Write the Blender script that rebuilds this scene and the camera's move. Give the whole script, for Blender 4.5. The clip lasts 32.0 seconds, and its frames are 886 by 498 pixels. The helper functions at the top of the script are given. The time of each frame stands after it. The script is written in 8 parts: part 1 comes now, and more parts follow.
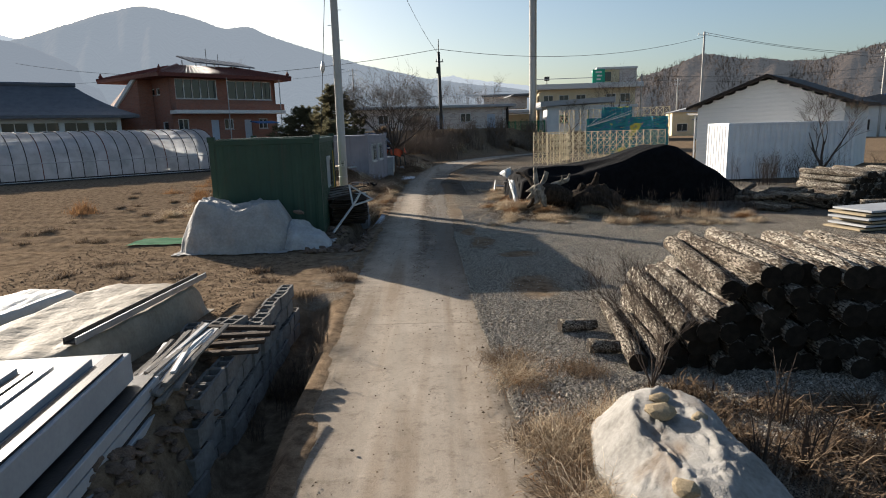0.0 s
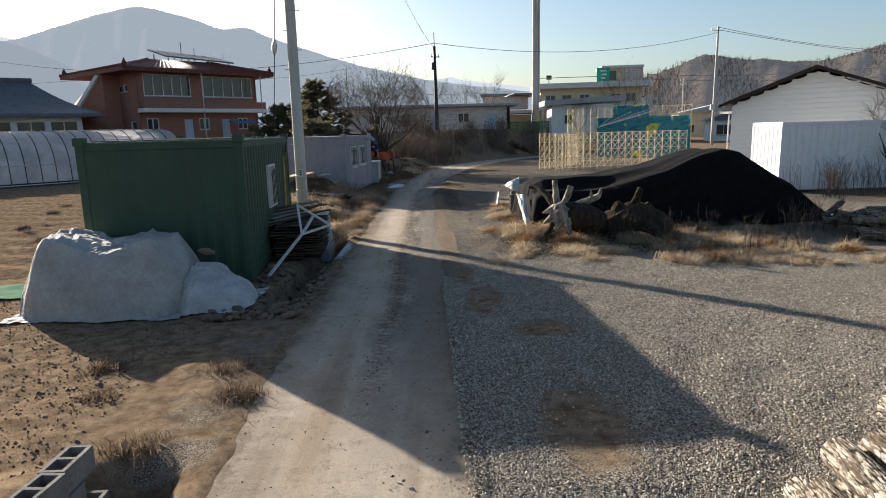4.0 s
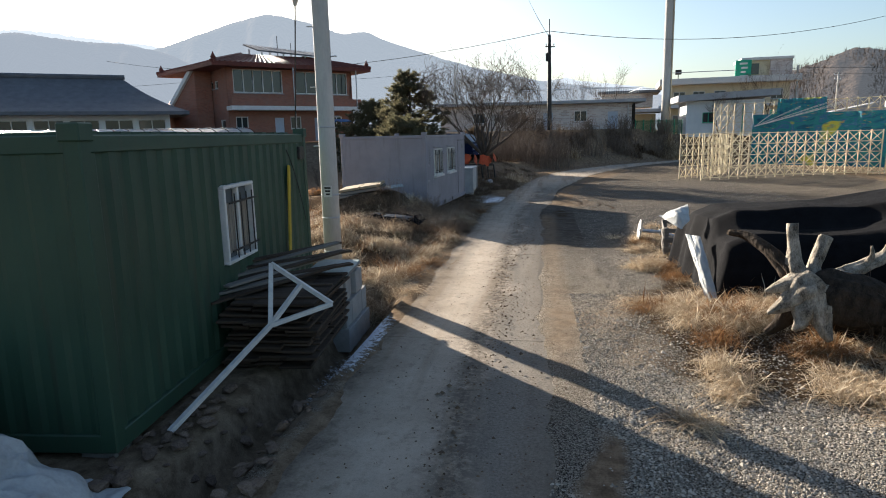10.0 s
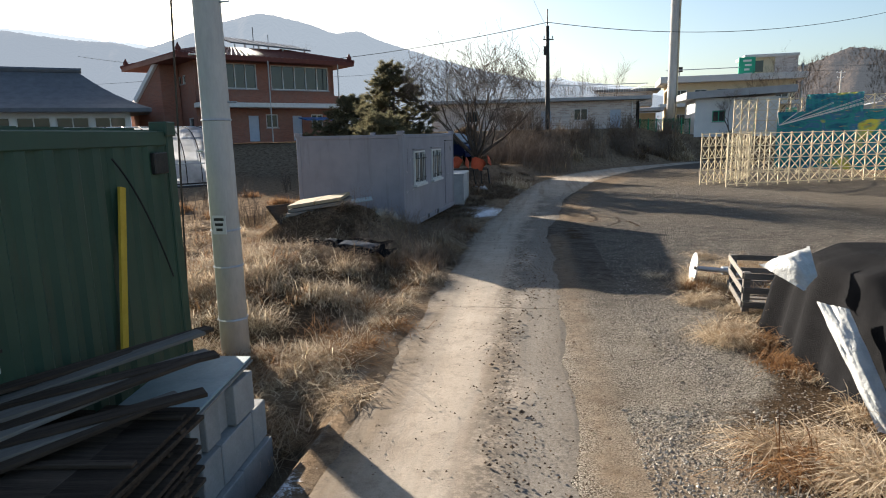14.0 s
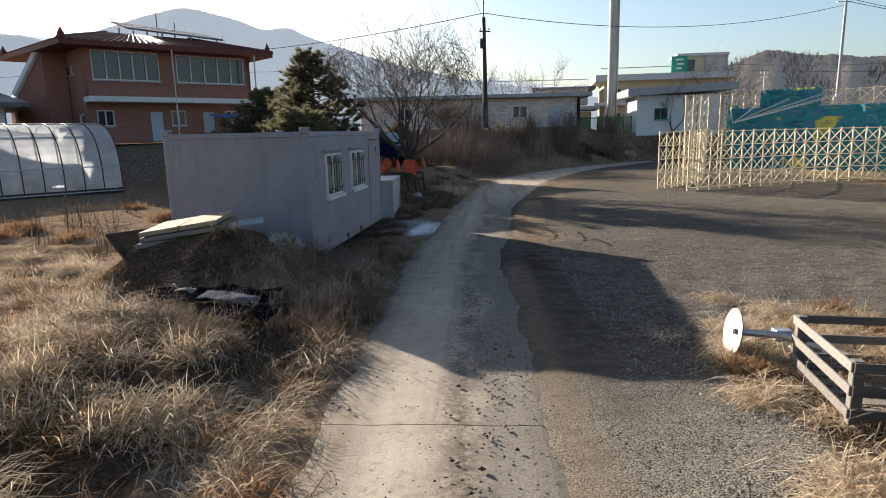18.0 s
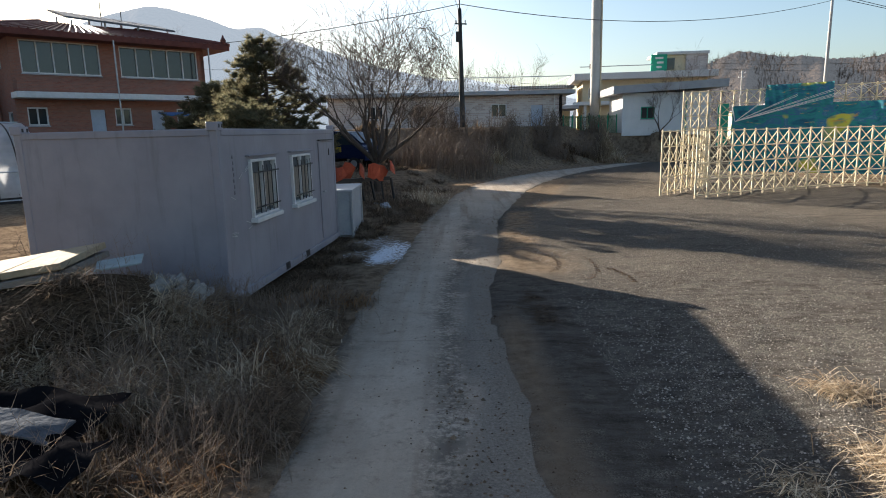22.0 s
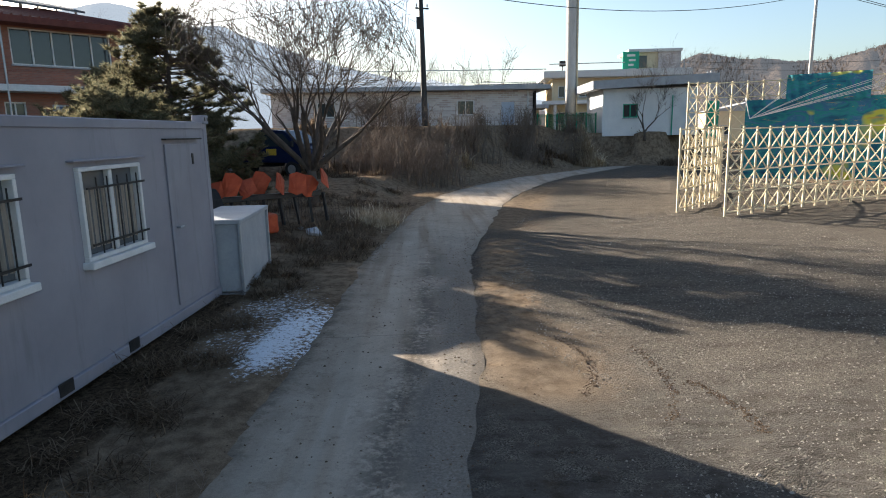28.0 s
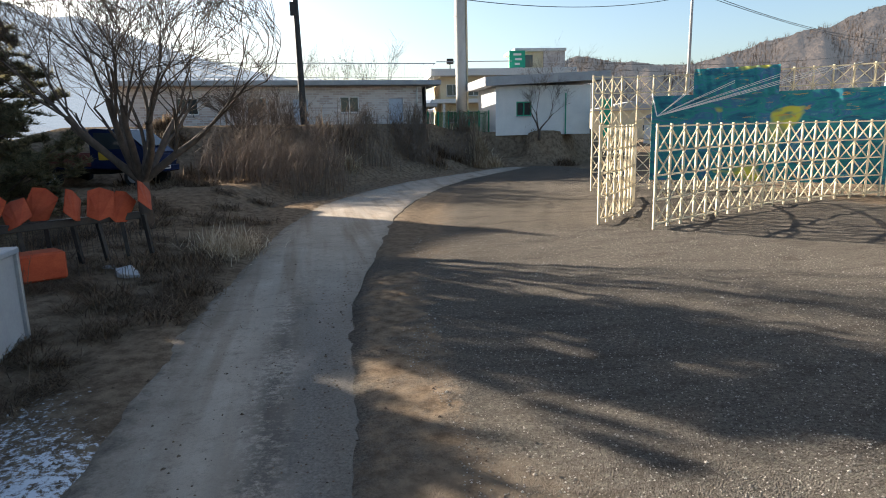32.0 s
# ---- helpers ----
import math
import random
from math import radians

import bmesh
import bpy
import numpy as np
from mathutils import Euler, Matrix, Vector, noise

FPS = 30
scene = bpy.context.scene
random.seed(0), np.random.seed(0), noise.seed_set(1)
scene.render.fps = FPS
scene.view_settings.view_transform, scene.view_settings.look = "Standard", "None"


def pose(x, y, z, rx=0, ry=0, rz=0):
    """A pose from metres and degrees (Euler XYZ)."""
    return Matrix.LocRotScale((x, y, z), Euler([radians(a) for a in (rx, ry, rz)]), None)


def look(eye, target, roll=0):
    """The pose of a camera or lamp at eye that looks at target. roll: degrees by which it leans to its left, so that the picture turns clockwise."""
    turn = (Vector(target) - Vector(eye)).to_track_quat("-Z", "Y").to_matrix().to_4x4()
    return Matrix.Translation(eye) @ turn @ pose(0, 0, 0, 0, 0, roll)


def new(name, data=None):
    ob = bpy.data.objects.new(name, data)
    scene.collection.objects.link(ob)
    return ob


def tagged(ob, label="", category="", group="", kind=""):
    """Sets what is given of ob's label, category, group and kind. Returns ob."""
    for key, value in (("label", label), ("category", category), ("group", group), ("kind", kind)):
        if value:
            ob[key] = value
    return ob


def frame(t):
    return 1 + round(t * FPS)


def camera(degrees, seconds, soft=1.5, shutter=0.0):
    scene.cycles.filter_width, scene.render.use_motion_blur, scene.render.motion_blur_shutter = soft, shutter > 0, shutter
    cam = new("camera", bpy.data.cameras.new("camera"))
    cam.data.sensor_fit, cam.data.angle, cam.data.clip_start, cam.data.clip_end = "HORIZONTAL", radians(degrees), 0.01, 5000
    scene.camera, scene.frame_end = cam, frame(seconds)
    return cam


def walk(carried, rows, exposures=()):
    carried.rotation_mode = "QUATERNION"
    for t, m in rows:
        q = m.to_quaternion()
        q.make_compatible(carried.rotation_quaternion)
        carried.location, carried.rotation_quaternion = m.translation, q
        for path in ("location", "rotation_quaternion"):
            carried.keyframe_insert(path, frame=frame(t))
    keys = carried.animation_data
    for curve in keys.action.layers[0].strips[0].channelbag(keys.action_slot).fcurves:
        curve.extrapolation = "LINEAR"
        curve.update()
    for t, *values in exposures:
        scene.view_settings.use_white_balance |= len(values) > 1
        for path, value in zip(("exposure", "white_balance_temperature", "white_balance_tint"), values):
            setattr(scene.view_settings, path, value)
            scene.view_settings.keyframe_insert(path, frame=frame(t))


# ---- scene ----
cam = camera(71.0, 32.0, soft=1.0)
METRES, EYE, TILT, LEAN, TURN = 32.74, 2.75, 0.0, 0.0, 0.0
ROWS = [
    (0.0, 0.0, 0.0, 0.0, -0.29, -10.93, 1.51),
    (0.5, 0.0007, 0.0178, -0.0004, -0.3, -10.92, 1.49),
    (1.0, 0.0021, 0.0372, -0.0009, -0.33, -10.9, 1.46),
    (1.5, 0.0041, 0.0582, -0.0012, -0.33, -10.88, 1.45),
    (2.0, 0.0057, 0.0799, -0.0012, -0.35, -10.87, 1.44),
    (2.5, 0.007, 0.1013, -0.0014, -0.37, -10.84, 1.44),
    (3.0, 0.0076, 0.1217, -0.0016, -0.39, -10.82, 1.43),
    (3.5, 0.0083, 0.142, -0.002, -0.41, -10.8, 1.43),
    (5.5, 0.0121, 0.2213, -0.003, -0.05, -10.81, 1.52),
    (6.0, 0.0118, 0.2401, -0.0036, 1.03, -10.76, 1.48),
    (6.5, 0.0112, 0.2579, -0.004, 1.28, -10.74, 1.49),
    (7.0, 0.0102, 0.2755, -0.0041, 2.88, -10.67, 1.44),
    (7.5, 0.0097, 0.2927, -0.0044, 4.39, -10.61, 1.37),
    (8.0, 0.0098, 0.3095, -0.0048, 6.3, -10.54, 1.33),
    (8.5, 0.0094, 0.3263, -0.0052, 8.19, -10.47, 1.31),
    (9.0, 0.0097, 0.3424, -0.0055, 8.94, -10.46, 1.28),
    (9.5, 0.0095, 0.3584, -0.0058, 9.39, -10.46, 1.27),
    (10.0, 0.0086, 0.3742, -0.0061, 9.67, -10.44, 1.27),
    (10.5, 0.0081, 0.3901, -0.0062, 9.9, -10.45, 1.26),
    (11.0, 0.0074, 0.4065, -0.0062, 10.07, -10.43, 1.27),
    (11.5, 0.0064, 0.4235, -0.0062, 10.19, -10.42, 1.26),
    (12.0, 0.0055, 0.4403, -0.0063, 10.3, -10.41, 1.29),
    (12.5, 0.004, 0.4573, -0.0065, 10.45, -10.41, 1.27),
    (13.0, 0.0015, 0.4731, -0.0064, 10.54, -10.41, 1.27),
    (13.5, -0.0013, 0.4883, -0.0066, 10.18, -10.42, 1.23),
    (14.0, -0.004, 0.5037, -0.007, 9.07, -10.46, 1.22),
    (14.5, -0.0056, 0.5191, -0.0074, 8.02, -10.48, 1.25),
    (16.5, -0.0101, 0.5783, -0.0082, 5.17, -10.61, 1.22),
    (17.0, -0.0113, 0.5931, -0.0081, 4.28, -10.62, 1.23),
    (17.5, -0.0127, 0.6074, -0.0085, 3.56, -10.63, 1.25),
    (18.0, -0.0133, 0.6215, -0.0083, 3.16, -10.66, 1.25),
    (18.5, -0.0133, 0.6351, -0.0085, 2.97, -10.65, 1.25),
    (19.0, -0.0135, 0.6481, -0.009, 2.82, -10.64, 1.27),
    (19.5, -0.0132, 0.6609, -0.0091, 2.7, -10.64, 1.25),
    (20.0, -0.0128, 0.674, -0.0093, 2.6, -10.64, 1.25),
    (20.5, -0.0125, 0.6871, -0.0095, 2.49, -10.66, 1.25),
    (21.0, -0.0135, 0.7, -0.0096, 2.35, -10.64, 1.26),
    (21.5, -0.0147, 0.713, -0.0095, 1.72, -10.65, 1.26),
    (22.0, -0.0156, 0.7264, -0.0099, 0.92, -10.65, 1.27),
    (22.5, -0.0157, 0.7397, -0.0103, 0.37, -10.64, 1.28),
    (23.0, -0.0147, 0.753, -0.0107, 0.07, -10.62, 1.27),
    (23.5, -0.0135, 0.7663, -0.0111, -0.12, -10.6, 1.27),
    (24.0, -0.0123, 0.7802, -0.0113, -0.3, -10.59, 1.28),
    (24.5, -0.0124, 0.7942, -0.0116, -0.48, -10.59, 1.25),
    (25.0, -0.0123, 0.8082, -0.0121, -0.67, -10.57, 1.24),
    (25.5, -0.0126, 0.8219, -0.0124, -0.78, -10.56, 1.24),
    (27.5, -0.0093, 0.8782, -0.0125, -1.52, -10.6, 1.19),
    (28.0, -0.0086, 0.892, -0.0127, -2.26, -10.63, 1.17),
    (28.5, -0.0078, 0.9057, -0.0129, -3.4, -10.66, 1.19),
    (29.0, -0.0066, 0.9194, -0.0132, -4.64, -10.69, 1.19),
    (29.5, -0.0051, 0.933, -0.0133, -5.91, -10.74, 1.22),
    (30.0, -0.0035, 0.9454, -0.0133, -7.28, -10.77, 1.23),
    (30.5, -0.0017, 0.9584, -0.0133, -8.68, -10.81, 1.23),
    (31.0, 0.0005, 0.9711, -0.0134, -9.93, -10.83, 1.23),
    (31.5, 0.0029, 0.9838, -0.0135, -11.12, -10.86, 1.23),
    (32.0, 0.0056, 0.9967, -0.0137, -12.35, -10.87, 1.25),
]
walk(cam, [(t, pose(0, 0, EYE, TILT, LEAN, TURN) @ pose(METRES * x, METRES * y, METRES * z, 90 + pitch, roll, yaw)) for t, x, y, z, yaw, pitch, roll in ROWS],
     exposures=[(0.0, 1.3), (5.0, 1.68), (9.0, 1.82), (14.0, 1.84), (20.0, 1.78), (25.0, 2.05), (32.0, 2.1)])

# Light: low winter sun ahead and to the left, clear hazy sky
SUN_AZ, SUN_EL = 44.7, 16.8      # degrees left of +y, degrees above the horizon
SUN_TO = Vector((-math.sin(radians(SUN_AZ)) * math.cos(radians(SUN_EL)), math.cos(radians(SUN_AZ)) * math.cos(radians(SUN_EL)), math.sin(radians(SUN_EL))))
world = bpy.data.worlds.new("world")
scene.world = world
world.use_nodes = True
wn = world.node_tree
sky = wn.nodes.new("ShaderNodeTexSky")
sky.sky_type = "NISHITA"
sky.sun_disc = False
sky.sun_elevation = radians(SUN_EL)
sky.sun_rotation = radians(-SUN_AZ)
sky.air_density, sky.dust_density, sky.ozone_density = 1.0, 1.8, 2.2
wn.nodes["Background"].inputs[1].default_value = 0.060
pale = wn.nodes.new("ShaderNodeHueSaturation")
pale.inputs["Saturation"].default_value = 1.0
wn.links.new(sky.outputs[0], pale.inputs["Color"])
wn.links.new(pale.outputs[0], wn.nodes["Background"].inputs[0])
sun = new("sun", bpy.data.lights.new("sun", "SUN"))
sun.data.energy, sun.data.angle, sun.data.color = 5.0, radians(0.5), (1.0, 0.905, 0.79)
sun.matrix_world = look(SUN_TO * 50, (0, 0, 0))


# ---- materials ----
class Nodes:
    """Small helper to write node materials."""

    def __init__(self, name, rough=0.8, metal=0.0, spec=0.5):
        self.mat = bpy.data.materials.new(name)
        self.mat.use_nodes = True
        self.t = self.mat.node_tree
        self.b = self.t.nodes["Principled BSDF"]
        self.b.inputs["Roughness"].default_value = rough
        self.b.inputs["Metallic"].default_value = metal
        self.b.inputs["Specular IOR Level"].default_value = spec
        self.pos = None

    def put(self, kind, **kw):
        n = self.t.nodes.new(kind)
        for k, v in kw.items():
            if k in n.inputs:
                self.link(v, n.inputs[k])
        return n

    def link(self, v, sock):
        if isinstance(v, bpy.types.NodeSocket):
            self.t.links.new(v, sock)
        elif isinstance(v, tuple) and len(v) == 3 and sock.type == "RGBA":
            sock.default_value = (*v, 1)
        else:
            sock.default_value = v

    def coord(self, scale=(1, 1, 1), obj=True):
        c = self.t.nodes.new("ShaderNodeTexCoord")
        m = self.t.nodes.new("ShaderNodeMapping")
        self.t.links.new(c.outputs["Object" if obj else "Generated"], m.inputs[0])
        m.inputs["Scale"].default_value = scale
        return m.outputs[0]

    def world_pos(self, scale=(1, 1, 1)):
        g = self.t.nodes.new("ShaderNodeNewGeometry")
        m = self.t.nodes.new("ShaderNodeMapping")
        self.t.links.new(g.outputs["Position"], m.inputs[0])
        m.inputs["Scale"].default_value = scale
        return m.outputs[0]

    def noise(self, scale, detail=4, rough=0.6, vec=None, dist=0.0):
        n = self.put("ShaderNodeTexNoise", Scale=scale, Detail=detail, Roughness=rough, Distortion=dist)
        self.t.links.new(vec if vec is not None else self.world_pos(), n.inputs["Vector"])
        return n.outputs["Fac"]

    def vor(self, scale, vec=None, feature="F1", out="Distance"):
        n = self.t.nodes.new("ShaderNodeTexVoronoi")
        n.feature = feature
        n.inputs["Scale"].default_value = scale
        self.t.links.new(vec if vec is not None else self.world_pos(), n.inputs["Vector"])
        return n.outputs[out]

    def ramp(self, fac, *stops):
        n = self.t.nodes.new("ShaderNodeValToRGB")
        r = n.color_ramp
        while len(r.elements) < len(stops):
            r.elements.new(0.5)
        for e, (p, c) in zip(r.elements, stops):
            e.position = p
            e.color = (*c, 1) if isinstance(c, tuple) else (c, c, c, 1)
        self.t.links.new(fac, n.inputs[0])
        return n.outputs[0]

    def mix(self, fac, a, b, blend="MIX"):
        n = self.t.nodes.new("ShaderNodeMix")
        n.data_type, n.blend_type = "RGBA", blend
        self.link(fac, n.inputs[0])
        self.link(a, n.inputs[6])
        self.link(b, n.inputs[7])
        return n.outputs[2]

    def math(self, op, a, b=0.0):
        n = self.t.nodes.new("ShaderNodeMath")
        n.operation = op
        self.link(a, n.inputs[0])
        self.link(b, n.inputs[1])
        return n.outputs[0]

    def step(self, v, lo, hi):
        n = self.t.nodes.new("ShaderNodeMapRange")
        self.link(v, n.inputs[0])
        n.inputs[1].default_value, n.inputs[2].default_value = lo, hi
        return n.outputs[0]

    def attr(self, name, out="Color"):
        n = self.t.nodes.new("ShaderNodeAttribute")
        n.attribute_name = name
        return n.outputs[out]

    def rnd(self):
        return self.t.nodes.new("ShaderNodeObjectInfo").outputs["Random"]

    def island(self):
        return self.t.nodes.new("ShaderNodeNewGeometry").outputs["Random Per Island"]

    def color(self, c):
        self.link(c, self.b.inputs["Base Color"])
        return self

    def rough(self, c):
        self.link(c, self.b.inputs["Roughness"])
        return self

    def bump(self, h, strength=0.3, dist=0.02):
        n = self.put("ShaderNodeBump", Strength=strength, Distance=dist, Height=h)
        self.t.links.new(n.outputs[0], self.b.inputs["Normal"])
        return self


def simple(name, c1, c2, scale=6.0, rough=0.8, metal=0.0, bump=0.2, bscale=40.0, dist=0.01, stretch=(1, 1, 1), spec=0.12, vary=0.0):
    """Two-scale mottled surface between two colours."""
    m = Nodes(name, rough, metal, spec)
    v = m.coord(stretch)
    f = m.math("ADD", m.math("MULTIPLY", m.noise(scale, 4, 0.6, v), 0.65), m.math("MULTIPLY", m.noise(scale * 9, 3, 0.6, v), 0.35))
    col = m.mix(m.step(f, 0.33, 0.67), c1, c2)
    if vary:
        col = m.mix(m.step(m.rnd(), 0, 1), col, m.mix(1.0, col, (1 - vary, 1 - vary, 1 - vary), "MULTIPLY"))
    m.color(col)
    m.bump(m.noise(bscale, 3, 0.6, v), bump, dist)
    return m.mat


def ground_material():
    m = Nodes("ground_soil", 1.0, 0, 0.0)
    zone = m.t.nodes.new("ShaderNodeSeparateColor")
    m.t.links.new(m.attr("zone"), zone.inputs[0])
    fine, mid, big = m.noise(60, 4, 0.7), m.noise(5, 5, 0.65), m.noise(0.7, 4, 0.6)
    soil = m.mix(m.step(mid, 0.35, 0.7), (0.145, 0.104, 0.069), (0.36, 0.265, 0.178))
    soil = m.mix(m.step(fine, 0.3, 0.75), m.mix(1.0, soil, (0.6, 0.6, 0.6), "MULTIPLY"), soil)
    cell = m.vor(80, out="Color")
    stone = m.t.nodes.new("ShaderNodeSeparateColor")
    m.t.links.new(cell, stone.inputs[0])
    grav = m.mix(stone.outputs[0], (0.17, 0.151, 0.126), (0.54, 0.485, 0.405))
    grav = m.mix(m.step(m.vor(80), 0.45, 0.75), grav, (0.04, 0.034, 0.028))
    grav = m.mix(m.math("MULTIPLY", m.step(big, 0.48, 0.72), 0.55), grav, (0.16, 0.13, 0.098))
    # Trodden gravel, coloured darker for the deep shade of the office container.
    worn = m.mix(m.step(m.noise(3.5, 6, 0.75, m.world_pos((0.5, 1.6, 1))), 0.33, 0.68), (0.058, 0.05, 0.042), (0.175, 0.157, 0.135))
    worn = m.mix(m.math("MULTIPLY", m.step(fine, 0.45, 0.7), 0.35), worn, (0.22, 0.20, 0.178))
    grav = m.mix(m.math("MULTIPLY", m.attr("fine", "Fac"), m.step(m.math("ADD", mid, m.math("MULTIPLY", big, 0.6)), 0.4, 0.85)), grav, worn)
    sandy = m.mix(m.step(m.noise(30, 6, 0.8), 0.36, 0.68), (0.075, 0.063, 0.051), (0.26, 0.228, 0.188))
    sandy = m.mix(m.math("MULTIPLY", m.step(m.noise(1.6, 6, 0.75, m.world_pos((0.35, 1.5, 1))), 0.5, 0.66), 0.75), sandy, (0.075, 0.064, 0.054))
    grav = m.mix(m.attr("sandy", "Fac"), grav, sandy)
    straw = m.mix(m.step(m.noise(22, 7, 0.8), 0.40, 0.66), (0.032, 0.022, 0.015), (0.15, 0.105, 0.065))
    orange = m.mix(m.step(mid, 0.35, 0.7), (0.125, 0.094, 0.065), (0.215, 0.165, 0.117))
    wob = m.math("MULTIPLY", m.math("SUBTRACT", m.noise(2.2, 6, 0.7), 0.5), 0.9)

    def edge(ch, lo=0.38, hi=0.62):
        return m.step(m.math("ADD", zone.outputs[ch], wob), lo, hi)
    col = m.mix(edge(0), soil, grav)
    col = m.mix(edge(1), col, straw)
    col = m.mix(edge(2, 0.25, 0.95), col, orange)
    snow = m.attr("snow", "Fac")
    sn = m.step(m.math("ADD", snow, m.math("MULTIPLY", m.math("SUBTRACT", m.noise(16, 7, 0.8), 0.5), 1.7)), 0.47, 0.6)
    col = m.mix(sn, col, (0.75, 0.77, 0.8))
    m.color(col)
    h = m.math("ADD", m.math("MULTIPLY", m.math("SUBTRACT", 0.6, m.vor(80)), m.math("MULTIPLY", m.math("MULTIPLY", edge(0), m.math("SUBTRACT", 1.0, edge(2, 0.25, 0.95))), 0.9)), m.math("ADD", m.math("MULTIPLY", mid, 0.8), m.math("MULTIPLY", fine, 0.5)))
    m.bump(h, 1.0, 0.042)
    return m.mat


def road_material():
    m = Nodes("road_concrete", 0.95, 0, 0.03)
    v = m.world_pos()
    long = m.world_pos((1, 0.06, 1))
    base = m.mix(m.step(m.noise(1.1, 5, 0.65), 0.3, 0.7), (0.335, 0.282, 0.222), (0.44, 0.375, 0.30))
    base = m.mix(m.math("MULTIPLY", m.step(m.noise(2.6, 3, 0.5, long), 0.5, 0.66), 0.6), base, (0.20, 0.145, 0.095))
    base = m.mix(m.math("MULTIPLY", m.step(m.noise(110, 4, 0.8), 0.45, 0.68), 0.32), base, (0.12, 0.102, 0.082))
    base = m.mix(m.math("MULTIPLY", m.step(m.noise(160, 3, 0.8), 0.56, 0.7), 0.5), base, (0.34, 0.305, 0.25))
    base = m.mix(m.math("MULTIPLY", m.step(m.noise(5, 8, 0.8), 0.52, 0.68), 0.6), base, (0.125, 0.102, 0.078))
    base = m.mix(m.math("MULTIPLY", m.step(m.noise(26, 7, 0.85), 0.50, 0.64), 0.28), base, (0.115, 0.095, 0.074))
    base = m.mix(m.math("MULTIPLY", m.step(m.noise(4.0, 4, 0.6, long), 0.52, 0.6), 0.4), base, (0.30, 0.265, 0.215))
    band = m.math("MULTIPLY", m.attr("grit", "Fac"), m.step(m.math("ADD", m.noise(14, 6, 0.8), m.math("MULTIPLY", m.noise(2.0, 3, 0.6), 0.5)), 0.62, 0.8))
    base = m.mix(m.math("MULTIPLY", m.attr("gravelly", "Fac"), 0.8), base, m.mix(m.step(m.noise(38, 5, 0.8), 0.36, 0.66), (0.075, 0.066, 0.055), (0.23, 0.212, 0.185)))
    base = m.mix(m.math("MULTIPLY", band, 0.85), base, (0.085, 0.072, 0.058))
    # soil and grit creeping in from the edges
    inner = m.attr("inner", "Fac")
    creep = m.math("ADD", inner, m.math("MULTIPLY", m.math("SUBTRACT", m.noise(2.4, 9, 0.8), 0.5), 1.3))
    grit = m.mix(m.vor(46), (0.06, 0.052, 0.045), (0.20, 0.178, 0.15))
    base = m.mix(m.step(creep, 0.22, 0.0), base, grit)
    base = m.mix(m.math("MULTIPLY", m.step(creep, 0.7, 0.1), 0.5), base, (0.14, 0.108, 0.075))
    m.color(base)
    m.bump(m.math("ADD", m.noise(70, 3, 0.7, v), m.math("MULTIPLY", m.noise(6, 4, 0.6, v), 0.8)), 0.4, 0.016)
    return m.mat


MAT = {}
MAT["ground"] = ground_material()
MAT["road"] = road_material()


def corrugated_paint(name, c1, c2, stain):
    m = Nodes(name, 0.55, 0, 0.4)
    v = m.coord()
    streak = m.noise(3.0, 5, 0.65, m.coord((2.0, 2.0, 0.25)))
    col = m.mix(m.step(m.noise(1.2, 4, 0.6, v), 0.35, 0.65), c1, c2)
    col = m.mix(m.math("MULTIPLY", m.step(streak, 0.55, 0.72), 0.5), col, stain)
    m.color(col)
    m.bump(m.noise(25, 3, 0.5, v), 0.06, 0.01)
    return m.mat


MAT["green"] = corrugated_paint("green_container_paint", (0.017, 0.047, 0.028), (0.025, 0.062, 0.037), (0.05, 0.046, 0.03))
MAT["grey"] = corrugated_paint("grey_container_paint", (0.205, 0.197, 0.222), (0.25, 0.242, 0.268), (0.15, 0.142, 0.15))
MAT["steel_white"] = corrugated_paint("white_sheet_steel", (0.62, 0.63, 0.64), (0.72, 0.72, 0.72), (0.42, 0.38, 0.33))
MAT["metal_dark"] = simple("dark_steel", (0.03, 0.03, 0.032), (0.06, 0.055, 0.05), rough=0.5, metal=0.6)
MAT["metal_grey"] = simple("galvanised_steel", (0.32, 0.33, 0.34), (0.45, 0.46, 0.47), rough=0.45, metal=0.7)
MAT["white_paint"] = simple("white_paint", (0.50, 0.495, 0.475), (0.63, 0.62, 0.60), rough=0.6)
MAT["old_white"] = simple("worn_white_steel", (0.42, 0.41, 0.39), (0.62, 0.61, 0.58), rough=0.6)
MAT["fabric"] = simple("dusty_white_tarpaulin", (0.24, 0.23, 0.215), (0.40, 0.388, 0.368), scale=2.0, rough=0.8, bump=0.8, bscale=3.5, dist=0.09)
MAT["cream_tarp"] = simple("cream_wrapping_sheet", (0.20, 0.168, 0.122), (0.34, 0.297, 0.228), scale=2.0, rough=0.75, bump=0.8, bscale=3.5, dist=0.06)
MAT["felt"] = simple("dirty_white_felt_cover", (0.16, 0.15, 0.134), (0.36, 0.345, 0.318), scale=2.5, rough=0.95, bump=0.6, bscale=70, dist=0.02)
felt = MAT["felt"].node_tree
soil_mix = felt.nodes.new("ShaderNodeMix")
soil_mix.data_type = "RGBA"
soil_mix.inputs[7].default_value = (0.12, 0.075, 0.042, 1)
stain = felt.nodes.new("ShaderNodeTexNoise")
stain.inputs["Scale"].default_value, stain.inputs["Detail"].default_value = 1.7, 7
spread = felt.nodes.new("ShaderNodeMapRange")
spread.inputs[1].default_value, spread.inputs[2].default_value = 0.52, 0.66
felt.links.new(felt.nodes.new("ShaderNodeTexCoord").outputs["Object"], stain.inputs["Vector"])
felt.links.new(stain.outputs["Fac"], spread.inputs[0])
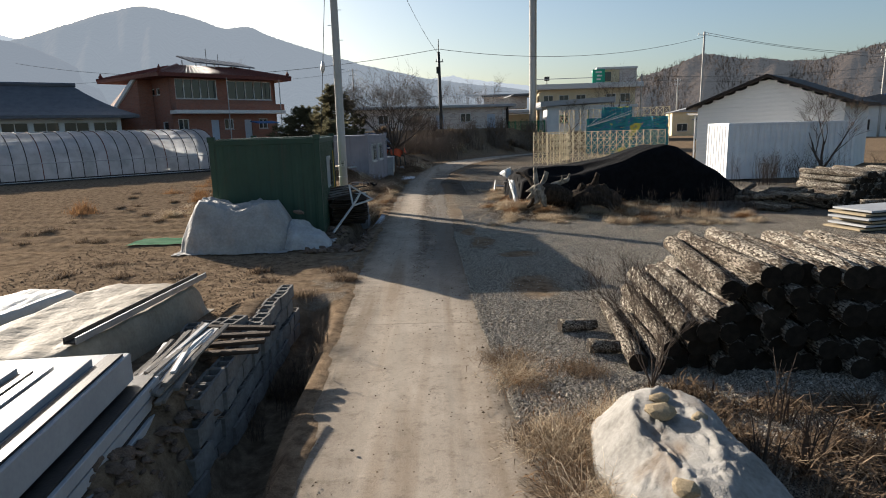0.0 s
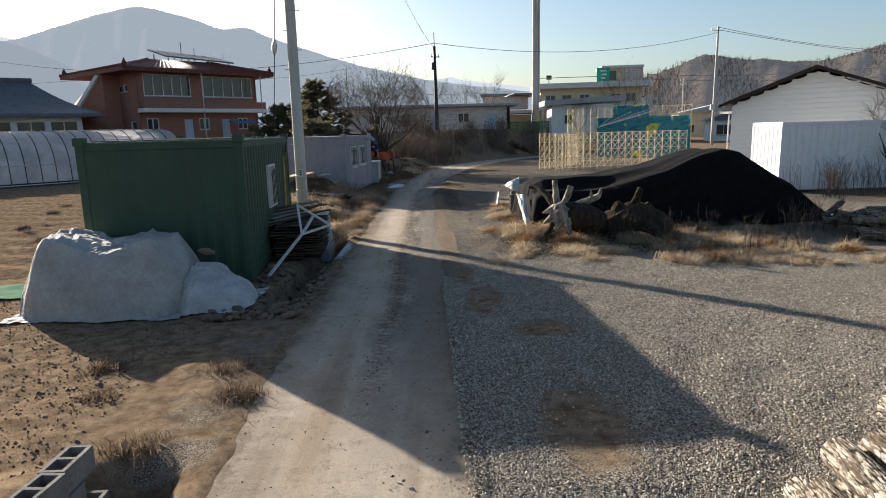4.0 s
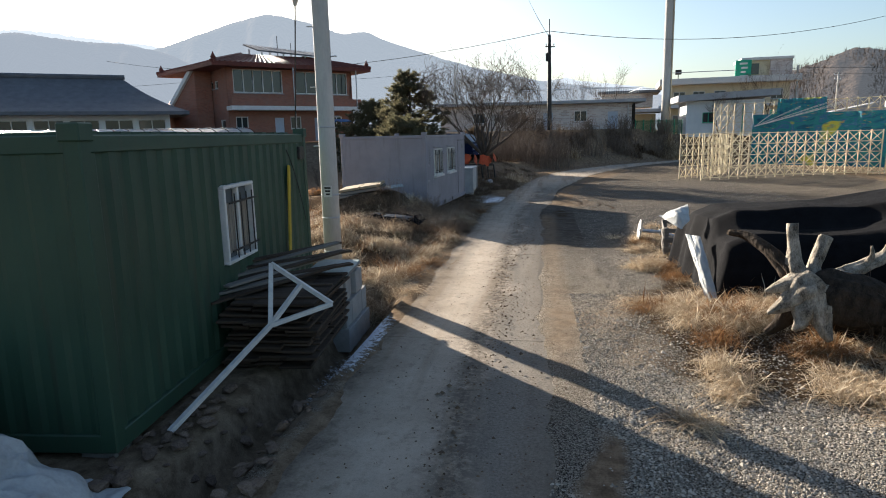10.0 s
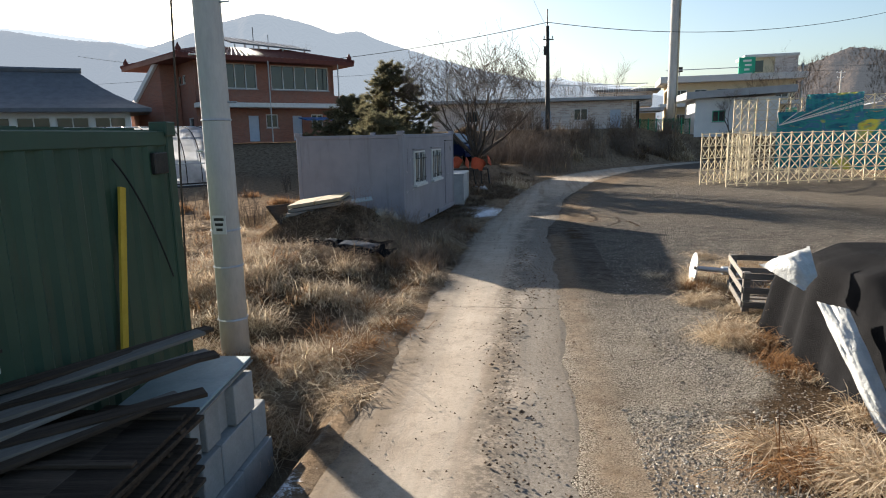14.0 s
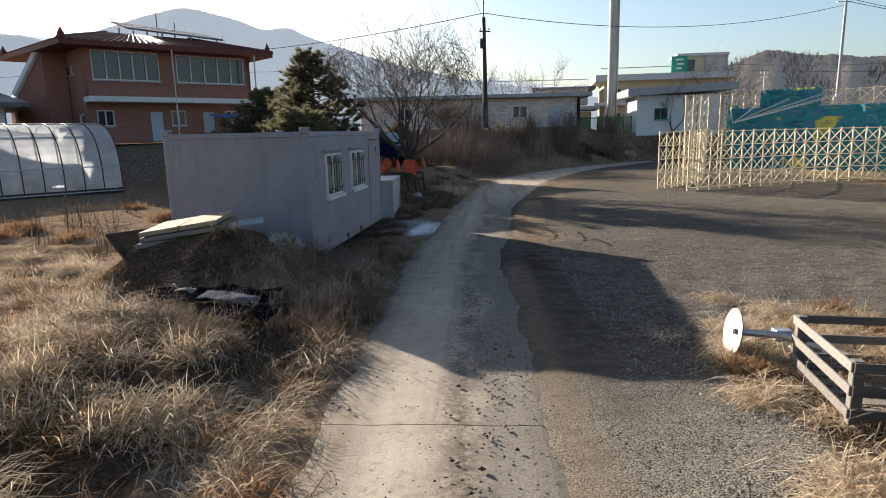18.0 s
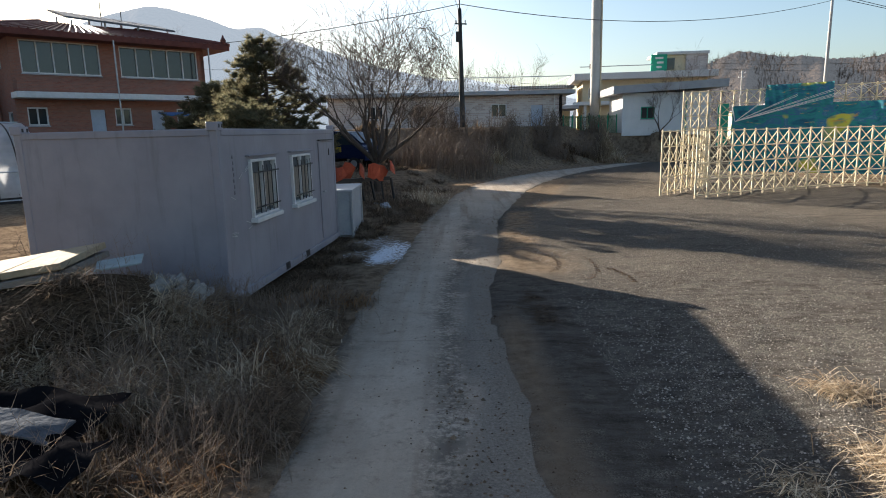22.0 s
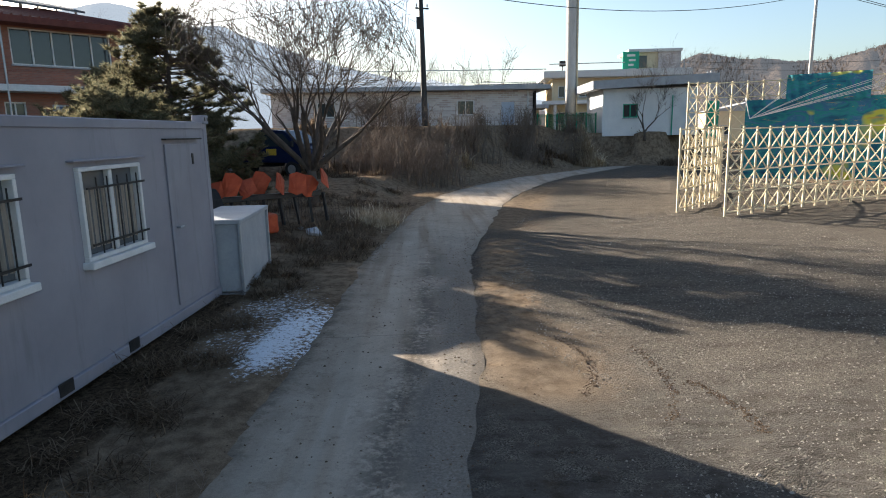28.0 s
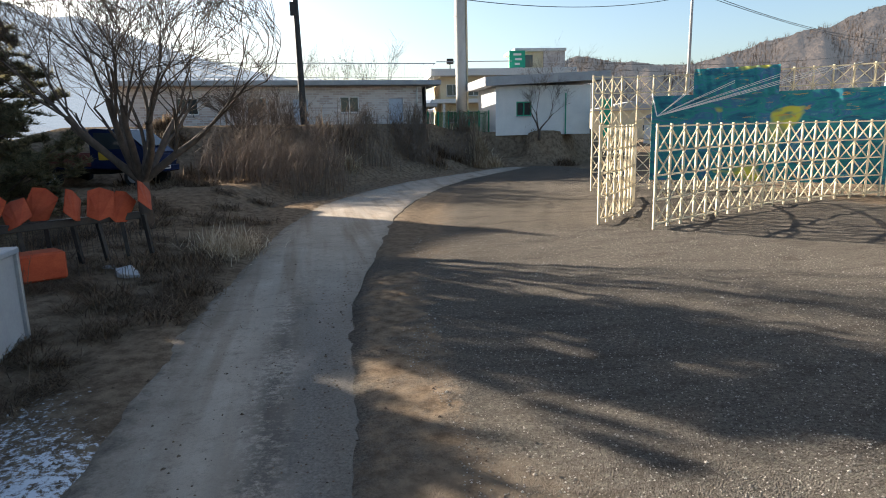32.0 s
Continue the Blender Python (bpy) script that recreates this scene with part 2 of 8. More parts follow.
felt.links.new(spread.outputs[0], soil_mix.inputs[0])
felt.links.new(felt.nodes["Principled BSDF"].inputs["Base Color"].links[0].from_socket, soil_mix.inputs[6])
felt.links.new(soil_mix.outputs[2], felt.nodes["Principled BSDF"].inputs["Base Color"])
MAT["net"] = simple("black_shade_net", (0.004, 0.004, 0.0045), (0.010, 0.010, 0.011), scale=5, rough=0.9, bump=0.9, bscale=90, dist=0.012, spec=0.06)
MAT["black_film"] = simple("black_plastic_film", (0.004, 0.004, 0.005), (0.010, 0.010, 0.011), scale=5, rough=0.9, bump=0.25, bscale=6, dist=0.03, spec=0.0)
MAT["silver"] = simple("silver_plastic_sheet", (0.34, 0.345, 0.33), (0.46, 0.465, 0.445), rough=0.35, bump=0.5, bscale=14, dist=0.03)
MAT["wood_old"] = simple("weathered_planks", (0.036, 0.025, 0.018), (0.115, 0.084, 0.062), scale=5, stretch=(0.35, 6, 6), rough=0.9, vary=0.5, bump=0.4)
MAT["wood_grey"] = simple("grey_weathered_timber", (0.17, 0.152, 0.13), (0.29, 0.265, 0.235), scale=5, stretch=(0.35, 6, 6), rough=0.9, vary=0.4, bump=0.4)


def bark_material():
    """Flaking bark: pale plates with dark cracks and stripped patches."""
    m = Nodes("flaking_log_bark", 1.0, 0, 0.03)
    v = m.coord((1, 1, 0.4))
    warp = m.t.nodes.new("ShaderNodeVectorMath")
    n = m.t.nodes.new("ShaderNodeTexNoise")
    n.inputs["Scale"].default_value = 16
    n.inputs["Detail"].default_value = 5
    m.t.links.new(v, n.inputs["Vector"])
    warp.operation = "MULTIPLY_ADD"
    m.t.links.new(n.outputs["Color"], warp.inputs[0])
    warp.inputs[1].default_value = (0.03, 0.03, 0.03)
    m.t.links.new(v, warp.inputs[2])
    crack = m.vor(62, warp.outputs[0])
    cell = m.t.nodes.new("ShaderNodeSeparateColor")
    m.t.links.new(m.vor(62, warp.outputs[0], out="Color"), cell.inputs[0])
    col = m.mix(cell.outputs[0], (0.12, 0.104, 0.084), (0.48, 0.435, 0.365))
    col = m.mix(m.step(crack, 0.5, 0.75), col, (0.03, 0.024, 0.019))
    col = m.mix(m.step(m.noise(9, 6, 0.8, v), 0.5, 0.58), col, m.mix(m.noise(30, 4, 0.7, v), (0.03, 0.024, 0.019), (0.14, 0.11, 0.085)))
    col = m.mix(m.step(m.rnd(), 0, 1), col, m.mix(1.0, col, (0.55, 0.52, 0.5), "MULTIPLY"))
    m.color(col)
    m.bump(m.math("SUBTRACT", m.noise(40, 4, 0.6, v), crack), 0.9, 0.02)
    return m.mat


MAT["bark"] = bark_material()
MAT["rotten"] = simple("dark_rotten_wood", (0.012, 0.010, 0.008), (0.06, 0.046, 0.035), scale=12, stretch=(1, 1, 0.4), rough=1.0, bump=1.0, bscale=22, dist=0.05, spec=0.1)
# Log ends near black: the shade on the pile's front is put into the colour.
MAT["log_end"] = simple("shaded_log_end", (0.012, 0.010, 0.008), (0.04, 0.031, 0.023), scale=12, rough=0.95, vary=0.4)
MAT["drift"] = simple("bleached_root_wood", (0.03, 0.024, 0.018), (0.43, 0.375, 0.30), scale=9, stretch=(1, 1, 0.5), rough=0.95, bump=1.0, bscale=30, dist=0.02)
MAT["block"] = simple("cinder_block", (0.12, 0.108, 0.095), (0.25, 0.24, 0.225), scale=3, rough=0.95, bump=0.5, bscale=90, vary=0.25)
MAT["pale_block"] = simple("pale_concrete_block", (0.24, 0.24, 0.235), (0.33, 0.327, 0.318), scale=6, rough=0.95, bump=0.5, bscale=90, vary=0.2)
MAT["concrete"] = simple("pole_concrete", (0.36, 0.35, 0.325), (0.48, 0.465, 0.435), scale=3, stretch=(1, 1, 0.3), rough=0.85)
MAT["stone"] = simple("rough_stone", (0.105, 0.074, 0.055), (0.28, 0.205, 0.155), scale=5, rough=0.95, bump=0.6, vary=0.4)
MAT["lattice"] = simple("cream_painted_timber", (0.54, 0.45, 0.295), (0.65, 0.56, 0.395), scale=4, rough=0.7, vary=0.15)
MAT["pvc"] = simple("white_foam_panel", (0.29, 0.30, 0.312), (0.37, 0.38, 0.385), scale=3, rough=0.5, bump=0.05)
MAT["orange"] = simple("orange_machine_paint", (0.28, 0.045, 0.02), (0.44, 0.095, 0.04), rough=0.6)
MAT["blue_paint"] = simple("blue_machine_paint", (0.03, 0.12, 0.30), (0.05, 0.17, 0.38), rough=0.45)
MAT["navy"] = simple("dark_blue_car_paint", (0.008, 0.014, 0.045), (0.014, 0.022, 0.06), rough=0.25, bump=0.0)
MAT["rubber"] = simple("black_rubber", (0.015, 0.015, 0.015), (0.03, 0.03, 0.03), rough=0.85)
MAT["rubber_faded"] = simple("faded_dark_marks", (0.10, 0.098, 0.105), (0.16, 0.155, 0.165), rough=0.8)
MAT["slate"] = simple("grey_plastic_board", (0.045, 0.05, 0.058), (0.13, 0.137, 0.147), scale=9, rough=1.0, bump=0.6, bscale=14, dist=0.03, spec=0.0)
MAT["white_sheet"] = simple("white_woven_sheet", (0.27, 0.27, 0.265), (0.44, 0.438, 0.425), scale=2.5, rough=0.7, bump=0.7, bscale=5, dist=0.06)
MAT["yellow"] = simple("yellow_plastic", (0.40, 0.27, 0.03), (0.52, 0.36, 0.05), rough=0.5)
MAT["curtain"] = simple("beige_curtain", (0.20, 0.165, 0.13), (0.34, 0.29, 0.235), scale=4, stretch=(8, 8, 0.3), rough=0.95)
MAT["cardboard"] = simple("pale_insulation_board", (0.25, 0.20, 0.13), (0.37, 0.305, 0.21), scale=3, rough=0.9)
MAT["snow"] = simple("old_snow", (0.70, 0.72, 0.76), (0.82, 0.83, 0.85), scale=8, rough=0.7)
MAT["teal_board"] = simple("pale_teal_board", (0.20, 0.255, 0.262), (0.29, 0.345, 0.348), scale=3, rough=0.6)
MAT["green_mesh"] = simple("green_mesh_fence", (0.025, 0.10, 0.048), (0.04, 0.145, 0.07), rough=0.9, spec=0.02)


def brick(name, c1, c2, mortar, scale=1.0):
    m = Nodes(name, 0.9, 0, 0.3)
    c = m.t.nodes.new("ShaderNodeTexCoord")
    sep = m.t.nodes.new("ShaderNodeSeparateXYZ")
    m.t.links.new(c.outputs["Object"], sep.inputs[0])
    com = m.t.nodes.new("ShaderNodeCombineXYZ")
    m.t.links.new(m.math("ADD", sep.outputs[0], sep.outputs[1]), com.inputs[0])
    m.t.links.new(sep.outputs[2], com.inputs[1])
    b = m.t.nodes.new("ShaderNodeTexBrick")
    m.t.links.new(com.outputs[0], b.inputs["Vector"])
    b.inputs["Scale"].default_value = scale
    b.inputs["Brick Width"].default_value, b.inputs["Row Height"].default_value, b.inputs["Mortar Size"].default_value = 0.22, 0.075, 0.008
    b.inputs["Color1"].default_value, b.inputs["Color2"].default_value, b.inputs["Mortar"].default_value = (*c1, 1), (*c2, 1), (*mortar, 1)
    col = m.mix(m.math("MULTIPLY", m.step(m.noise(0.8, 5, 0.6), 0.4, 0.7), 0.35), b.outputs[0], mortar)
    m.color(col)
    m.bump(b.outputs["Fac"], -0.3, 0.01)
    return m.mat


MAT["brick_red"] = brick("red_brick", (0.235, 0.086, 0.057), (0.31, 0.125, 0.082), (0.22, 0.15, 0.12))
MAT["brick_beige"] = brick("beige_speckled_brick", (0.60, 0.52, 0.46), (0.36, 0.27, 0.23), (0.56, 0.53, 0.50), 0.55)
MAT["plaster"] = simple("white_plaster", (0.56, 0.57, 0.56), (0.68, 0.68, 0.66), scale=1.2, rough=0.9)
MAT["cream_wall"] = simple("cream_tile_wall", (0.52, 0.43, 0.28), (0.62, 0.53, 0.37), scale=1.0, rough=0.85)
MAT["tile_red"] = simple("dark_red_roof_tile", (0.09, 0.03, 0.025), (0.16, 0.055, 0.042), scale=3, rough=0.6, bump=0.4, bscale=12, dist=0.04)
MAT["tile_grey"] = simple("grey_roof_tile", (0.085, 0.09, 0.10), (0.14, 0.145, 0.155), scale=2, rough=0.55, bump=0.4, bscale=10, dist=0.04)
MAT["roof_grey"] = simple("grey_concrete_slab", (0.28, 0.285, 0.29), (0.38, 0.385, 0.39), scale=2, rough=0.85)
MAT["black_trim"] = simple("dark_brown_trim", (0.02, 0.016, 0.014), (0.035, 0.028, 0.024), rough=0.6)
MAT["door_blue"] = simple("pale_blue_door", (0.36, 0.41, 0.48), (0.44, 0.48, 0.55), rough=0.6)
MAT["sign_green"] = simple("green_sign", (0.02, 0.26, 0.16), (0.03, 0.32, 0.20), rough=0.5)


def glass_mat(name, tint, rough=0.06):
    m = Nodes(name, rough, 0, 0.5)
    m.color(m.mix(m.noise(3, 3, 0.5, m.coord()), tint, tuple(0.7 * c for c in tint)))
    return m.mat


MAT["glass"] = glass_mat("dark_window_glass", (0.035, 0.045, 0.05))
MAT["glass_clear"] = glass_mat("dusty_window_glass", (0.12, 0.13, 0.135), 0.12)


def leaf(name, cols, rough=0.85, thin=0.35, cat="island"):
    """Blades and needles: colour by island, some light shining through."""
    m = Nodes(name, rough, 0, 0.05)
    col = m.ramp(m.island(), *[(i / (len(cols) - 1), c) for i, c in enumerate(cols)])
    col = m.mix(m.math("MULTIPLY", m.step(m.noise(0.9, 3, 0.6), 0.4, 0.65), 0.5), col, m.mix(1.0, col, (0.58, 0.49, 0.41), "MULTIPLY"))
    m.color(col)
    tr = m.t.nodes.new("ShaderNodeBsdfTranslucent")
    m.t.links.new(col, tr.inputs[0])
    mx = m.t.nodes.new("ShaderNodeMixShader")
    mx.inputs[0].default_value = thin
    m.t.links.new(m.b.outputs[0], mx.inputs[1])
    m.t.links.new(tr.outputs[0], mx.inputs[2])
    m.t.links.new(mx.outputs[0], m.t.nodes["Material Output"].inputs[0])
    return m.mat


MAT["straw"] = leaf("dry_straw_grass", [(0.20, 0.145, 0.092), (0.56, 0.45, 0.31), (0.86, 0.75, 0.57), (0.30, 0.22, 0.14), (0.48, 0.36, 0.235)], thin=0.42)
MAT["rust_weed"] = leaf("rust_brown_dead_weed", [(0.13, 0.065, 0.032), (0.28, 0.15, 0.07), (0.36, 0.21, 0.10), (0.18, 0.105, 0.06)])
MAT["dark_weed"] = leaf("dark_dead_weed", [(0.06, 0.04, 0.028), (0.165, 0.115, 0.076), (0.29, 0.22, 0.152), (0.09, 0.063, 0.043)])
MAT["needle"] = leaf("pine_needles", [(0.075, 0.082, 0.05), (0.14, 0.138, 0.082), (0.24, 0.205, 0.125), (0.10, 0.104, 0.064)], thin=0.5)
MAT["twig"] = simple("bare_twig_bark", (0.055, 0.041, 0.032), (0.12, 0.092, 0.072), scale=6, rough=0.9)
MAT["shoot"] = simple("pale_bare_shoots", (0.13, 0.095, 0.07), (0.25, 0.195, 0.15), scale=6, rough=0.9)
MAT["trunk"] = simple("grey_brown_trunk_bark", (0.055, 0.042, 0.034), (0.13, 0.10, 0.08), scale=9, stretch=(1, 1, 0.3), rough=0.95, bump=0.7)


def film_material():
    """Milky greenhouse film."""
    m = Nodes("greenhouse_film", 0.35, 0, 0.5)
    v = m.coord()
    m.color(m.mix(m.step(m.noise(1.3, 5, 0.7, v), 0.3, 0.7), (0.62, 0.64, 0.66), (0.82, 0.83, 0.84)))
    m.bump(m.noise(4, 4, 0.6, v), 0.25, 0.04)
    tl = m.put("ShaderNodeBsdfTranslucent", Color=(0.82, 0.83, 0.84))
    tp = m.put("ShaderNodeBsdfTransparent", Color=(0.95, 0.96, 0.97))
    a = m.t.nodes.new("ShaderNodeMixShader")
    a.inputs[0].default_value = 0.75
    m.t.links.new(m.b.outputs[0], a.inputs[1])
    m.t.links.new(tl.outputs[0], a.inputs[2])
    b = m.t.nodes.new("ShaderNodeMixShader")
    m.t.links.new(m.math("ADD", 0.25, m.math("MULTIPLY", m.step(m.noise(0.9, 4, 0.6, v), 0.3, 0.8), 0.4)), b.inputs[0])
    m.t.links.new(a.outputs[0], b.inputs[1])
    m.t.links.new(tp.outputs[0], b.inputs[2])
    m.t.links.new(b.outputs[0], m.t.nodes["Material Output"].inputs[0])
    return m.mat


MAT["film"] = film_material()


def far_material(name, c1, c2, haze_glow, amount):
    """Far wooded slopes, with the haze before them mixed in as emission."""
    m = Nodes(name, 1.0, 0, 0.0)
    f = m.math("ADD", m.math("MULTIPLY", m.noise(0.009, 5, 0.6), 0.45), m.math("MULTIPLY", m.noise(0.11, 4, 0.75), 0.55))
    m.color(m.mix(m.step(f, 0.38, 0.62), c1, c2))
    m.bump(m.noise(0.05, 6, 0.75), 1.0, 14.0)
    em = m.put("ShaderNodeEmission", Color=haze_glow, Strength=1.0)
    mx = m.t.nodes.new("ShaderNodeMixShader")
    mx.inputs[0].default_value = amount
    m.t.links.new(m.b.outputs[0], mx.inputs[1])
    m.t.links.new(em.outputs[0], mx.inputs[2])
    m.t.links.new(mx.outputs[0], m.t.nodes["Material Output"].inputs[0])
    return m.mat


# The pale blue emission of these slopes imitates haze over distance.
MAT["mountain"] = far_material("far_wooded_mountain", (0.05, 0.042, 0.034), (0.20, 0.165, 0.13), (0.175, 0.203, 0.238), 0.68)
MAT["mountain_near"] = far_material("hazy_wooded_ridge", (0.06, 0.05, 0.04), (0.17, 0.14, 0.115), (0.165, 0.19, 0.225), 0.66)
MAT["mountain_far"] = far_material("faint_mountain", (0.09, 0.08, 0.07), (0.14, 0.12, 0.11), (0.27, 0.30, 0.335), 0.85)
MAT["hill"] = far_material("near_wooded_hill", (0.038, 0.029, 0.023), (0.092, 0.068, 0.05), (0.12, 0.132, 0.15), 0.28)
MAT["hill_twig"] = simple("far_bare_trees", (0.06, 0.045, 0.035), (0.12, 0.09, 0.07), scale=1, rough=1.0, bump=0)


def banner_material():
    """Painted cloth: teal and deep blue swirls with yellow at one end."""
    m = Nodes("painted_banner_cloth", 0.7, 0, 0.3)
    v = m.coord()
    w = m.noise(1.1, 5, 0.6, m.coord((1, 1, 2.2)), 1.6)
    col = m.ramp(w, (0.25, (0.008, 0.045, 0.10)), (0.42, (0.01, 0.12, 0.18)), (0.52, (0.015, 0.20, 0.20)), (0.60, (0.03, 0.11, 0.24)), (0.75, (0.10, 0.30, 0.27)))
    y = m.step(m.noise(0.55, 3, 0.5, m.coord((1, 1, 1.5)), 0.6), 0.62, 0.68)
    col = m.mix(y, col, (0.42, 0.42, 0.06))
    s = m.step(m.noise(2.2, 6, 0.7, m.coord((0.5, 0.5, 3.0)), 1.0), 0.62, 0.66)
    col = m.mix(m.math("MULTIPLY", s, 0.8), col, (0.45, 0.25, 0.06))
    m.color(col)
    m.bump(m.noise(3, 3, 0.5, v), 0.2, 0.03)
    return m.mat


MAT["banner"] = banner_material()


# ---- building blocks ----
class Geo:
    """Collects vertices and faces of one mesh."""

    def __init__(self):
        self.v, self.f, self.mi, self.cur = [], [], [], 0

    def add(self, vs, fs):
        n = len(self.v)
        self.v += [tuple(p) for p in vs]
        self.f += [tuple(n + i for i in f) for f in fs]
        self.mi += [self.cur] * len(fs)
        return self

    def box(self, c, s, m=None, bev=0.0):
        x, y, z = s[0] / 2, s[1] / 2, s[2] / 2
        m = m or Matrix()
        if bev <= 0:
            vs = [(i * x, j * y, k * z) for i in (-1, 1) for j in (-1, 1) for k in (-1, 1)]
            fs = [(0, 1, 3, 2), (4, 6, 7, 5), (0, 4, 5, 1), (2, 3, 7, 6), (0, 2, 6, 4), (1, 5, 7, 3)]
        else:
            b = min(bev, x * 0.9, y * 0.9, z * 0.9)
            vs, fs, idx = [], [], {}
            for i in (-1, 1):
                for j in (-1, 1):
                    for k in (-1, 1):
                        for a in range(3):
                            p = [i * x, j * y, k * z]
                            for q in range(3):
                                if q != a:
                                    p[q] -= (i, j, k)[q] * b
                            idx[i, j, k, a] = len(vs)
                            vs.append(tuple(p))
            for a in range(3):
                b1, b2 = (a + 1) % 3, (a + 2) % 3
                for s0 in (-1, 1):
                    loop = []
                    for u, w in ((-1, -1), (1, -1), (1, 1), (-1, 1)):
                        k = [0, 0, 0]
                        k[a], k[b1], k[b2] = s0, u, w
                        loop.append(idx[k[0], k[1], k[2], a])
                    fs.append(tuple(loop if s0 > 0 else loop[::-1]))
                for u in (-1, 1):
                    for w in (-1, 1):
                        k0, k1 = [0, 0, 0], [0, 0, 0]
                        k0[a], k1[a] = -1, 1
                        k0[b1] = k1[b1] = u
                        k0[b2] = k1[b2] = w
                        quad = (idx[(*k0, b1)], idx[(*k1, b1)], idx[(*k1, b2)], idx[(*k0, b2)])
                        fs.append(quad if u * w > 0 else quad[::-1])
            for i in (-1, 1):
                for j in (-1, 1):
                    for k in (-1, 1):
                        t = (idx[i, j, k, 0], idx[i, j, k, 1], idx[i, j, k, 2])
                        fs.append(t if i * j * k > 0 else t[::-1])
        T = Matrix.Translation(c) @ m
        return self.add([T @ Vector(p) for p in vs], fs)

    def tube(self, pts, radii, n=6, cap=True):
        """A round bar along points, with a radius at each."""
        pts = [Vector(p) for p in pts]
        if not isinstance(radii, (list, tuple)):
            radii = [radii] * len(pts)
        vs, fs = [], []
        ref = None
        for i, p in enumerate(pts):
            d = (pts[min(i + 1, len(pts) - 1)] - pts[max(i - 1, 0)]).normalized()
            if ref is None:
                ref = d.orthogonal().normalized()
            ref = (ref - d * ref.dot(d))
            ref = ref.normalized() if ref.length > 1e-6 else d.orthogonal().normalized()
            o = d.cross(ref)
            for k in range(n):
                a = 2 * math.pi * k / n
                vs.append(p + (ref * math.cos(a) + o * math.sin(a)) * radii[i])
        for i in range(len(pts) - 1):
            for k in range(n):
                a, b = i * n + k, i * n + (k + 1) % n
                fs.append((a, b, b + n, a + n))
        if cap:
            fs.append(tuple(range(n))[::-1])
            e = (len(pts) - 1) * n
            fs.append(tuple(range(e, e + n)))
        return self.add(vs, fs)

    def bar(self, p0, p1, w, h=None, up=(0, 0, 1)):
        """A square bar from p0 to p1."""
        p0, p1 = Vector(p0), Vector(p1)
        d = (p1 - p0)
        L = d.length
        d.normalize()
        s = d.cross(Vector(up))
        s = s.normalized() if s.length > 1e-4 else d.orthogonal().normalized()
        u = s.cross(d)
        m = Matrix((s, d, u)).transposed().to_4x4()
        return self.box((p0 + p1) / 2, (w, L, h or w), m)

    def prism(self, outline, y0, y1):
        """Outline in x, z pushed from y0 to y1."""
        n = len(outline)
        vs = [(x, y0, z) for x, z in outline] + [(x, y1, z) for x, z in outline]
        fs = [tuple(range(n)), tuple(range(n, 2 * n))[::-1]] + [(i + n, (i + 1) % n + n, (i + 1) % n, i) for i in range(n)]
        return self.add(vs, fs)

    def data(self, name, mats, smooth=False):
        me = bpy.data.meshes.new(name)
        me.from_pydata(self.v, [], self.f)
        for m in (mats if isinstance(mats, (list, tuple)) else [mats]):
            me.materials.append(m)
        if any(self.mi):
            me.polygons.foreach_set("material_index", self.mi)
        if smooth:
            me.polygons.foreach_set("use_smooth", [True] * len(self.f))
        if name in ("wall", "roof", "side_wall", "end_wall", "film", "net_sheet"):
            bm = bmesh.new()
            bm.from_mesh(me)
            bmesh.ops.remove_doubles(bm, verts=bm.verts, dist=0.0005)
            bm.to_mesh(me)
            bm.free()
        me.update()
        return me


def part(name, geo, mat, parent=None, label="", smooth=False, at=None):
    """Links one mesh object under a thing or part."""
    me = geo if isinstance(geo, bpy.types.Mesh) else geo.data(name, mat, smooth)
    ob = new(name, me)
    if parent is not None:
        ob.parent = parent
    if at is not None:
        ob.matrix_basis = at
    if label:
        ob["label"] = label
    return ob


def thing(name, m, label, category, group="", kind=""):
    ob = new(name)
    ob.empty_display_size = 0.2
    ob.matrix_basis = m
    return tagged(ob, label, category, group, kind)


def fast_mesh(name, verts, faces, mat, smooth=False):
    """A big mesh from numpy arrays; all faces have the same corner count."""
    me = bpy.data.meshes.new(name)
    nv, (nf, k) = len(verts), faces.shape
    me.vertices.add(nv)
    me.vertices.foreach_set("co", np.ascontiguousarray(verts, np.float32).ravel())
    me.loops.add(nf * k)
    me.loops.foreach_set("vertex_index", np.ascontiguousarray(faces, np.int32).ravel())
    me.polygons.add(nf)
    me.polygons.foreach_set("loop_start", np.arange(0, nf * k, k, dtype=np.int32))
    me.polygons.foreach_set("use_smooth", np.full(nf, smooth))
    me.materials.append(mat)
    me.update(calc_edges=True)
    me.validate()
    return me


RNG = np.random.default_rng(7)


def smooth01(a, lo, hi):
    t = np.clip((a - lo) / (hi - lo), 0, 1)
    return t * t * (3 - 2 * t)


def wave(x, y, s, seed):
    """Cheap smooth noise in -1..1."""
    r = np.random.default_rng(seed)
    out = np.zeros_like(x, dtype=float)
    for i in range(6):
        a, p, k = r.uniform(0, 2 * math.pi), r.uniform(0, 6.3), s * r.uniform(0.6, 2.2)
        out += np.sin((x * math.cos(a) + y * math.sin(a)) * k + p)
    return out / 4.0


# ---- the plan: road line, banks and ditches ----
ROAD_Y = np.array([-8, 4.4, 9, 12, 24, 32, 37, 41, 45, 49, 53, 57, 61, 65, 68.5], float)
ROAD_L = np.array([-1.2, -1.27, -1.62, -1.75, -1.9, -1.95, -1.6, -1.4, -1.0, -0.45, 0.5, 2.2, 4.7, 8.2, 11.5])
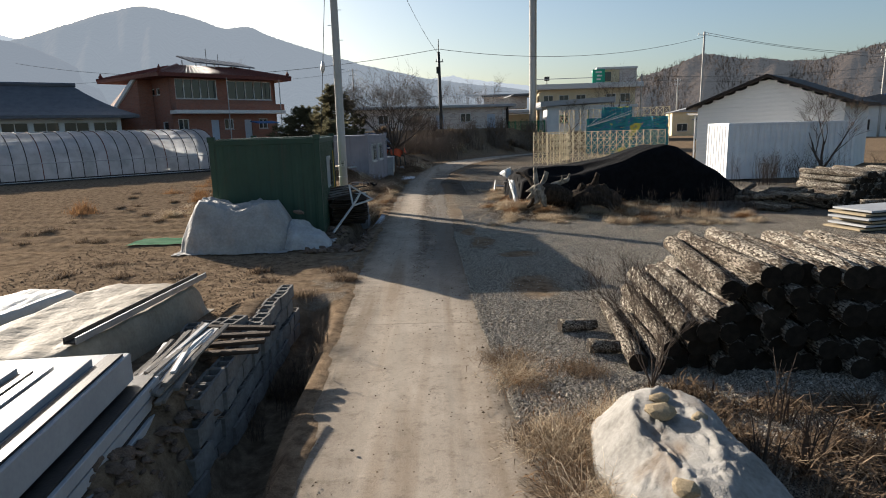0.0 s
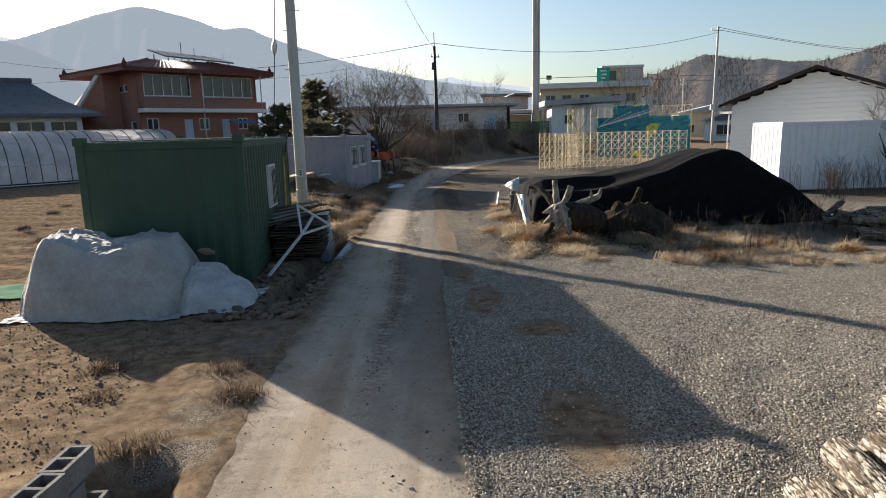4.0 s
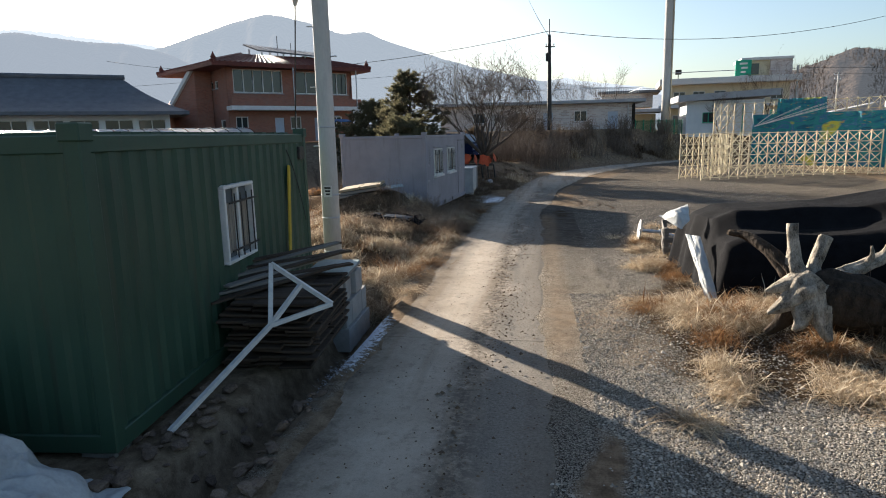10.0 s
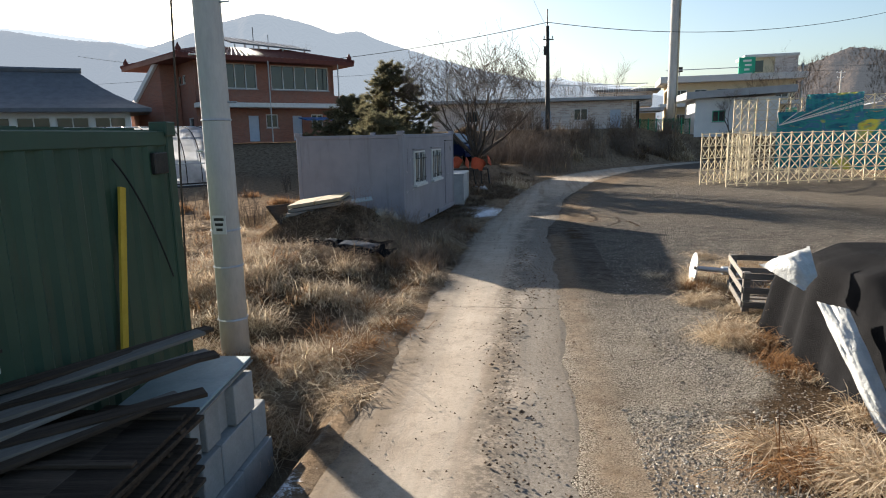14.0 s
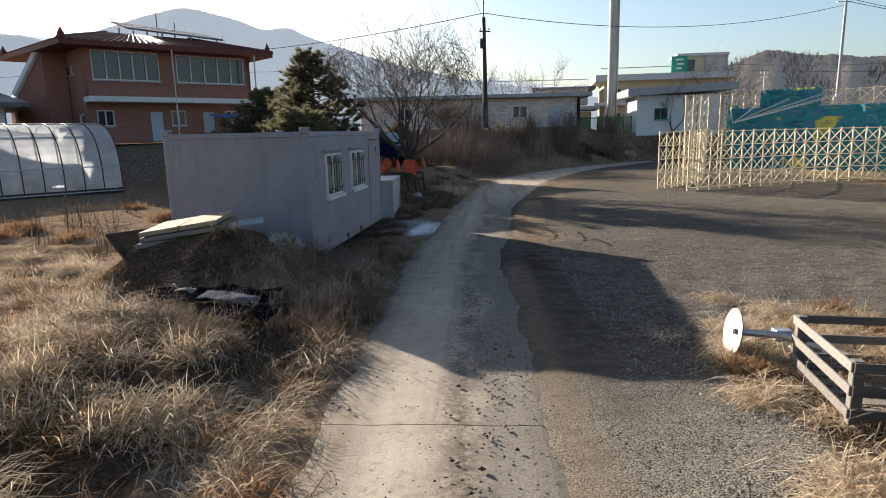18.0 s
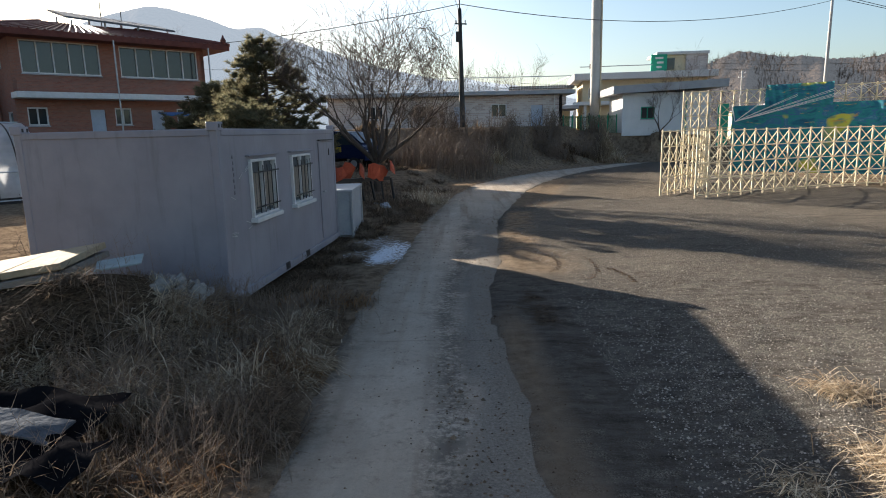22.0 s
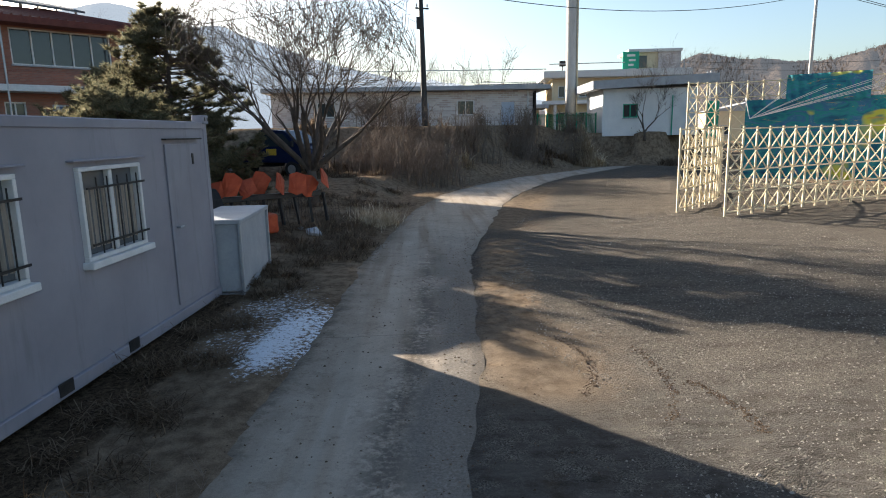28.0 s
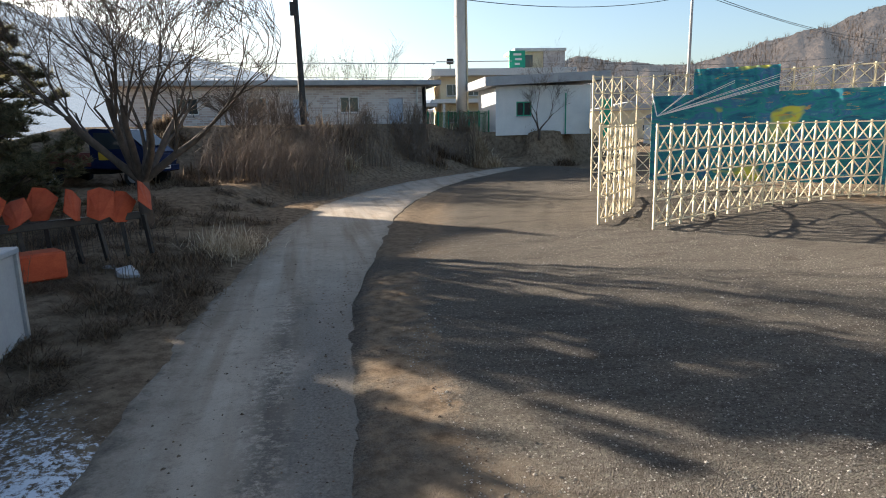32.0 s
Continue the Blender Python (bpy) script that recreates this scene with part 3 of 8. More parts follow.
ROAD_R = np.array([1.0, 0.86, 0.62, 0.55, 0.25, 0.1, 0.4, 0.75, 1.5, 2.4, 3.6, 5.3, 7.6, 10.6, 13.4])


def toe(x):
    """Where the bank behind the yard starts."""
    return np.interp(x, [-90, -45, -26, -12, -5, 1, 5, 9, 16, 24, 30, 60, 200], [8, 38, 53, 56, 58, 61, 66, 69.3, 69.3, 80, 150, 200, 240])


def road_edges(y):
    return np.interp(y, ROAD_Y, ROAD_L), np.interp(y, ROAD_Y, ROAD_R)


def height(x, y):
    z = 2.1 * smooth01(y - toe(x), 0, np.where(x < -12, 7.0, 4.0 - 2.6 * smooth01(x, 8.5, 11.0)))
    z = z + 0.03 * wave(x, y, 0.8, 3) + 0.015 * wave(x, y, 4.0, 4)
    left, right = road_edges(y)
    rag = 0.10 * wave(x, y, 3.0, 5) + 0.07 * wave(x, y, 9.0, 6)
    clean = smooth01(y, 33, 35.5)
    near = smooth01(x, left - 0.9, left - 0.25) * (1 - smooth01(x, right + 0.25, right + 1.0)) * (y < toe(x) + 2)
    z = z * (1 - near) + (0.02 + 0.25 * z) * near
    on_road = smooth01(x, left - 0.05 + rag, left + 0.32 + rag) * (1 - smooth01(x, right - 0.32 + rag + 0.14 * clean, right + 0.05 + rag + 0.14 * clean))
    z = z - 0.06 * on_road * (y < toe(x) + 2)
    d1 = np.exp(-((x + 1.99 + 0.06 * (y - 6)) / 0.36) ** 8) * smooth01(y, -9, -8) * (1 - smooth01(y, 9.4, 10.3))
    d2 = np.exp(-((x + 2.42) / 0.27) ** 4) * smooth01(y, 14.6, 15.8) * (1 - smooth01(y, 21.0, 22.5))
    z = z - 0.6 * d1 - 0.5 * d2
    mound = 0.55 * np.exp(-(((x + 4.6) / 1.7) ** 2 + ((y - 26.2) / 2.6) ** 2)) + 0.62 * np.exp(-(((x + 5.25) / 1.35) ** 4 + ((y - 30.55) / 1.15) ** 4)) + 0.3 * np.exp(-(((x + 4.0) / 0.9) ** 2 + ((y - 31.0) / 1.2) ** 2))
    mound = mound + 0.2 * np.exp(-(((x + 5.0) / 1.3) ** 2 + ((y - 30.0) / 0.8) ** 4)) - 0.12 * np.exp(-(((x + 4.0) / 1.0) ** 4 + ((y - 28.0) / 0.6) ** 4))
    z = z + mound * smooth01(-x, 2.5, 3.3)
    z = z + 0.42 * np.exp(-((x + 2.68 + 0.02 * (y - 6)) / 0.36) ** 4) * smooth01(y, 2.2, 3.4) * (1 - smooth01(y, 5.4, 6.4)) * (1 + 0.25 * wave(x, y, 5.0, 8)) + 0.3 * np.exp(-((x + 2.9) / 0.42) ** 4) * smooth01(y, 5.4, 6.4) * (1 - smooth01(y, 9.0, 10.2))
    z = z + 0.22 * np.exp(-(((x - 3.6) / 2.2) ** 2 + ((y - 20.4) / 1.1) ** 2))
    z = z + 0.35 * np.exp(-(((x + 3.6) / 1.4) ** 2 + ((y - 45.0) / 4.5) ** 2)) + 0.6 * smooth01(y, 48, 54) * smooth01(left - x, 1.2, 3.5) * (1 - smooth01(-x, 9, 12))
    z = z + 0.045 * np.sin(y * 5.2 + 0.6 * x) * smooth01(-x, 5.0, 7.5) * (1 - smooth01(y, 38, 41)) * smooth01(y, 14, 17)
    return z


def axis(fine0, fine1, step, far0, far1):
    a = list(np.arange(fine0, fine1 + 1e-6, step))
    s, p = step, fine0
    low = []
    while p > far0:
        s *= 1.18
        p -= s
        low.append(max(p, far0))
    s, p = step, fine1
    high = []
    while p < far1:
        s *= 1.18
        p += s
        high.append(min(p, far1))
    return np.array(low[::-1] + a + high)


def mud(x, y):
    """Bare muddy patches in the gravel."""
    out = np.zeros_like(x, dtype=float)
    for sx, sy, ax, ay in ((0.95, 14.9, 0.45, 1.1), (1.7, 13.4, 0.65, 0.5), (1.6, 10.6, 0.6, 1.2), (0.75, 16.6, 0.25, 1.0)):
        out = np.maximum(out, np.exp(-(((x - sx + 0.12 * wave(x, y, 3.0, 91)) / ax) ** 2 + ((y - sy) / ay) ** 2)))
    return out


def build_ground():
    xs, ys = axis(-11, 13, 0.15, -3500, 3500), axis(0.5, 72, 0.17, -400, 4500)
    X, Y = np.meshgrid(xs, ys)
    Z = height(X, Y)
    n, k = len(ys), len(xs)
    i = np.arange((n - 1) * (k - 1))
    a = i // (k - 1) * k + i % (k - 1)
    me = fast_mesh("ground", np.stack([X.ravel(), Y.ravel(), Z.ravel()], 1), np.stack([a, a + 1, a + 1 + k, a + k], 1), MAT["ground"], True)
    x, y = X.ravel(), Y.ravel()
    left, right = road_edges(y)
    n1 = wave(x, y, 0.5, 11)
    gravel = smooth01(x, right - 0.7, right - 0.3) * (1 - smooth01(x, 13, 18)) * smooth01(y, 2.2, 4.8)
    gravel *= 1 - smooth01(y - toe(x), -2, 0.5)
    gravel = np.where(x < left, 0.45 * smooth01(x, -3.3, -2.2) * (y > 10) * (y < 24), gravel)
    tuft = np.exp(-(((x - 4.6 + 0.5 * n1) / 3.6) ** 4 + ((y - 20.3) / 2.3) ** 4)) + np.exp(-(((x - 3.2 + 0.2 * n1) / 0.95) ** 4 + ((y - 23.8) / 3.8) ** 4)) + 0.7 * np.exp(-(((x - 6.0) / 2.8) ** 4 + ((y - 27.3) / 1.4) ** 4))
    straw = np.clip(tuft, 0, 1) + 0.42 * smooth01(x, right + 0.0, right + 0.35) * (1 - smooth01(x, right + 0.9, right + 1.5)) * (1 - smooth01(y + 0.5 * n1, 5.8, 8.0)) + smooth01(x + 0.4 * n1, 2.0, 4.2) * (1 - smooth01(y + 0.7 * n1, 3.8, 6.6))
    straw = straw + smooth01(-x, 2.6, 3.2) * smooth01(y, 21.5, 23.5) * (1 - smooth01(y, 36, 44)) * (1 - 0.85 * smooth01(-x, 8.5, 10.5))
    straw = straw + 0.55 * np.exp(-(((x - 0.6 - 0.1 * n1) / 0.45) ** 2 + ((y - 32.1) / 1.6) ** 2))
    orange = (0.95 + 0.3 * n1) * np.exp(-(((x - right - 0.08) / 0.3) ** 2)) * smooth01(y, 17.5, 19.5) * (1 - smooth01(y, 31, 33)) + np.exp(-(((x - 1.0) / 0.42) ** 2 + ((y - 20.6) / 0.8) ** 2)) + np.exp(-(((x - 1.35) / 0.4) ** 2 + ((y - 19.2) / 0.5) ** 2))
    orange = 0.85 * orange + 1.15 * np.exp(-(((x - right - 0.7) / 0.8) ** 2)) * smooth01(y, 33.6, 34.8) * (1 - smooth01(y, 36, 37)) + 1.2 * np.exp(-(((x - right - 0.6) / 0.9) ** 2)) * smooth01(y, 42.5, 44.5) * (1 - smooth01(y, 53, 57))
    gravel = gravel * (1 - 0.6 * np.exp(-(((x - right - 0.5) / 0.6) ** 4)) * smooth01(y, 32, 36) * (1 - smooth01(y, 42, 44)))
    gravel = gravel * (1 - 0.8 * mud(x, y))
    zone = np.ones((len(x), 4), np.float32)
    zone[:, 0], zone[:, 1], zone[:, 2] = np.clip(gravel, 0, 1), np.clip(straw, 0, 1), np.clip(orange, 0, 1)
    at = me.color_attributes.new("zone", "FLOAT_COLOR", "POINT")
    at.data.foreach_set("color", zone.ravel())
    snow = 0.55 * np.exp(-(((x + 1.75 - 0.12 * (y - 36)) / 0.42) ** 4 + ((y - 36.3) / 1.5) ** 4)) + 0.42 * np.exp(-(((x + 2.5) / 0.6) ** 4 + ((y - 36.6) / 1.5) ** 4)) + 0.42 * np.exp(-(((x + 2.1) / 0.35) ** 2 + ((y - 19.5) / 1.4) ** 4)) + 0.34 * np.exp(-(((x + 2.2) / 0.7) ** 2 + ((y - 38.5) / 1.0) ** 2)) + 0.40 * np.exp(-(((x + 2.2) / 0.42) ** 4 + ((y - 19.4) / 1.2) ** 4)) + 0.42 * np.exp(-(((x - 7.6) / 1.3) ** 2 + ((y - 19.3) / 0.4) ** 2))
    # fine: the trodden gravel and its painted shade, strongest where the container's shadow crosses.
    at = me.attributes.new("fine", "FLOAT", "POINT")
    at.data.foreach_set("value", (smooth01(y, 24, 28) * (1 - 0.7 * smooth01(y, 33.5, 36.5))).astype(np.float32))
    at = me.attributes.new("sandy", "FLOAT", "POINT")
    at.data.foreach_set("value", (0.9 * smooth01(y, 33, 36)).astype(np.float32))
    at = me.attributes.new("snow", "FLOAT", "POINT")
    at.data.foreach_set("value", snow.astype(np.float32))
    return tagged(new("ground", me), "brown winter soil, gravel yard and dry grass", "ground", kind="structure")


build_ground()


def build_road():
    """Worn concrete lane, cast in slabs."""
    lane = thing("road", Matrix(), "narrow dusty concrete lane with worn edges", "road", kind="structure")
    joints = [-8, -2.5, 3.2, 8.6, 14.2, 19.7, 25.3, 30.8, 36.2, 41.0, 45.8, 50.6, 55, 59.5, 64, 68.4]
    for y0, y1 in zip(joints, joints[1:]):
        ys = np.linspace(y0 + 0.006, y1 - 0.006, 26)
        g = Geo()
        vs, fs, inner, grit, gravelly = [], [], [], [], []
        m = 17
        for y in ys:
            l, r = road_edges(y)
            l += 0.05 * math.sin(y * 0.9) + 0.02 * math.sin(y * 3.1)
            r += 0.05 * math.sin(y * 0.7 + 1) + 0.02 * math.sin(y * 2.9)
            vs.append((l, y, -0.10))
            inner.append(0.0)
            crisp = float(smooth01(np.array(y), 33, 36)) * 0.35
            for i in range(m):
                u = i / (m - 1)
                rut = -0.010 * (math.exp(-((u - 0.25) / 0.1) ** 2) + math.exp(-((u - 0.75) / 0.1) ** 2))
                vs.append((l + (r - l) * u, y, 0.010 + rut - 0.024 * (abs(2 * u - 1) ** 10) * (1 - crisp * (u > 0.5))))
                inner.append(min(u * (r - l), (1 - u) * (r - l) + max(crisp, 0.3 * float(smooth01(np.array(y), 15, 19)))))
            vs.append((r, y, -0.10))
            inner.append(crisp)
            fade = float(smooth01(np.array(y), 9, 14) * (1 - smooth01(np.array(y), 38, 45)))
            for i in range(-1, m + 1):
                a = min(max(i / (m - 1), 0), 1) * (r - l)
                grit.append(fade * math.exp(-((a - 1.32) / 0.2) ** 2))
                gravelly.append(fade * float(smooth01(np.array(a + 0.07 * math.sin(y * 1.9) + 0.04 * math.sin(y * 5.3)), 1.38, 1.58)))
        w = m + 2
        for j in range(len(ys) - 1):
            for i in range(w - 1):
                a = j * w + i
                fs.append((a, a + 1, a + 1 + w, a + w))
        fs.append(tuple(range(w)))
        e = (len(ys) - 1) * w
        fs.append(tuple(range(e, e + w))[::-1])
        g.add(vs, fs)
        ob = part("slab", g, MAT["road"], lane)
        at = ob.data.attributes.new("inner", "FLOAT", "POINT")
        at.data.foreach_set("value", inner)
        at = ob.data.attributes.new("grit", "FLOAT", "POINT")
        at.data.foreach_set("value", grit)
        at = ob.data.attributes.new("gravelly", "FLOAT", "POINT")
        at.data.foreach_set("value", gravelly)


build_road()


# ---- distance ----
def ridge(name, mat, label, dist, depth, line, seed, step=0.2, rough=0.1, lumps=0.09):
    """A mountain chain round the viewer: its skyline as (azimuth to the right of +y, elevation)."""
    r = np.random.default_rng(seed)
    ax, ex = np.array(line, float).T
    az = np.arange(ax[0], ax[-1] + step, step)
    el = np.interp(az, ax, ex)
    k = np.ones(9) / 9
    el = np.convolve(np.pad(el, 4, "edge"), k, "valid")
    el = el + rough * (np.interp(az, np.arange(ax[0], ax[-1] + 2, 1.3), r.uniform(-1, 1, len(np.arange(ax[0], ax[-1] + 2, 1.3)))) + 0.5 * r.uniform(-1, 1, len(az)))
    rows = 24
    vs = []
    for j in range(rows):
        u = j / (rows - 1)
        d = dist - depth * (1 - u)
        spur = 1 + lumps * (np.sin(az * 1.1 + 4 * u) + 0.6 * np.sin(az * 2.7 - 6 * u)) * (1 - u) * 4 * u
        z = np.tan(np.radians(el)) * dist * (u ** 1.2) * spur
        vs.append(np.stack([np.sin(np.radians(az)) * d, np.cos(np.radians(az)) * d, z - (4 if j == 0 else 0)], 1))
    vs.append(np.stack([np.sin(np.radians(az)) * (dist + depth), np.cos(np.radians(az)) * (dist + depth), az * 0 - 5], 1))
    n = len(az)
    i = np.arange(rows * (n - 1))
    a = i // (n - 1) * n + i % (n - 1)
    me = fast_mesh(name, np.concatenate(vs), np.stack([a, a + 1, a + 1 + n, a + n], 1), mat, True)
    return tagged(new(name, me), label, "mountain", kind="structure")


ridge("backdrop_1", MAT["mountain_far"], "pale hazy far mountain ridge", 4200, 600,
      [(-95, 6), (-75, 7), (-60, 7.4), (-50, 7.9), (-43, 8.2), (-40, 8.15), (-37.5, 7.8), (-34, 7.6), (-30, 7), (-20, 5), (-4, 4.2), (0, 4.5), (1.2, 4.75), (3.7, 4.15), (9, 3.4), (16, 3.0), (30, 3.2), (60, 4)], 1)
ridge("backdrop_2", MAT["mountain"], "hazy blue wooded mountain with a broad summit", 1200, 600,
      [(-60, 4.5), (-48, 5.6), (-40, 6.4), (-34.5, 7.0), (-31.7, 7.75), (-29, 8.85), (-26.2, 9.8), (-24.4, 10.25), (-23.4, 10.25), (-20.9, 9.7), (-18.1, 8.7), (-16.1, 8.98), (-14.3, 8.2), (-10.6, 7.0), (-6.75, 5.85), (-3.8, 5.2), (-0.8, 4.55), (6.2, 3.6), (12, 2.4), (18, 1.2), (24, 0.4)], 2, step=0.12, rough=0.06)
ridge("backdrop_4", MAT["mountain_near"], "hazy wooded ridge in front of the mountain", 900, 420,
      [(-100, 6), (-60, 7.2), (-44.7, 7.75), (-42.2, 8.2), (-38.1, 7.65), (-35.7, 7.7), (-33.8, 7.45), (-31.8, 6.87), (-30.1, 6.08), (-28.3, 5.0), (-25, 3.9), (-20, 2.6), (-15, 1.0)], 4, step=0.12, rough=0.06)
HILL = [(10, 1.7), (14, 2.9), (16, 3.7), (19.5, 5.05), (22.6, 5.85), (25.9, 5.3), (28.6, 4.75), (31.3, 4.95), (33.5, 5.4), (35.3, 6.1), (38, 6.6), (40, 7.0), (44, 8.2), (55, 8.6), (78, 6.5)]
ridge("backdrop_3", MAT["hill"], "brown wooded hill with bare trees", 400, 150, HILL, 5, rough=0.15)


def bare_crowns(name, n, pos, hmin, hmax, mat, seed, label, twigs=14):
    """Far leafless trees, each a trunk and a fan of thin branches."""
    r = np.random.default_rng(seed)
    vs, fs = [], []
    for i in range(n):
        p = np.array(pos(r))
        h = r.uniform(hmin, hmax)
        w = h * 0.012
        for k in range(twigs):
            a = r.uniform(0, 6.28)
            s = r.uniform(0.1, 0.42) if k else 0.02
            z0 = h * r.uniform(0.15, 0.5) if k else 0.0
            z1 = h * r.uniform(0.7, 1.0)
            d = np.array([math.cos(a) * s * h, math.sin(a) * s * h, 0])
            q0, q1 = p + np.array([0, 0, z0]), p + d + np.array([0, 0, z1])
            t = np.array([math.cos(a + 1.57), math.sin(a + 1.57), 0]) * w * (1.6 if k == 0 else 1)
            b = len(vs)
            vs += [q0 - t, q0 + t, q1]
            fs.append((b, b + 1, b + 2))
    me = fast_mesh(name, np.array(vs), np.array(fs), mat)
    return tagged(new(name, me), label, "trees", kind="stuff")


def hill_spot(r):
    az = r.uniform(11, 62)
    u = r.uniform(0.05, 1.0) ** 0.7
    el = float(np.interp(az, [a for a, e in HILL], [e for a, e in HILL]))
    d = 400 - 150 * (1 - u)
    return math.sin(radians(az)) * d, math.cos(radians(az)) * d, math.tan(radians(el)) * 400 * (u ** 1.2) - 1.5


bare_crowns("hill_woods", 9000, hill_spot, 2.0, 5, MAT["hill_twig"], 3, "leafless brown woods on the hill", 8)


# ---- containers ----
def corrugated(L, H, pitch=0.28, depth=0.035):
    """Outline of a corrugated sheet along x from 0 to L, as points (x, y)."""
    pts, x = [], 0.0
    while x < L - 1e-6:
        for dx, dy in ((0, 0), (0.08, 0), (0.13, depth), (0.21, depth), (0.26, 0)):
            if x + dx * pitch / 0.28 < L:
                pts.append((x + dx * pitch / 0.28, dy))
        x += pitch
    pts.append((L, 0))
    return pts


def sheet_wall(g, p0, p1, z0, z1, inward, hole=None, pitch=0.28, depth=0.035):
    """A corrugated wall from p0 to p1; hole is (s0, s1, z0, z1)."""
    p0, p1 = Vector((*p0, 0)), Vector((*p1, 0))
    L = (p1 - p0).length
    d = (p1 - p0) / L
    n = Vector((*inward, 0))
    pts = corrugated(L, 0, pitch, depth)
    for (a, da), (b, db) in zip(pts, pts[1:]):
        spans = [(z0, z1)]
        if hole and b > hole[0] and a < hole[1]:
            spans = [(z0, hole[2]), (hole[3], z1)]
        for s0, s1 in spans:
            q = [p0 + d * a + n * da, p0 + d * b + n * db]
            g.add([(q[0].x, q[0].y, s0), (q[1].x, q[1].y, s0), (q[1].x, q[1].y, s1), (q[0].x, q[0].y, s1)], [(0, 1, 2, 3)])


def green_container():
    """Origin at the near right bottom corner; x to the left is negative, y along the long side."""
    W, L, H = 2.75, 5.85, 2.55
    c = thing("shipping_container", pose(-3.17, 16.40, 0.06, 0, 0, 5.9), "dark green corrugated steel container with a barred window", "container")
    z0, z1 = 0.16, H - 0.14
    for name, a, b, inn, hole in (("side_wall", (0, 0.1), (0, L - 0.1), (-1, 0), (2.32, 3.20, 1.06, 1.96)), ("side_wall", (-W, 0.1), (-W, L - 0.1), (1, 0), None), ("end_wall", (-W + 0.1, 0), (-0.1, 0), (0, 1), None), ("end_wall", (-W + 0.1, L), (-0.1, L), (0, -1), None)):
        g = Geo()
        sheet_wall(g, a, b, z0, z1, inn, hole, depth=0.03 if name == "side_wall" else 0.014)
        part(name, g, MAT["green"], c)
    for x in (-0.05, -W + 0.05):
        for y in (0.05, L - 0.05):
            part("corner_post", Geo().box((x, y, H / 2), (0.14, 0.14, H), bev=0.012), MAT["green"], c)
            part("corner_casting", Geo().box((x, y, H + 0.02), (0.18, 0.18, 0.14), bev=0.01), MAT["green"], c)
    for x in (-0.03, -W + 0.03):
        part("top_rail", Geo().box((x, L / 2, H - 0.07), (0.08, L - 0.2, 0.14), bev=0.01), MAT["green"], c)
        part("bottom_rail", Geo().box((x, L / 2, 0.08), (0.10, L - 0.2, 0.16), bev=0.01), MAT["green"], c)
    for y in (0.03, L - 0.03):
        part("top_rail", Geo().box((-W / 2, y, H - 0.07), (W - 0.2, 0.08, 0.14), bev=0.01), MAT["green"], c)
        part("bottom_rail", Geo().box((-W / 2, y, 0.08), (W - 0.2, 0.10, 0.16), bev=0.01), MAT["green"], c)
    g = Geo()
    g.box((-W / 2, L / 2, H - 0.01), (W - 0.12, L - 0.12, 0.04))
    roof = part("roof", g, MAT["green"], c, "flat green steel roof")
    for i in range(11):
        part("rib", Geo().box((-W / 2, 0.4 + i * 0.5, H + 0.02), (W - 0.3, 0.16, 0.02)), MAT["green"], roof)
    part("floor", Geo().box((-W / 2, L / 2, 0.12), (W - 0.16, L - 0.16, 0.06)), MAT["wood_old"], c)
    for sx, sy in ((-0.2, 0.2), (-W + 0.2, 0.2), (-0.2, L - 0.2), (-W + 0.2, L - 0.2)):
        part("foot_block", Geo().box((sx, sy, -0.05), (0.3, 0.3, 0.12), bev=0.01), MAT["block"], c)
    barred_window(c, pose(0.0, 2.84, 1.51, 0, 0, 90), 0.90, 0.92, sill=False)
    # yellow strip at the far end, and a wire
    g = Geo()
    g.bar((0.03, 4.86, 2.08), (0.05, 4.60, 0.74), 0.022, 0.085, (0, 1, 0))
    part("strip", g, MAT["yellow"], c, "yellow plastic strip leaning on the wall")
    g = Geo()
    g.tube([(0.04, 4.75 + 0.09 * i, 2.32 - 0.07 * i - 0.02 * i * i / 3) for i in range(10)], 0.008, 4)
    part("wire", g, MAT["rubber"], c)
    part("latch", Geo().box((0.02, 5.55, 2.25), (0.05, 0.25, 0.2), bev=0.01), MAT["metal_dark"], c)


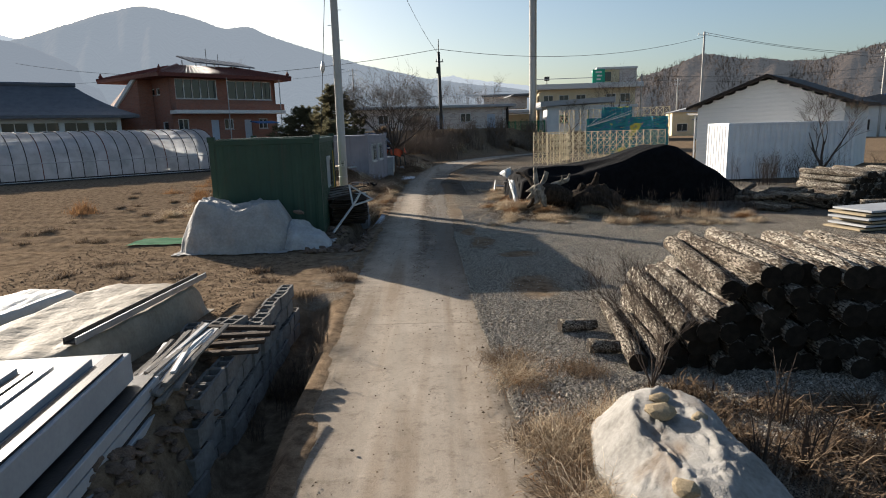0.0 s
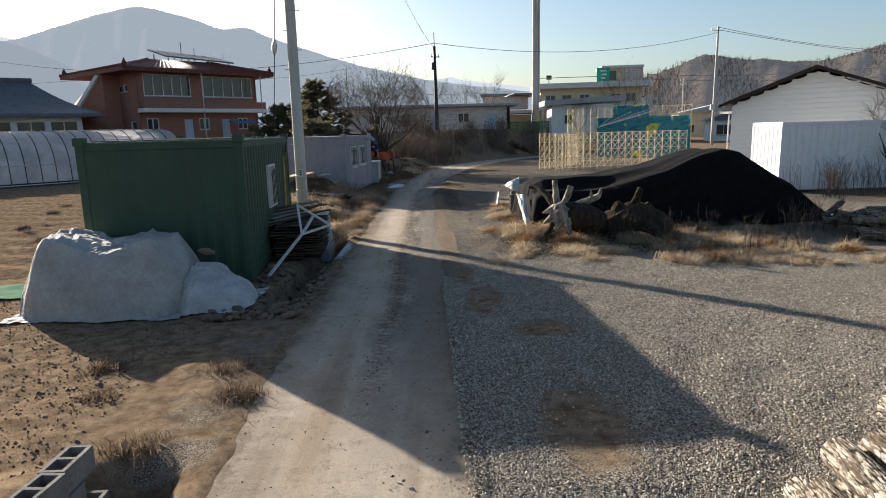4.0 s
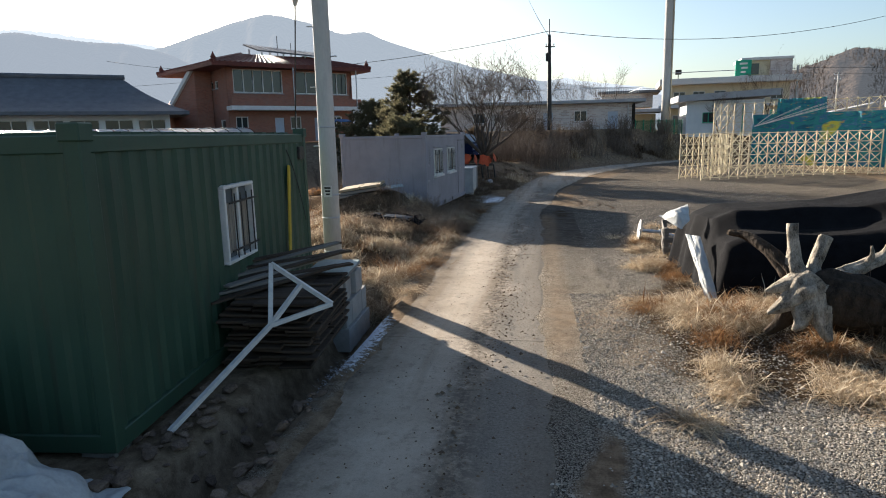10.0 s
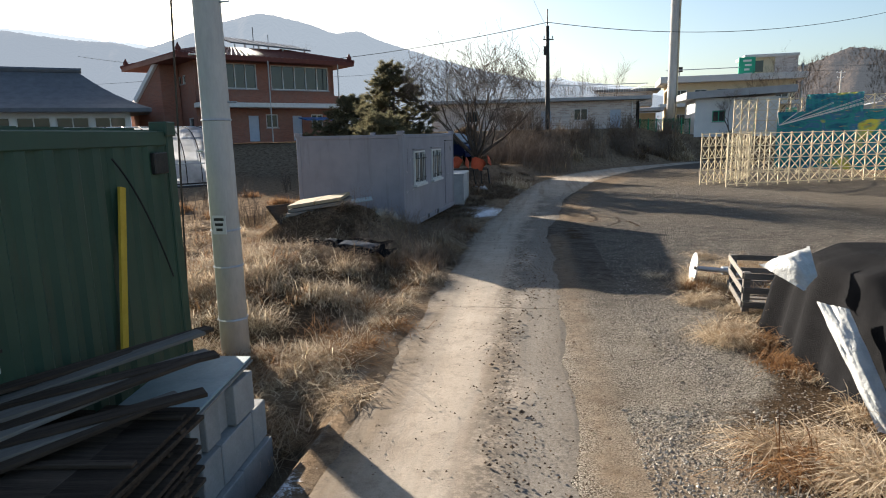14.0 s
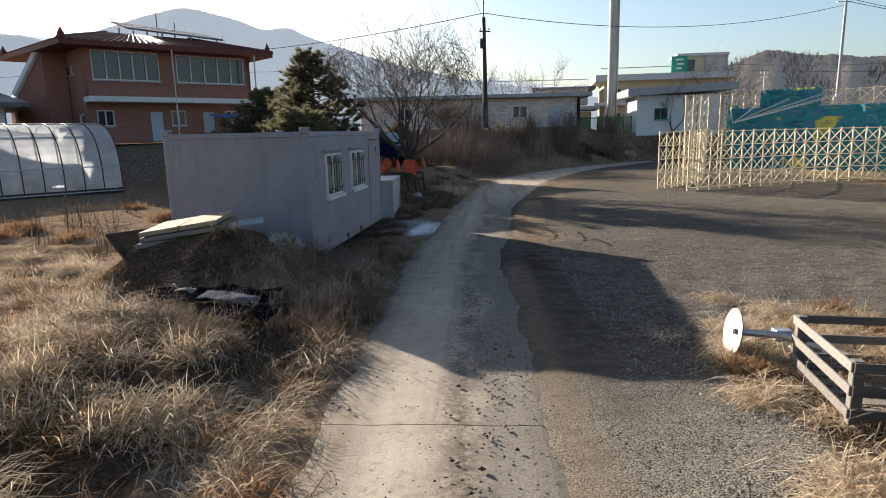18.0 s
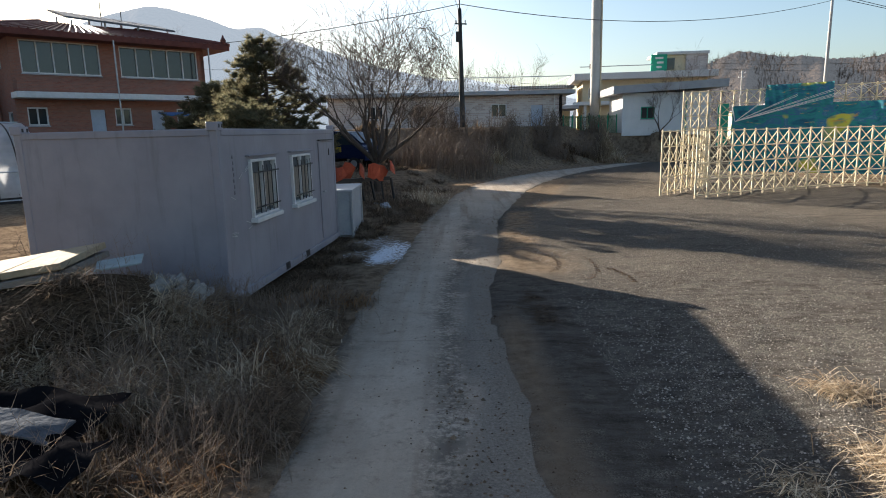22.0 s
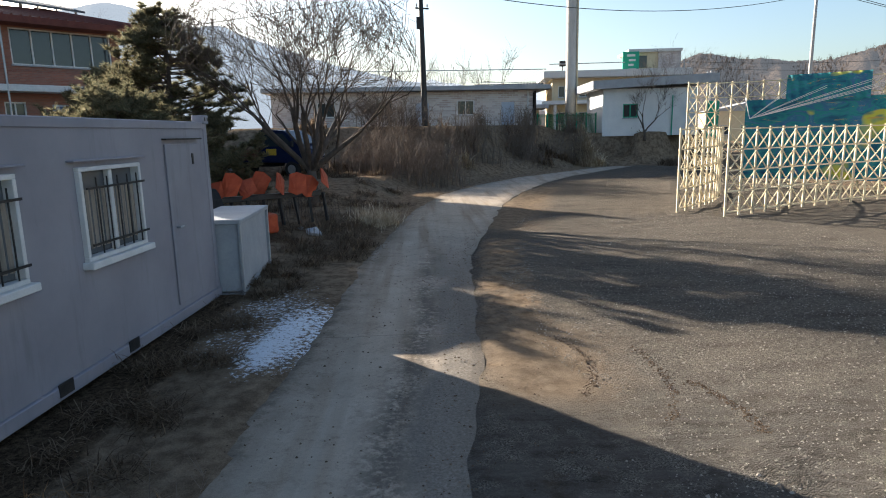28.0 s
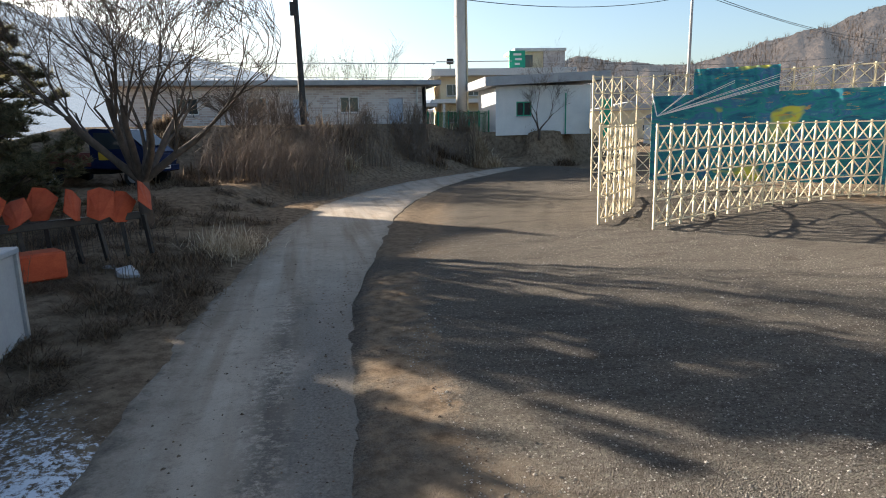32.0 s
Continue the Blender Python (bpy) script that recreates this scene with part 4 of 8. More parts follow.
def barred_window(parent, m, w, h, bars=True, sill=True, curtain=True):
    """A sliding window with white frames and bars; local x across, -y outwards."""
    win = part("window", Geo().box((0, 0.05, 0), (w - 0.1, 0.02, h - 0.1)), MAT["glass_clear"], parent, "dusty sliding window pane", at=m)
    def add(name, g, mat, label=""):
        part(name, g, mat, win, label)
    t = 0.042
    g = Geo()
    for z in (-h / 2 + t / 2, h / 2 - t / 2):
        g.box((0, 0, z), (w, 0.10, t), bev=0.006)
    for x in (-w / 2 + t / 2, w / 2 - t / 2):
        g.box((x, 0, 0), (t, 0.10, h - 2 * t), bev=0.006)
    add("window_frame", g, MAT["white_paint"], "white window frame")
    g = Geo()
    g.box((0.0, 0.005, 0), (0.06, 0.06, h - 2 * t), bev=0.006)
    g.box((0.04, 0.03, 0), (0.05, 0.05, h - 2 * t), bev=0.006)
    add("mullion", g, MAT["white_paint"])
    if curtain:
        g = Geo()
        n = 40
        for i in range(n):
            x0, x1 = -w / 2 + 0.06 + (w - 0.12) * i / n, -w / 2 + 0.06 + (w - 0.12) * (i + 1) / n
            y0, y1 = 0.035 + 0.012 * math.sin(i * 1.7), 0.035 + 0.012 * math.sin((i + 1) * 1.7)
            g.add([(x0, y0, -h / 2 + 0.1), (x1, y1, -h / 2 + 0.1), (x1, y1, h / 2 - 0.22), (x0, y0, h / 2 - 0.22)], [(0, 1, 2, 3)])
        add("curtain", g, MAT["curtain"], "beige pleated curtain")
    if bars:
        n = max(4, int(w / 0.16))
        for i in range(1, n):
            x = -w / 2 + w * i / n
            add("bar", Geo().tube([(x, -0.09, -h / 2 + 0.06), (x, -0.09, h / 2 - 0.1)], 0.008, 6), MAT["metal_dark"])
        for z in (-h / 2 + 0.16, h / 2 - 0.2):
            add("crossbar", Geo().box((0, -0.09, z), (w - 0.05, 0.014, 0.022)), MAT["metal_dark"])
    if sill:
        add("sill", Geo().box((0, -0.03, -h / 2 - 0.035), (w + 0.08, 0.16, 0.07), bev=0.008), MAT["white_paint"])
    return win


green_container()


def grey_container():
    W, L, H = 2.95, 5.9, 2.5
    c = thing("office_container", pose(-3.72, 32.30, 0.04, 0, 0, -4.5), "grey steel office container with two barred windows", "container")
    wins = [(0.97, 2.04), (2.86, 3.96)]
    dr = (4.63, 5.55, 0.22, 2.22)
    z0, z1 = 0.1, H - 0.06
    w0, w1 = 1.14, 2.04
    # right wall in strips round the openings
    cuts = [0.0, 0.97, 2.04, 2.86, 3.96, L]
    g = Geo()
    for i, (a, b) in enumerate(zip(cuts, cuts[1:])):
        if i in (1, 3):
            g.box((-0.03, (a + b) / 2, (z0 + w0) / 2), (0.06, b - a, w0 - z0))
            g.box((-0.03, (a + b) / 2, (z1 + w1) / 2), (0.06, b - a, z1 - w1))
        else:
            g.box((-0.03, (a + b) / 2, (z0 + z1) / 2), (0.06, b - a, z1 - z0))
    part("side_wall", g, MAT["grey"], c)
    part("side_wall", Geo().box((-W + 0.03, L / 2, (z0 + z1) / 2), (0.06, L, z1 - z0)), MAT["grey"], c)
    part("end_wall", Geo().box((-W / 2, 0.03, (z0 + z1) / 2), (W - 0.12, 0.06, z1 - z0)), MAT["grey"], c)
    part("end_wall", Geo().box((-W / 2, L - 0.03, (z0 + z1) / 2), (W - 0.12, 0.06, z1 - z0)), MAT["grey"], c)
    for x in (-0.045, -W + 0.045):
        for y in (0.045, L - 0.045):
            part("corner_post", Geo().box((x, y, H / 2), (0.115, 0.115, H), bev=0.01), MAT["grey"], c)
            k = part("lifting_lug", Geo().box((x, y, H + 0.035), (0.17, 0.17, 0.12), bev=0.01), MAT["grey"], c)
            for yy in (-0.04, 0.05):
                part("hole", Geo().box((x + 0.084, y + yy, H + 0.04), (0.008, 0.035, 0.05)), MAT["metal_dark"], k)
    for x in (-0.02, -W + 0.02):
        part("top_rail", Geo().box((x, L / 2, H - 0.045), (0.075, L - 0.2, 0.1), bev=0.01), MAT["grey"], c)
    for y in (0.02, L - 0.02):
        part("top_rail", Geo().box((-W / 2, y, H - 0.045), (W - 0.2, 0.075, 0.1), bev=0.01), MAT["grey"], c)
    part("roof", Geo().box((-W / 2, L / 2, H - 0.03), (W - 0.08, L - 0.08, 0.05)), MAT["grey"], c)
    part("skirt", Geo().box((0.005, L / 2, 0.08), (0.07, L, 0.13), bev=0.01), MAT["grey"], c, "grey steel bottom rail")
    part("floor", Geo().box((-W / 2, L / 2, 0.14), (W - 0.14, L - 0.14, 0.05)), MAT["wood_old"], c)
    for y in (2.3, 3.46):
        part("fork_pocket", Geo().box((0.042, y, 0.11), (0.012, 0.2, 0.12)), MAT["metal_dark"], c)
    for (a, b) in wins:
        m = pose(0.0, (a + b) / 2, (w0 + w1) / 2, 0, 0, 90)
        barred_window(c, m, b - a, w1 - w0)
        part("drip_cap", Geo().box((0.03, (a + b) / 2, w1 + 0.06), (0.09, b - a + 0.2, 0.02), bev=0.005), MAT["grey"], c)
    d = part("door", Geo().box((0.012, (dr[0] + dr[1]) / 2, (dr[2] + dr[3]) / 2), (0.02, dr[1] - dr[0], dr[3] - dr[2]), bev=0.004), MAT["grey"], c, "flush grey steel door")
    part("door_handle", Geo().tube([(0.03, 4.72, 1.2), (0.07, 4.72, 1.2), (0.075, 4.82, 1.2)], 0.012, 6), MAT["metal_grey"], d)
    part("vent_plate", Geo().box((0.028, 5.35, 2.02), (0.012, 0.04, 0.14)), MAT["metal_dark"], d)
    part("drip_cap", Geo().box((0.03, 5.1, 2.28), (0.07, 1.0, 0.02)), MAT["metal_dark"], c)
    # scratches and a column of faded marks
    r = random.Random(4)
    for i in range(9):
        y, z = r.uniform(0.1, 0.9), r.uniform(0.9, 2.1)
        a = r.uniform(-0.8, 0.8)
        part("scratch", Geo().bar((0.003, y, z), (0.003, y + 0.16 * math.cos(a), z + 0.16 * math.sin(a)), 0.006), MAT["old_white"], c)
    for i in range(7):
        part("mark", Geo().box((0.002, 0.42 + 0.01 * (i % 2), 2.1 - i * 0.085), (0.004, 0.03, 0.05)), MAT["rubber_faded"], c)


grey_container()


def side_box():
    """White cabinet standing at the end of the office container."""
    W, L, H = 0.75, 1.85, 1.1
    c = thing("storage_box", pose(-2.92, 38.25, 0.0, 0, 0, 1.5), "white panel storage box with grey edges", "box")
    part("panel", Geo().box((-W / 2, L / 2, H / 2 + 0.04), (W - 0.04, L - 0.04, H - 0.08)), MAT["pvc"], c)
    part("lid", Geo().box((-W / 2, L / 2, H + 0.02), (W + 0.06, L + 0.06, 0.07), bev=0.012), MAT["pvc"], c)
    for x in (0, -W):
        for y in (0, L):
            part("edge_trim", Geo().box((x, y, H / 2), (0.05, 0.05, H), bev=0.008), MAT["metal_grey"], c)
    part("base_rail", Geo().box((-W / 2, L / 2, 0.03), (W, L, 0.06), bev=0.008), MAT["metal_grey"], c)


side_box()


# ---- greenhouse ----
def greenhouse():
    """Tunnel of film over steel hoops; local x along the tunnel, y across, origin at the near foot of the right end."""
    c = thing("greenhouse", Matrix.Translation((-17.4, 49.2, 0.0)) @ pose(0, 0, 0, 0, 0, 226.2), "long tunnel greenhouse of milky film over steel hoops", "greenhouse")
    W, H, L = 6.2, 3.25, 24.0
    def arch(u):
        a = math.pi * u
        y = -W / 2 + W / 2 * math.cos(a)
        return y, H * math.sin(a) ** 0.62
    n = 22
    prof = [arch(i / n) for i in range(n + 1)]
    g = Geo()
    k = 60
    for i in range(k):
        x0, x1 = L * i / k, L * (i + 1) / k
        for (ya, za), (yb, zb) in zip(prof, prof[1:]):
            sag0 = 0.0 if i % 2 == 0 else -0.025
            sag1 = -0.025 if i % 2 == 0 else 0.0
            g.add([(x0, ya, za + sag0 * (za > 1)), (x1, ya, za + sag1 * (za > 1)), (x1, yb, zb + sag1 * (zb > 1)), (x0, yb, zb + sag0 * (zb > 1))], [(0, 1, 2, 3)])
    for x in (0.0, L):
        g.add([(x, y, z) for y, z in prof], [tuple(range(n + 1))])
    part("film", g, MAT["film"], c, "milky translucent film cover")
    for i in range(31):
        x = L * i / 30
        g = Geo()
        g.tube([(x, y * 1.004 - 0.0, z + 0.03) for y, z in prof], 0.03, 5)
        part("hoop", g, MAT["metal_dark"] if i % 5 else MAT["tile_red"], c)
    for z in (1.25, 0.12):
        y = min(prof, key=lambda p: abs(p[1] - z) + (10 if p[0] < -W / 2 else 0))[0]
        part("side_rail", Geo().tube([(0, y + 0.06, z), (L, y + 0.06, z)], 0.035, 5), MAT["metal_grey"], c)
    part("ridge_rail", Geo().tube([(0, -W / 2, H + 0.02), (L, -W / 2, H + 0.02)], 0.03, 5), MAT["metal_grey"], c)
    part("skirt", Geo().box((L / 2, 0.06, 0.08), (L, 0.03, 0.3)), MAT["metal_dark"], c, "dark skirt along the foot of the film")


greenhouse()


# ---- houses ----
def wall_with_openings(L, H, holes, t=0.2):
    """A wall in local x, z, its outer face at y=0; holes are (x0, x1, z0, z1)."""
    xs = sorted({0.0, L, *[h[0] for h in holes], *[h[1] for h in holes]})
    g = Geo()
    for a, b in zip(xs, xs[1:]):
        cuts = sorted((h[2], h[3]) for h in holes if h[0] <= a + 1e-6 and h[1] >= b - 1e-6)
        z = 0.0
        for z0, z1 in cuts + [(H, H)]:
            if z0 > z + 1e-6:
                g.box(((a + b) / 2, t / 2, (z + z0) / 2), (b - a, t, z0 - z))
            z = z1
    return g


def house_window(parent, x0, x1, z0, z1, panes=2, m=None, frame=None):
    w, h = x1 - x0, z1 - z0
    at = (m or Matrix()) @ pose((x0 + x1) / 2, 0.08, (z0 + z1) / 2)
    win = part("window", Geo().box((0, 0.06, 0), (w - 0.04, 0.02, h - 0.04)), MAT["glass"], parent, at=at)
    g = Geo()
    t = 0.07
    for z in (-h / 2 + t / 2, h / 2 - t / 2):
        g.box((0, 0, z), (w, 0.1, t))
    for i in range(panes + 1):
        g.box((-w / 2 + t / 2 + (w - t) * i / panes, 0.002, 0), (t, 0.096, h - 2 * t))
    part("window_frame", g, frame or MAT["white_paint"], win)
    part("sill", Geo().box((0, -0.08, -h / 2 - 0.04), (w + 0.1, 0.14, 0.06)), MAT["roof_grey"], win)
    return win


def red_house():
    """Two storeys of red brick under a dark red tiled roof; local x along the long front, -y outwards."""
    c = thing("house", Matrix.Translation((-24.5, 58.4, 2.2)) @ pose(0, 0, 0, 0, 0, 46.2), "two-storey red brick house with dark red tiled roof", "house")
    L, D, H = 10.9, 9.4, 6.1
    low = [(0.5, 1.5, 1.1, 2.1), (3.7, 4.5, 0.1, 2.0), (5.05, 6.0, 1.1, 2.1), (7.2, 8.0, 0.1, 2.0), (8.8, 9.8, 1.1, 2.1)]
    up = [(0.5, 4.55, 3.95, 5.75), (5.65, 10.45, 3.95, 5.75)]
    part("wall", wall_with_openings(L, H, low + up, 0.25), MAT["brick_red"], c, "red brick front wall")
    part("wall", wall_with_openings(D, H, [(5.2, 6.0, 4.4, 5.0), (6.4, 7.2, 4.4, 5.0), (7.2, 8.4, 0.9, 1.9)], 0.25), MAT["brick_red"], c, at=pose(0, D, 0, 0, 0, -90))
    for a in ((5.2, 6.0, 4.4, 5.0), (6.4, 7.2, 4.4, 5.0), (7.2, 8.4, 0.9, 1.9)):
        house_window(c, *a, 1, m=pose(0, D, 0, 0, 0, -90))
    part("wall", Geo().box((L / 2, D - 0.12, H / 2), (L - 0.5, 0.25, H)), MAT["brick_red"], c)
    part("wall", Geo().box((L - 0.12, D / 2, H / 2), (0.25, D, H)), MAT["brick_red"], c)
    part("floor", Geo().box((L / 2, D / 2, 2.8), (L - 0.5, D - 0.5, 0.2)), MAT["roof_grey"], c)
    for a in up:
        house_window(c, *a, 5)
    for a in low:
        if a[2] < 0.5:
            part("door", Geo().box(((a[0] + a[1]) / 2, 0.1, 1.05), (a[1] - a[0], 0.06, 1.9), bev=0.01), MAT["door_blue"], c)
        else:
            house_window(c, *a, 2)
    part("balcony_slab", Geo().box((L / 2 + 0.1, -0.6, 2.72), (L + 0.5, 1.3, 0.34), bev=0.03), MAT["white_paint"], c, "pale balcony edge band")
    part("parapet", Geo().box((L / 2 + 0.1, -1.1, 3.2), (L + 0.3, 0.16, 0.6)), MAT["brick_red"], c)
    for x in (5.0, 10.7):
        part("downpipe", Geo().tube([(x, -1.22, 0.0), (x, -1.22, 5.9)], 0.05, 6), MAT["metal_grey"], c)
    # hipped tiled roof with wide eaves, wider at the back
    z0, zr = H + 0.05, H + 1.25
    g = Geo()
    a = [(-1.4, -1.25, z0), (L + 1.25, -1.25, z0), (L + 1.25, D + 1.0, z0), (-2.65, D + 1.0, z0)]
    r = [(2.6, D / 2 - 1.0, zr), (L - 2.8, D / 2 - 1.0, zr), (L - 2.8, D / 2 + 1.0, zr), (2.6, D / 2 + 1.0, zr)]
    lowr = [(x, y, z - 0.32) for x, y, z in a]
    g.add(a + r + lowr, [(0, 1, 5, 4), (1, 2, 6, 5), (2, 3, 7, 6), (3, 0, 4, 7), (4, 5, 6, 7), (0, 8, 9, 1), (1, 9, 10, 2), (2, 10, 11, 3), (3, 11, 8, 0), (8, 11, 10, 9)])
    roof = part("roof", g, MAT["tile_red"], c, "dark red tiled hip roof")
    fa, fb = Vector(a[0]), Vector(a[1])
    for i in range(34):
        p = fa.lerp(fb, (i + 0.5) / 34)
        q = Vector(r[0]).lerp(Vector(r[1]), (i + 0.5) / 34)
        part("tile_rib", Geo().tube([p + Vector((0, 0, 0.02)), p.lerp(q, 0.95) + Vector((0, 0, 0.03))], 0.06, 5), MAT["tile_red"], roof)
    fa, fb = Vector(a[3]), Vector(a[0])
    for i in range(26):
        p = fa.lerp(fb, (i + 0.5) / 26)
        q = Vector(r[3]).lerp(Vector(r[0]), (i + 0.5) / 26)
        part("tile_rib", Geo().tube([p + Vector((0, 0, 0.02)), p.lerp(q, 0.95) + Vector((0, 0, 0.03))], 0.06, 5), MAT["tile_red"], roof)
    for p, q in zip(a, r):
        part("hip_ridge", Geo().tube([p, q], 0.15, 6), MAT["tile_red"], roof)
        tip = Vector(p).lerp(Vector(q), 0.06)
        part("finial", Geo().tube([tip, tip + Vector((0, 0, 0.25)), tip + Vector((0, 0, 0.42)), tip + Vector((0, 0, 0.6))], [0.16, 0.2, 0.1, 0.03], 8), MAT["tile_red"], roof)
    # tilted panel roof on struts above the tiles
    g = Geo()
    top = [(3.7, 2.6, zr + 0.3), (10.3, 2.6, zr + 0.05), (10.3, 6.2, zr + 0.85), (3.7, 6.2, zr + 1.2)]
    g.add(top + [(x, y, z - 0.12) for x, y, z in top], [(0, 1, 2, 3), (4, 7, 6, 5), (0, 4, 5, 1), (1, 5, 6, 2), (2, 6, 7, 3), (3, 7, 4, 0)])
    canopy = part("canopy", g, MAT["tile_grey"], c, "slanted panel roof above the tiles")
    for i in range(1, 5):
        u = i / 5
        p, q = Vector(top[0]).lerp(Vector(top[1]), u), Vector(top[3]).lerp(Vector(top[2]), u)
        part("panel_seam", Geo().bar(p + Vector((0, 0, 0.012)), q + Vector((0, 0, 0.012)), 0.06, 0.03), MAT["metal_grey"], canopy)
    for x in (4.1, 6.0, 8.0, 9.9):
        part("strut", Geo().tube([(x, 2.9, zr - 0.6), (x, 2.9, zr + 0.16)], 0.06, 5), MAT["metal_grey"], c)
        part("strut", Geo().tube([(x, 5.9, zr - 0.6), (x, 5.9, zr + 0.75)], 0.06, 5), MAT["metal_grey"], c)
    part("antenna", Geo().tube([(6.9, 6.3, zr - 0.3), (6.9, 6.3, zr + 2.1)], 0.035, 5), MAT["metal_dark"], c)
    part("antenna", Geo().tube([(8.2, 6.3, zr - 0.3), (8.2, 6.3, zr + 1.6)], 0.03, 5), MAT["metal_dark"], c)
    # annex against the short side, its sloping edge capped in white
    g = Geo()
    side = [(-0.05, 3.7, 0), (-1.35, 3.75, 0), (-2.55, 6.35, 0), (-2.55, 9.2, 0), (-0.05, 9.2, 0)]
    tops = (5.95, 5.95, 3.2, 3.2, 5.95)
    n = len(side)
    g.add(side + [(x, y, z) for (x, y, _), z in zip(side, tops)], [tuple(range(n))[::-1], (n, n + 1, n + 2), (n, n + 2, n + 3, n + 4)] + [(i, (i + 1) % n, (i + 1) % n + n, i + n) for i in range(n)])
    part("annex", g, MAT["brick_red"], c, "lower brick annex with sloping side")
    part("stair_edge", Geo().bar((-1.4, 3.7, 6.15), (-2.62, 6.35, 3.3), 0.34, 0.3), MAT["plaster"], c, "sloping white edge of the annex")
    part("blue_sheet", Geo().box((8.4, -1.8, 1.7), (2.4, 1.4, 0.08), pose(0, 0, 0, 8, 0, 0)), MAT["blue_paint"], c, "blue sheet canopy")


red_house()


def old_house():
    """Low farmhouse with a wide grey tiled roof."""
    c = thing("farmhouse", Matrix.Translation((-46.45, 42.2, 1.85)) @ pose(0, 0, 0, 0, 0, 37), "low farmhouse with wide grey tiled roof and window band", "house")
    L, D, H = 23.0, 7.0, 2.75
    holes = [(1 + i * 2.2, 2.9 + i * 2.2, 0.8, 2.3) for i in range(10)]
    part("wall", wall_with_openings(L, H, holes), MAT["plaster"], c)
    for a in holes:
        house_window(c, *a, 2)
    part("wall", Geo().box((L / 2, D - 0.1, H / 2), (L, 0.2, H)), MAT["plaster"], c)
    for x in (0.1, L - 0.1):
        part("wall", Geo().box((x, D / 2, H / 2), (0.2, D - 0.4, H)), MAT["plaster"], c)
    o, z0, zr = 1.3, H + 0.1, H + 2.75
    rows = []
    for u in np.linspace(0, 1, 7):
        z = z0 + (zr - z0) * (0.55 * u + 0.45 * u * u)
        ins = (D / 2 + o) * u
        e = 4.2 * u
        rows.append([(-o + e, -o + ins, z), (L + o - e, -o + ins, z), (L + o - e, D + o - ins, z), (-o + e, D + o - ins, z)])
    g = Geo()
    for q, w in zip(rows, rows[1:]):
        g.add(q + w, [(0, 1, 5, 4), (1, 2, 6, 5), (2, 3, 7, 6), (3, 0, 4, 7)])
    g.add([(x, y, z - 0.25) for x, y, z in rows[0]] + rows[0], [(3, 2, 1, 0), (0, 1, 5, 4), (1, 2, 6, 5), (2, 3, 7, 6), (3, 0, 4, 7)])
    part("roof", g, MAT["tile_grey"], c, "grey tiled hip roof with curved slope")
    part("ridge_tile", Geo().tube([(4.0 - o, D / 2, zr + 0.1), (L + o - 4.0, D / 2, zr + 0.1)], 0.18, 6), MAT["tile_grey"], c)
    part("fascia", Geo().box((L / 2, -0.9, H - 0.05), (L + 1.6, 0.12, 0.25)), MAT["plaster"], c)


old_house()


def brick_house():
    """Low flat-roofed brick house with a railing on the roof; front wall faces -y."""
    c = thing("house", pose(-10.0, 72.0, 2.2, 0, 0, 1.5), "low beige brick house with railed flat roof", "house")
    L, D, H = 17.6, 8.0, 2.85
    X = lambda x: x + 10.5
    holes = [(X(1.9), X(3.1), 1.25, 2.25), (X(4.95), X(5.85), 0.1, 2.1), (X(-0.9), X(0.0), 0.1, 2.1), (X(-3.6), X(-2.4), 1.25, 2.25), (X(-7.5), X(-6.3), 1.25, 2.25)]
    part("wall", wall_with_openings(L, H, holes), MAT["brick_beige"], c)
    for a in holes:
        if a[2] < 0.5:
            part("door", Geo().box(((a[0] + a[1]) / 2, 0.1, 1.1), (a[1] - a[0], 0.06, 2.0), bev=0.01), MAT["door_blue"], c, "pale blue-grey steel door")
        else:
            house_window(c, *a, 2)
    part("wall", Geo().box((0.1, D / 2, H / 2), (0.2, D - 0.4, H)), MAT["brick_beige"], c)
    part("wall", Geo().box((L - 0.1, D / 2, H / 2), (0.2, D - 0.4, H)), MAT["brick_beige"], c)
    part("wall", Geo().box((L / 2, D - 0.1, H / 2), (L, 0.2, H)), MAT["brick_beige"], c)
    part("plinth", Geo().box((L / 2, -0.35, -0.15), (L + 0.3, 0.9, 0.45), bev=0.02), MAT["roof_grey"], c, "raised pale concrete step")
    part("roof", Geo().box((L / 2 + 0.3, D / 2, H + 0.17), (L + 1.6, D + 1.4, 0.3), bev=0.03), MAT["roof_grey"], c, "flat concrete roof slab")
    g = Geo()
    for i in range(14):
        g.box((L + 0.15 + 0.35 * math.sin(i * 0.9) * (i / 14), -0.1 + i * 0.12, 1.6 - 0.0 * i), (0.12, 0.14, 2.4 - 0.05 * i))
    part("awning", g, MAT["black_trim"], c, "dark hanging sheet at the corner")
    part("downpipe", Geo().tube([(X(6.75), -0.08, 0.0), (X(6.75), -0.08, H)], 0.05, 6), MAT["white_paint"], c)
    rail = part("railing", Geo().tube([(0.2, -0.4, H + 1.32), (L + 0.8, -0.4, H + 1.32)], 0.03, 5), MAT["metal_grey"], c, "thin steel roof railing")
    part("lower_rail", Geo().tube([(0.2, -0.4, H + 0.5), (L + 0.8, -0.4, H + 0.5)], 0.02, 4), MAT["metal_grey"], rail)
    me = Geo().tube([(0, 0, 0), (0, 0, 1.0)], 0.012, 4).data("baluster", MAT["metal_grey"])
    for i in range(90):
        part("baluster", me, None, rail, at=pose(0.2 + i * 0.203, -0.4, H + 0.32))
    g = Geo().tube([(L + 0.8, -0.4, H + 1.32), (L + 0.8, D, H + 1.32)], 0.03, 5)
    part("side_rail", g, MAT["metal_grey"], rail)


brick_house()


